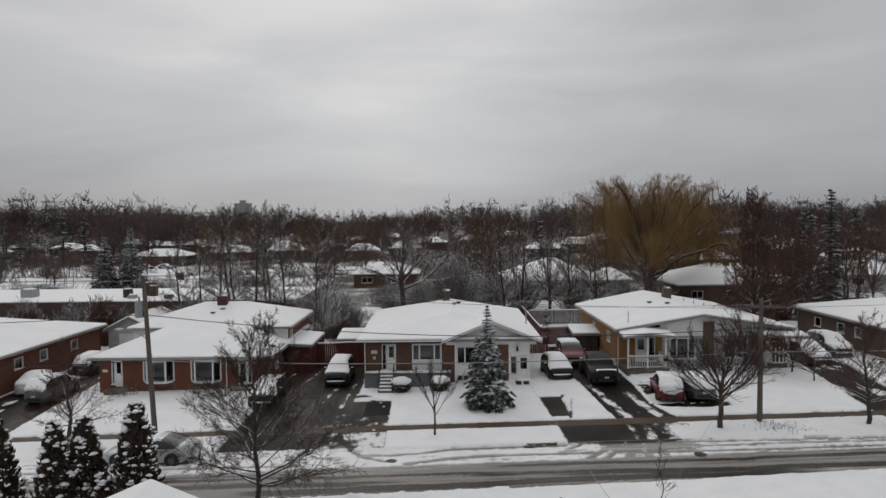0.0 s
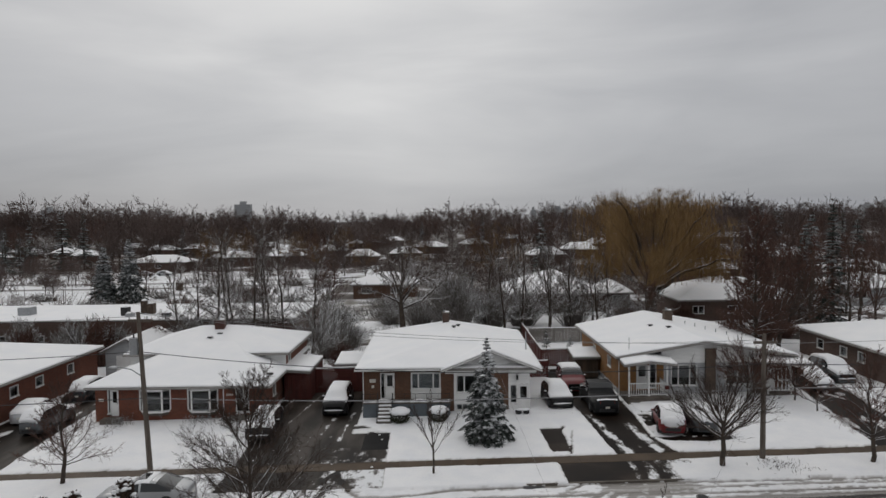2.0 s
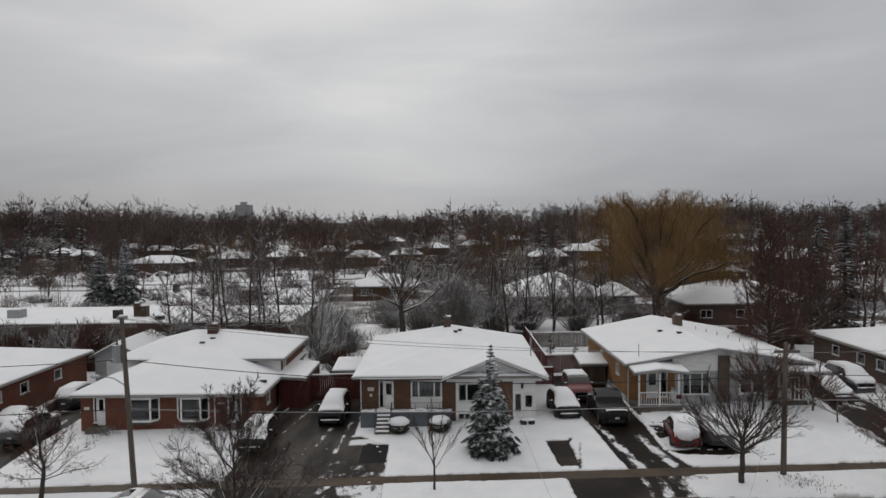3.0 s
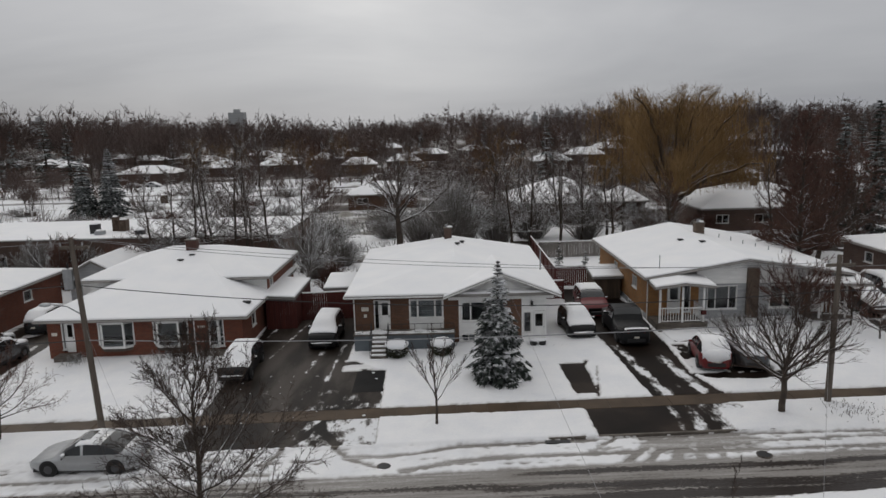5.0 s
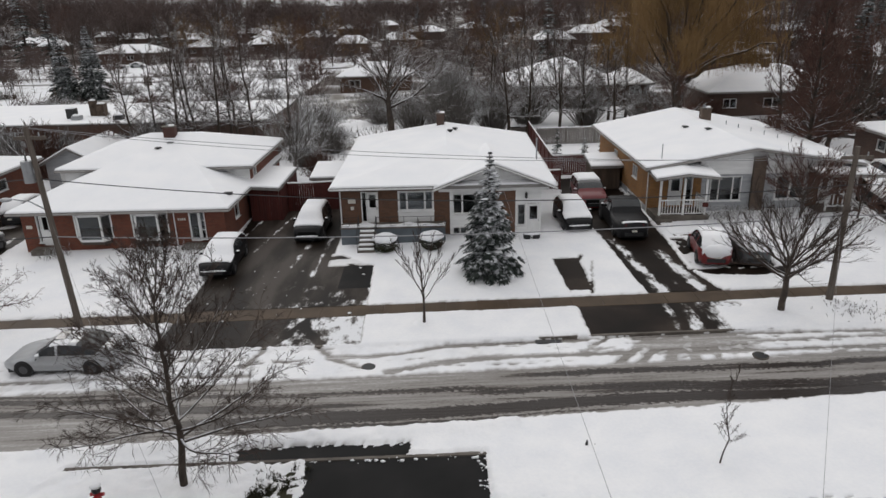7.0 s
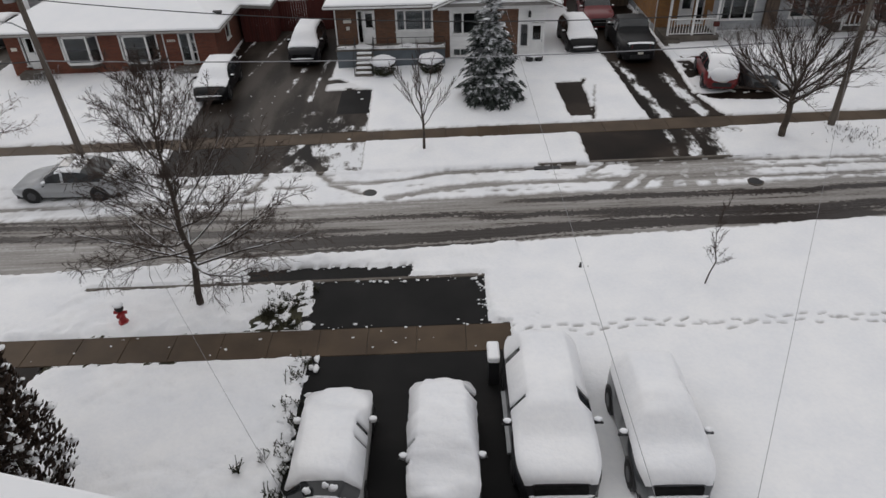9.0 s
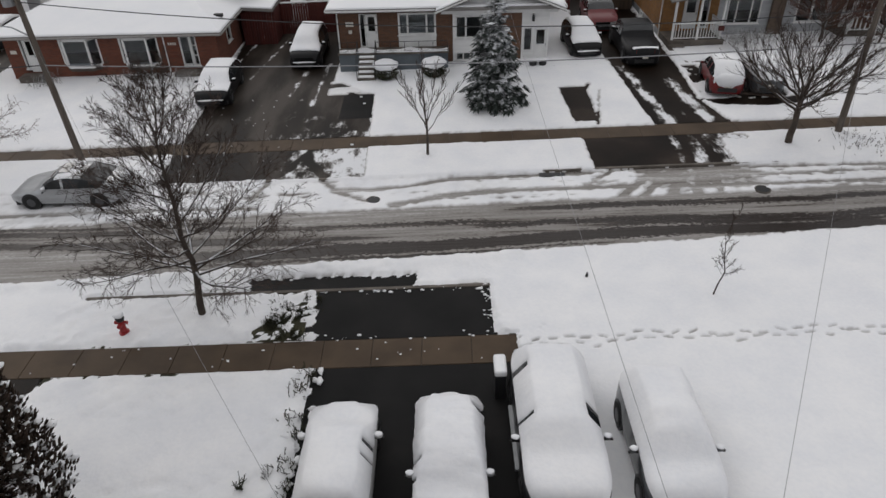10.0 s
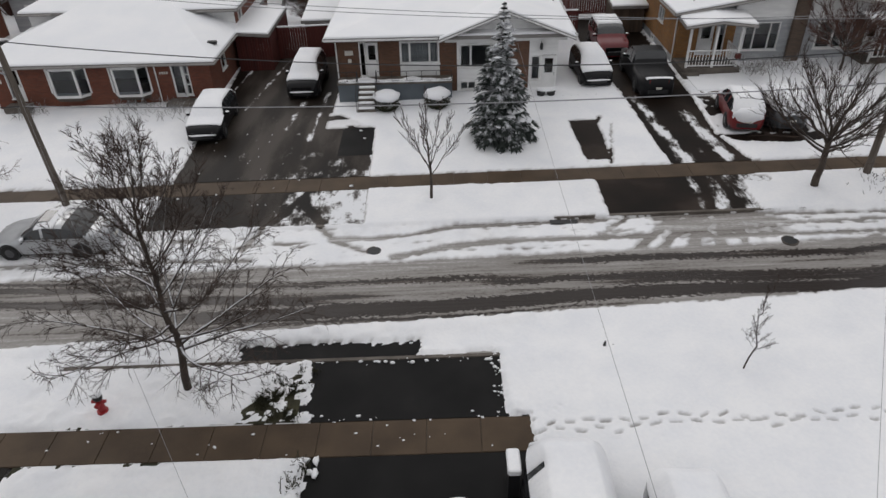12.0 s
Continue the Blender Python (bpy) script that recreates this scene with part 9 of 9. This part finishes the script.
# young trees in the park
for x, y, k in ((-73, 118, 0.42), (-80, 141, 0.5), (-88, 152, 0.55), (-95, 146, 0.5), (-102, 158, 0.5), (-84, 166, 0.45), (-110, 170, 0.55), (-74, 160, 0.4), (-97, 178, 0.5), (-118, 182, 0.6), (-48, 150, 0.5), (-44, 171, 0.55), (-56, 182, 0.55), (-37, 160, 0.5), (-52, 199, 0.6), (-66, 194, 0.5), (-32, 186, 0.6), (-105, 198, 0.55), (-30, 132, 0.5), (-38, 124, 0.45)):
    stand(7 if k < 0.5 else 0, x, y, k, 1.1, x * 7)


rng = random.Random(31)
for k in range(34):
    x, y = rng.uniform(-128, -42), rng.uniform(146, 211)
    if not (162 < y < 166.5 or 175.5 < y < 180):
        stand(rng.choice((0, 4, 5, 7)), x, y, rng.uniform(0.35, 0.62), 1.05, x * 5)


def far_woods():
    """Woods from the gardens to the skyline: bare trees joined into one."""
    protos = []
    for k in range(8):
        lv = dome(R(300 + k), 1.6, 14.0, 5.0 + 0.4 * (k % 4), 0.2, 9, 5, 8, -0.7, 0.26, 0.16, (2, 1))
        fat = 0.055
        g = cone_mesh([(p, q, max(a, fat), max(b, fat * 0.7)) for one in lv for p, q, a, b in one])
        protos.append((np.array(g.v), np.array(g.f)))
    rng = np.random.RandomState(3)
    verts, faces, base = [], [], 0
    for k in range(820):
        y = 340 + 860 * rng.rand() ** 1.5
        x = (rng.rand() * 2 - 1) * 0.74 * y
        v, f = protos[k % 8]
        s = (1.15 + 0.5 * rng.rand() ** 1.6) * (1 + 0.75 * (y - 340) / 860) * (1.2 if x < -0.3 * y else 1.0) * (0.68 + 0.55 * clump(x * 0.6, y * 0.4))
        a = rng.rand() * 6.28
        rot = np.array([[math.cos(a), -math.sin(a), 0], [math.sin(a), math.cos(a), 0], [0, 0, 1]])
        w = v @ rot.T * np.array([s * 1.25, s * 1.25, s]) + np.array([x, y, gz(x) - 0.2])
        verts.append(w)
        faces.append(f + base)
        base += len(v)
    me = bpy.data.meshes.new("far_woods")
    me.from_pydata(np.concatenate(verts).tolist(), [], np.concatenate(faces).tolist())
    me.materials.append(FAR_HAZED_TWIG)
    tagged(new("far_woods", me), "brown leafless woods stretching to the skyline", "woods", "", "stuff")


far_woods()


def far_brush():
    """Hedges and shrubs between the distant gardens, joined into one."""
    rng = random.Random(17)
    rows = []
    for k in range(1100):
        y = 118 + 330 * rng.random()
        x = rng.uniform(-0.7, 0.7) * (y + 15)
        if any(a < x < b and c < y < d for a, b, c, d in KEEP_CLEAR[:3]) and rng.random() < 0.85:
            continue
        r, h = rng.uniform(1.5, 4.0), rng.uniform(1.5, 4.5)
        for m in range(46):
            p = Vector((x + rng.gauss(0, r * 0.6), y + rng.gauss(0, r * 0.6), gz(x) - 0.2))
            q = p + Vector((rng.gauss(0, 0.5), rng.gauss(0, 0.5), rng.uniform(0.5, 1.0))) * h
            rows.append((p, q, 0.06, 0.03))
    g = cone_mesh(rows)
    single("far_brush", g, FAR_HAZED_TWIG, "brown twiggy hedges between distant gardens", "brush", "stuff")


far_brush()


def tower(x, y, w, d, h, label):
    t = thing("apartment_tower", (x, y, 0), label, "building", "distant towers")
    part("block", Geo().box(-w / 2, 0, -2, w / 2, d, h).box(-w * 0.2, d * 0.3, h, w * 0.2, d * 0.6, h + 4), GREY_SIDING, t)
    for k in range(int(h / 3)):
        part("window_band", Geo().box(-w / 2 + 0.5, -0.1, 1 + 3 * k, w / 2 - 0.5, -0.002, 2.1 + 3 * k), STEEL, t)


tower(-262, 900, 20, 12, 36, "pale apartment tower on the skyline")
tower(-470, 820, 16, 12, 30, "low apartment block on the skyline")
tower(118, 900, 7, 10, 24, "slim tower on the skyline")
tower(150, 900, 20, 12, 25, "wide apartment block on the skyline")
for k in range(4):
    tower(925 + 40 * k, 1500, 24, 16, 34 + 6 * (k % 2), "distant tower on the skyline")


# ---- pavement slabs
def pavement(y0, y1, x0, x1, step, label):
    base = single("pavement", Geo().add([(x0, y0, gz(x0) - 0.02), (x1, y0, gz(x1) - 0.02), (x1, y1, gz(x1) - 0.02), (x0, y1, gz(x0) - 0.02)], [(0, 1, 2, 3)]), KERB, label, "pavement", "structure")
    w, d = step - 0.012, y1 - y0 - 0.01
    b = 0.012
    g = Geo()
    g.v = [(-w / 2, -d / 2, -0.08), (w / 2, -d / 2, -0.08), (w / 2, d / 2, -0.08), (-w / 2, d / 2, -0.08),
           (-w / 2, -d / 2, -b), (w / 2, -d / 2, -b), (w / 2, d / 2, -b), (-w / 2, d / 2, -b),
           (-w / 2 + b, -d / 2 + b, 0), (w / 2 - b, -d / 2 + b, 0), (w / 2 - b, d / 2 - b, 0), (-w / 2 + b, d / 2 - b, 0)]
    g.f = [(8, 9, 10, 11)] + [(i, (i + 1) % 4, 4 + (i + 1) % 4, 4 + i) for i in range(4)] + [(4 + i, 4 + (i + 1) % 4, 8 + (i + 1) % 4, 8 + i) for i in range(4)]
    me = g.mesh("slab", CONCRETE)
    rng = random.Random(2)
    n = int(round((x1 - x0) / step))
    for k in range(n):
        x = x0 + step * (k + 0.5)
        ob = new("slab", me)
        ob.parent = base
        ob.matrix_basis = pose(x, (y0 + y1) / 2, gz(x) + 0.004 + rng.uniform(-0.004, 0.004), rng.uniform(-0.2, 0.2), -math.degrees(0.021) + rng.uniform(-0.2, 0.2), 0)


pavement(25.42, 26.63, -25.0, 20.0, 1.5, "wet brown concrete pavement of square slabs")
pavement(40.0, 41.2, -61.5, 61.5, 1.5, "wet brown concrete pavement of square slabs")
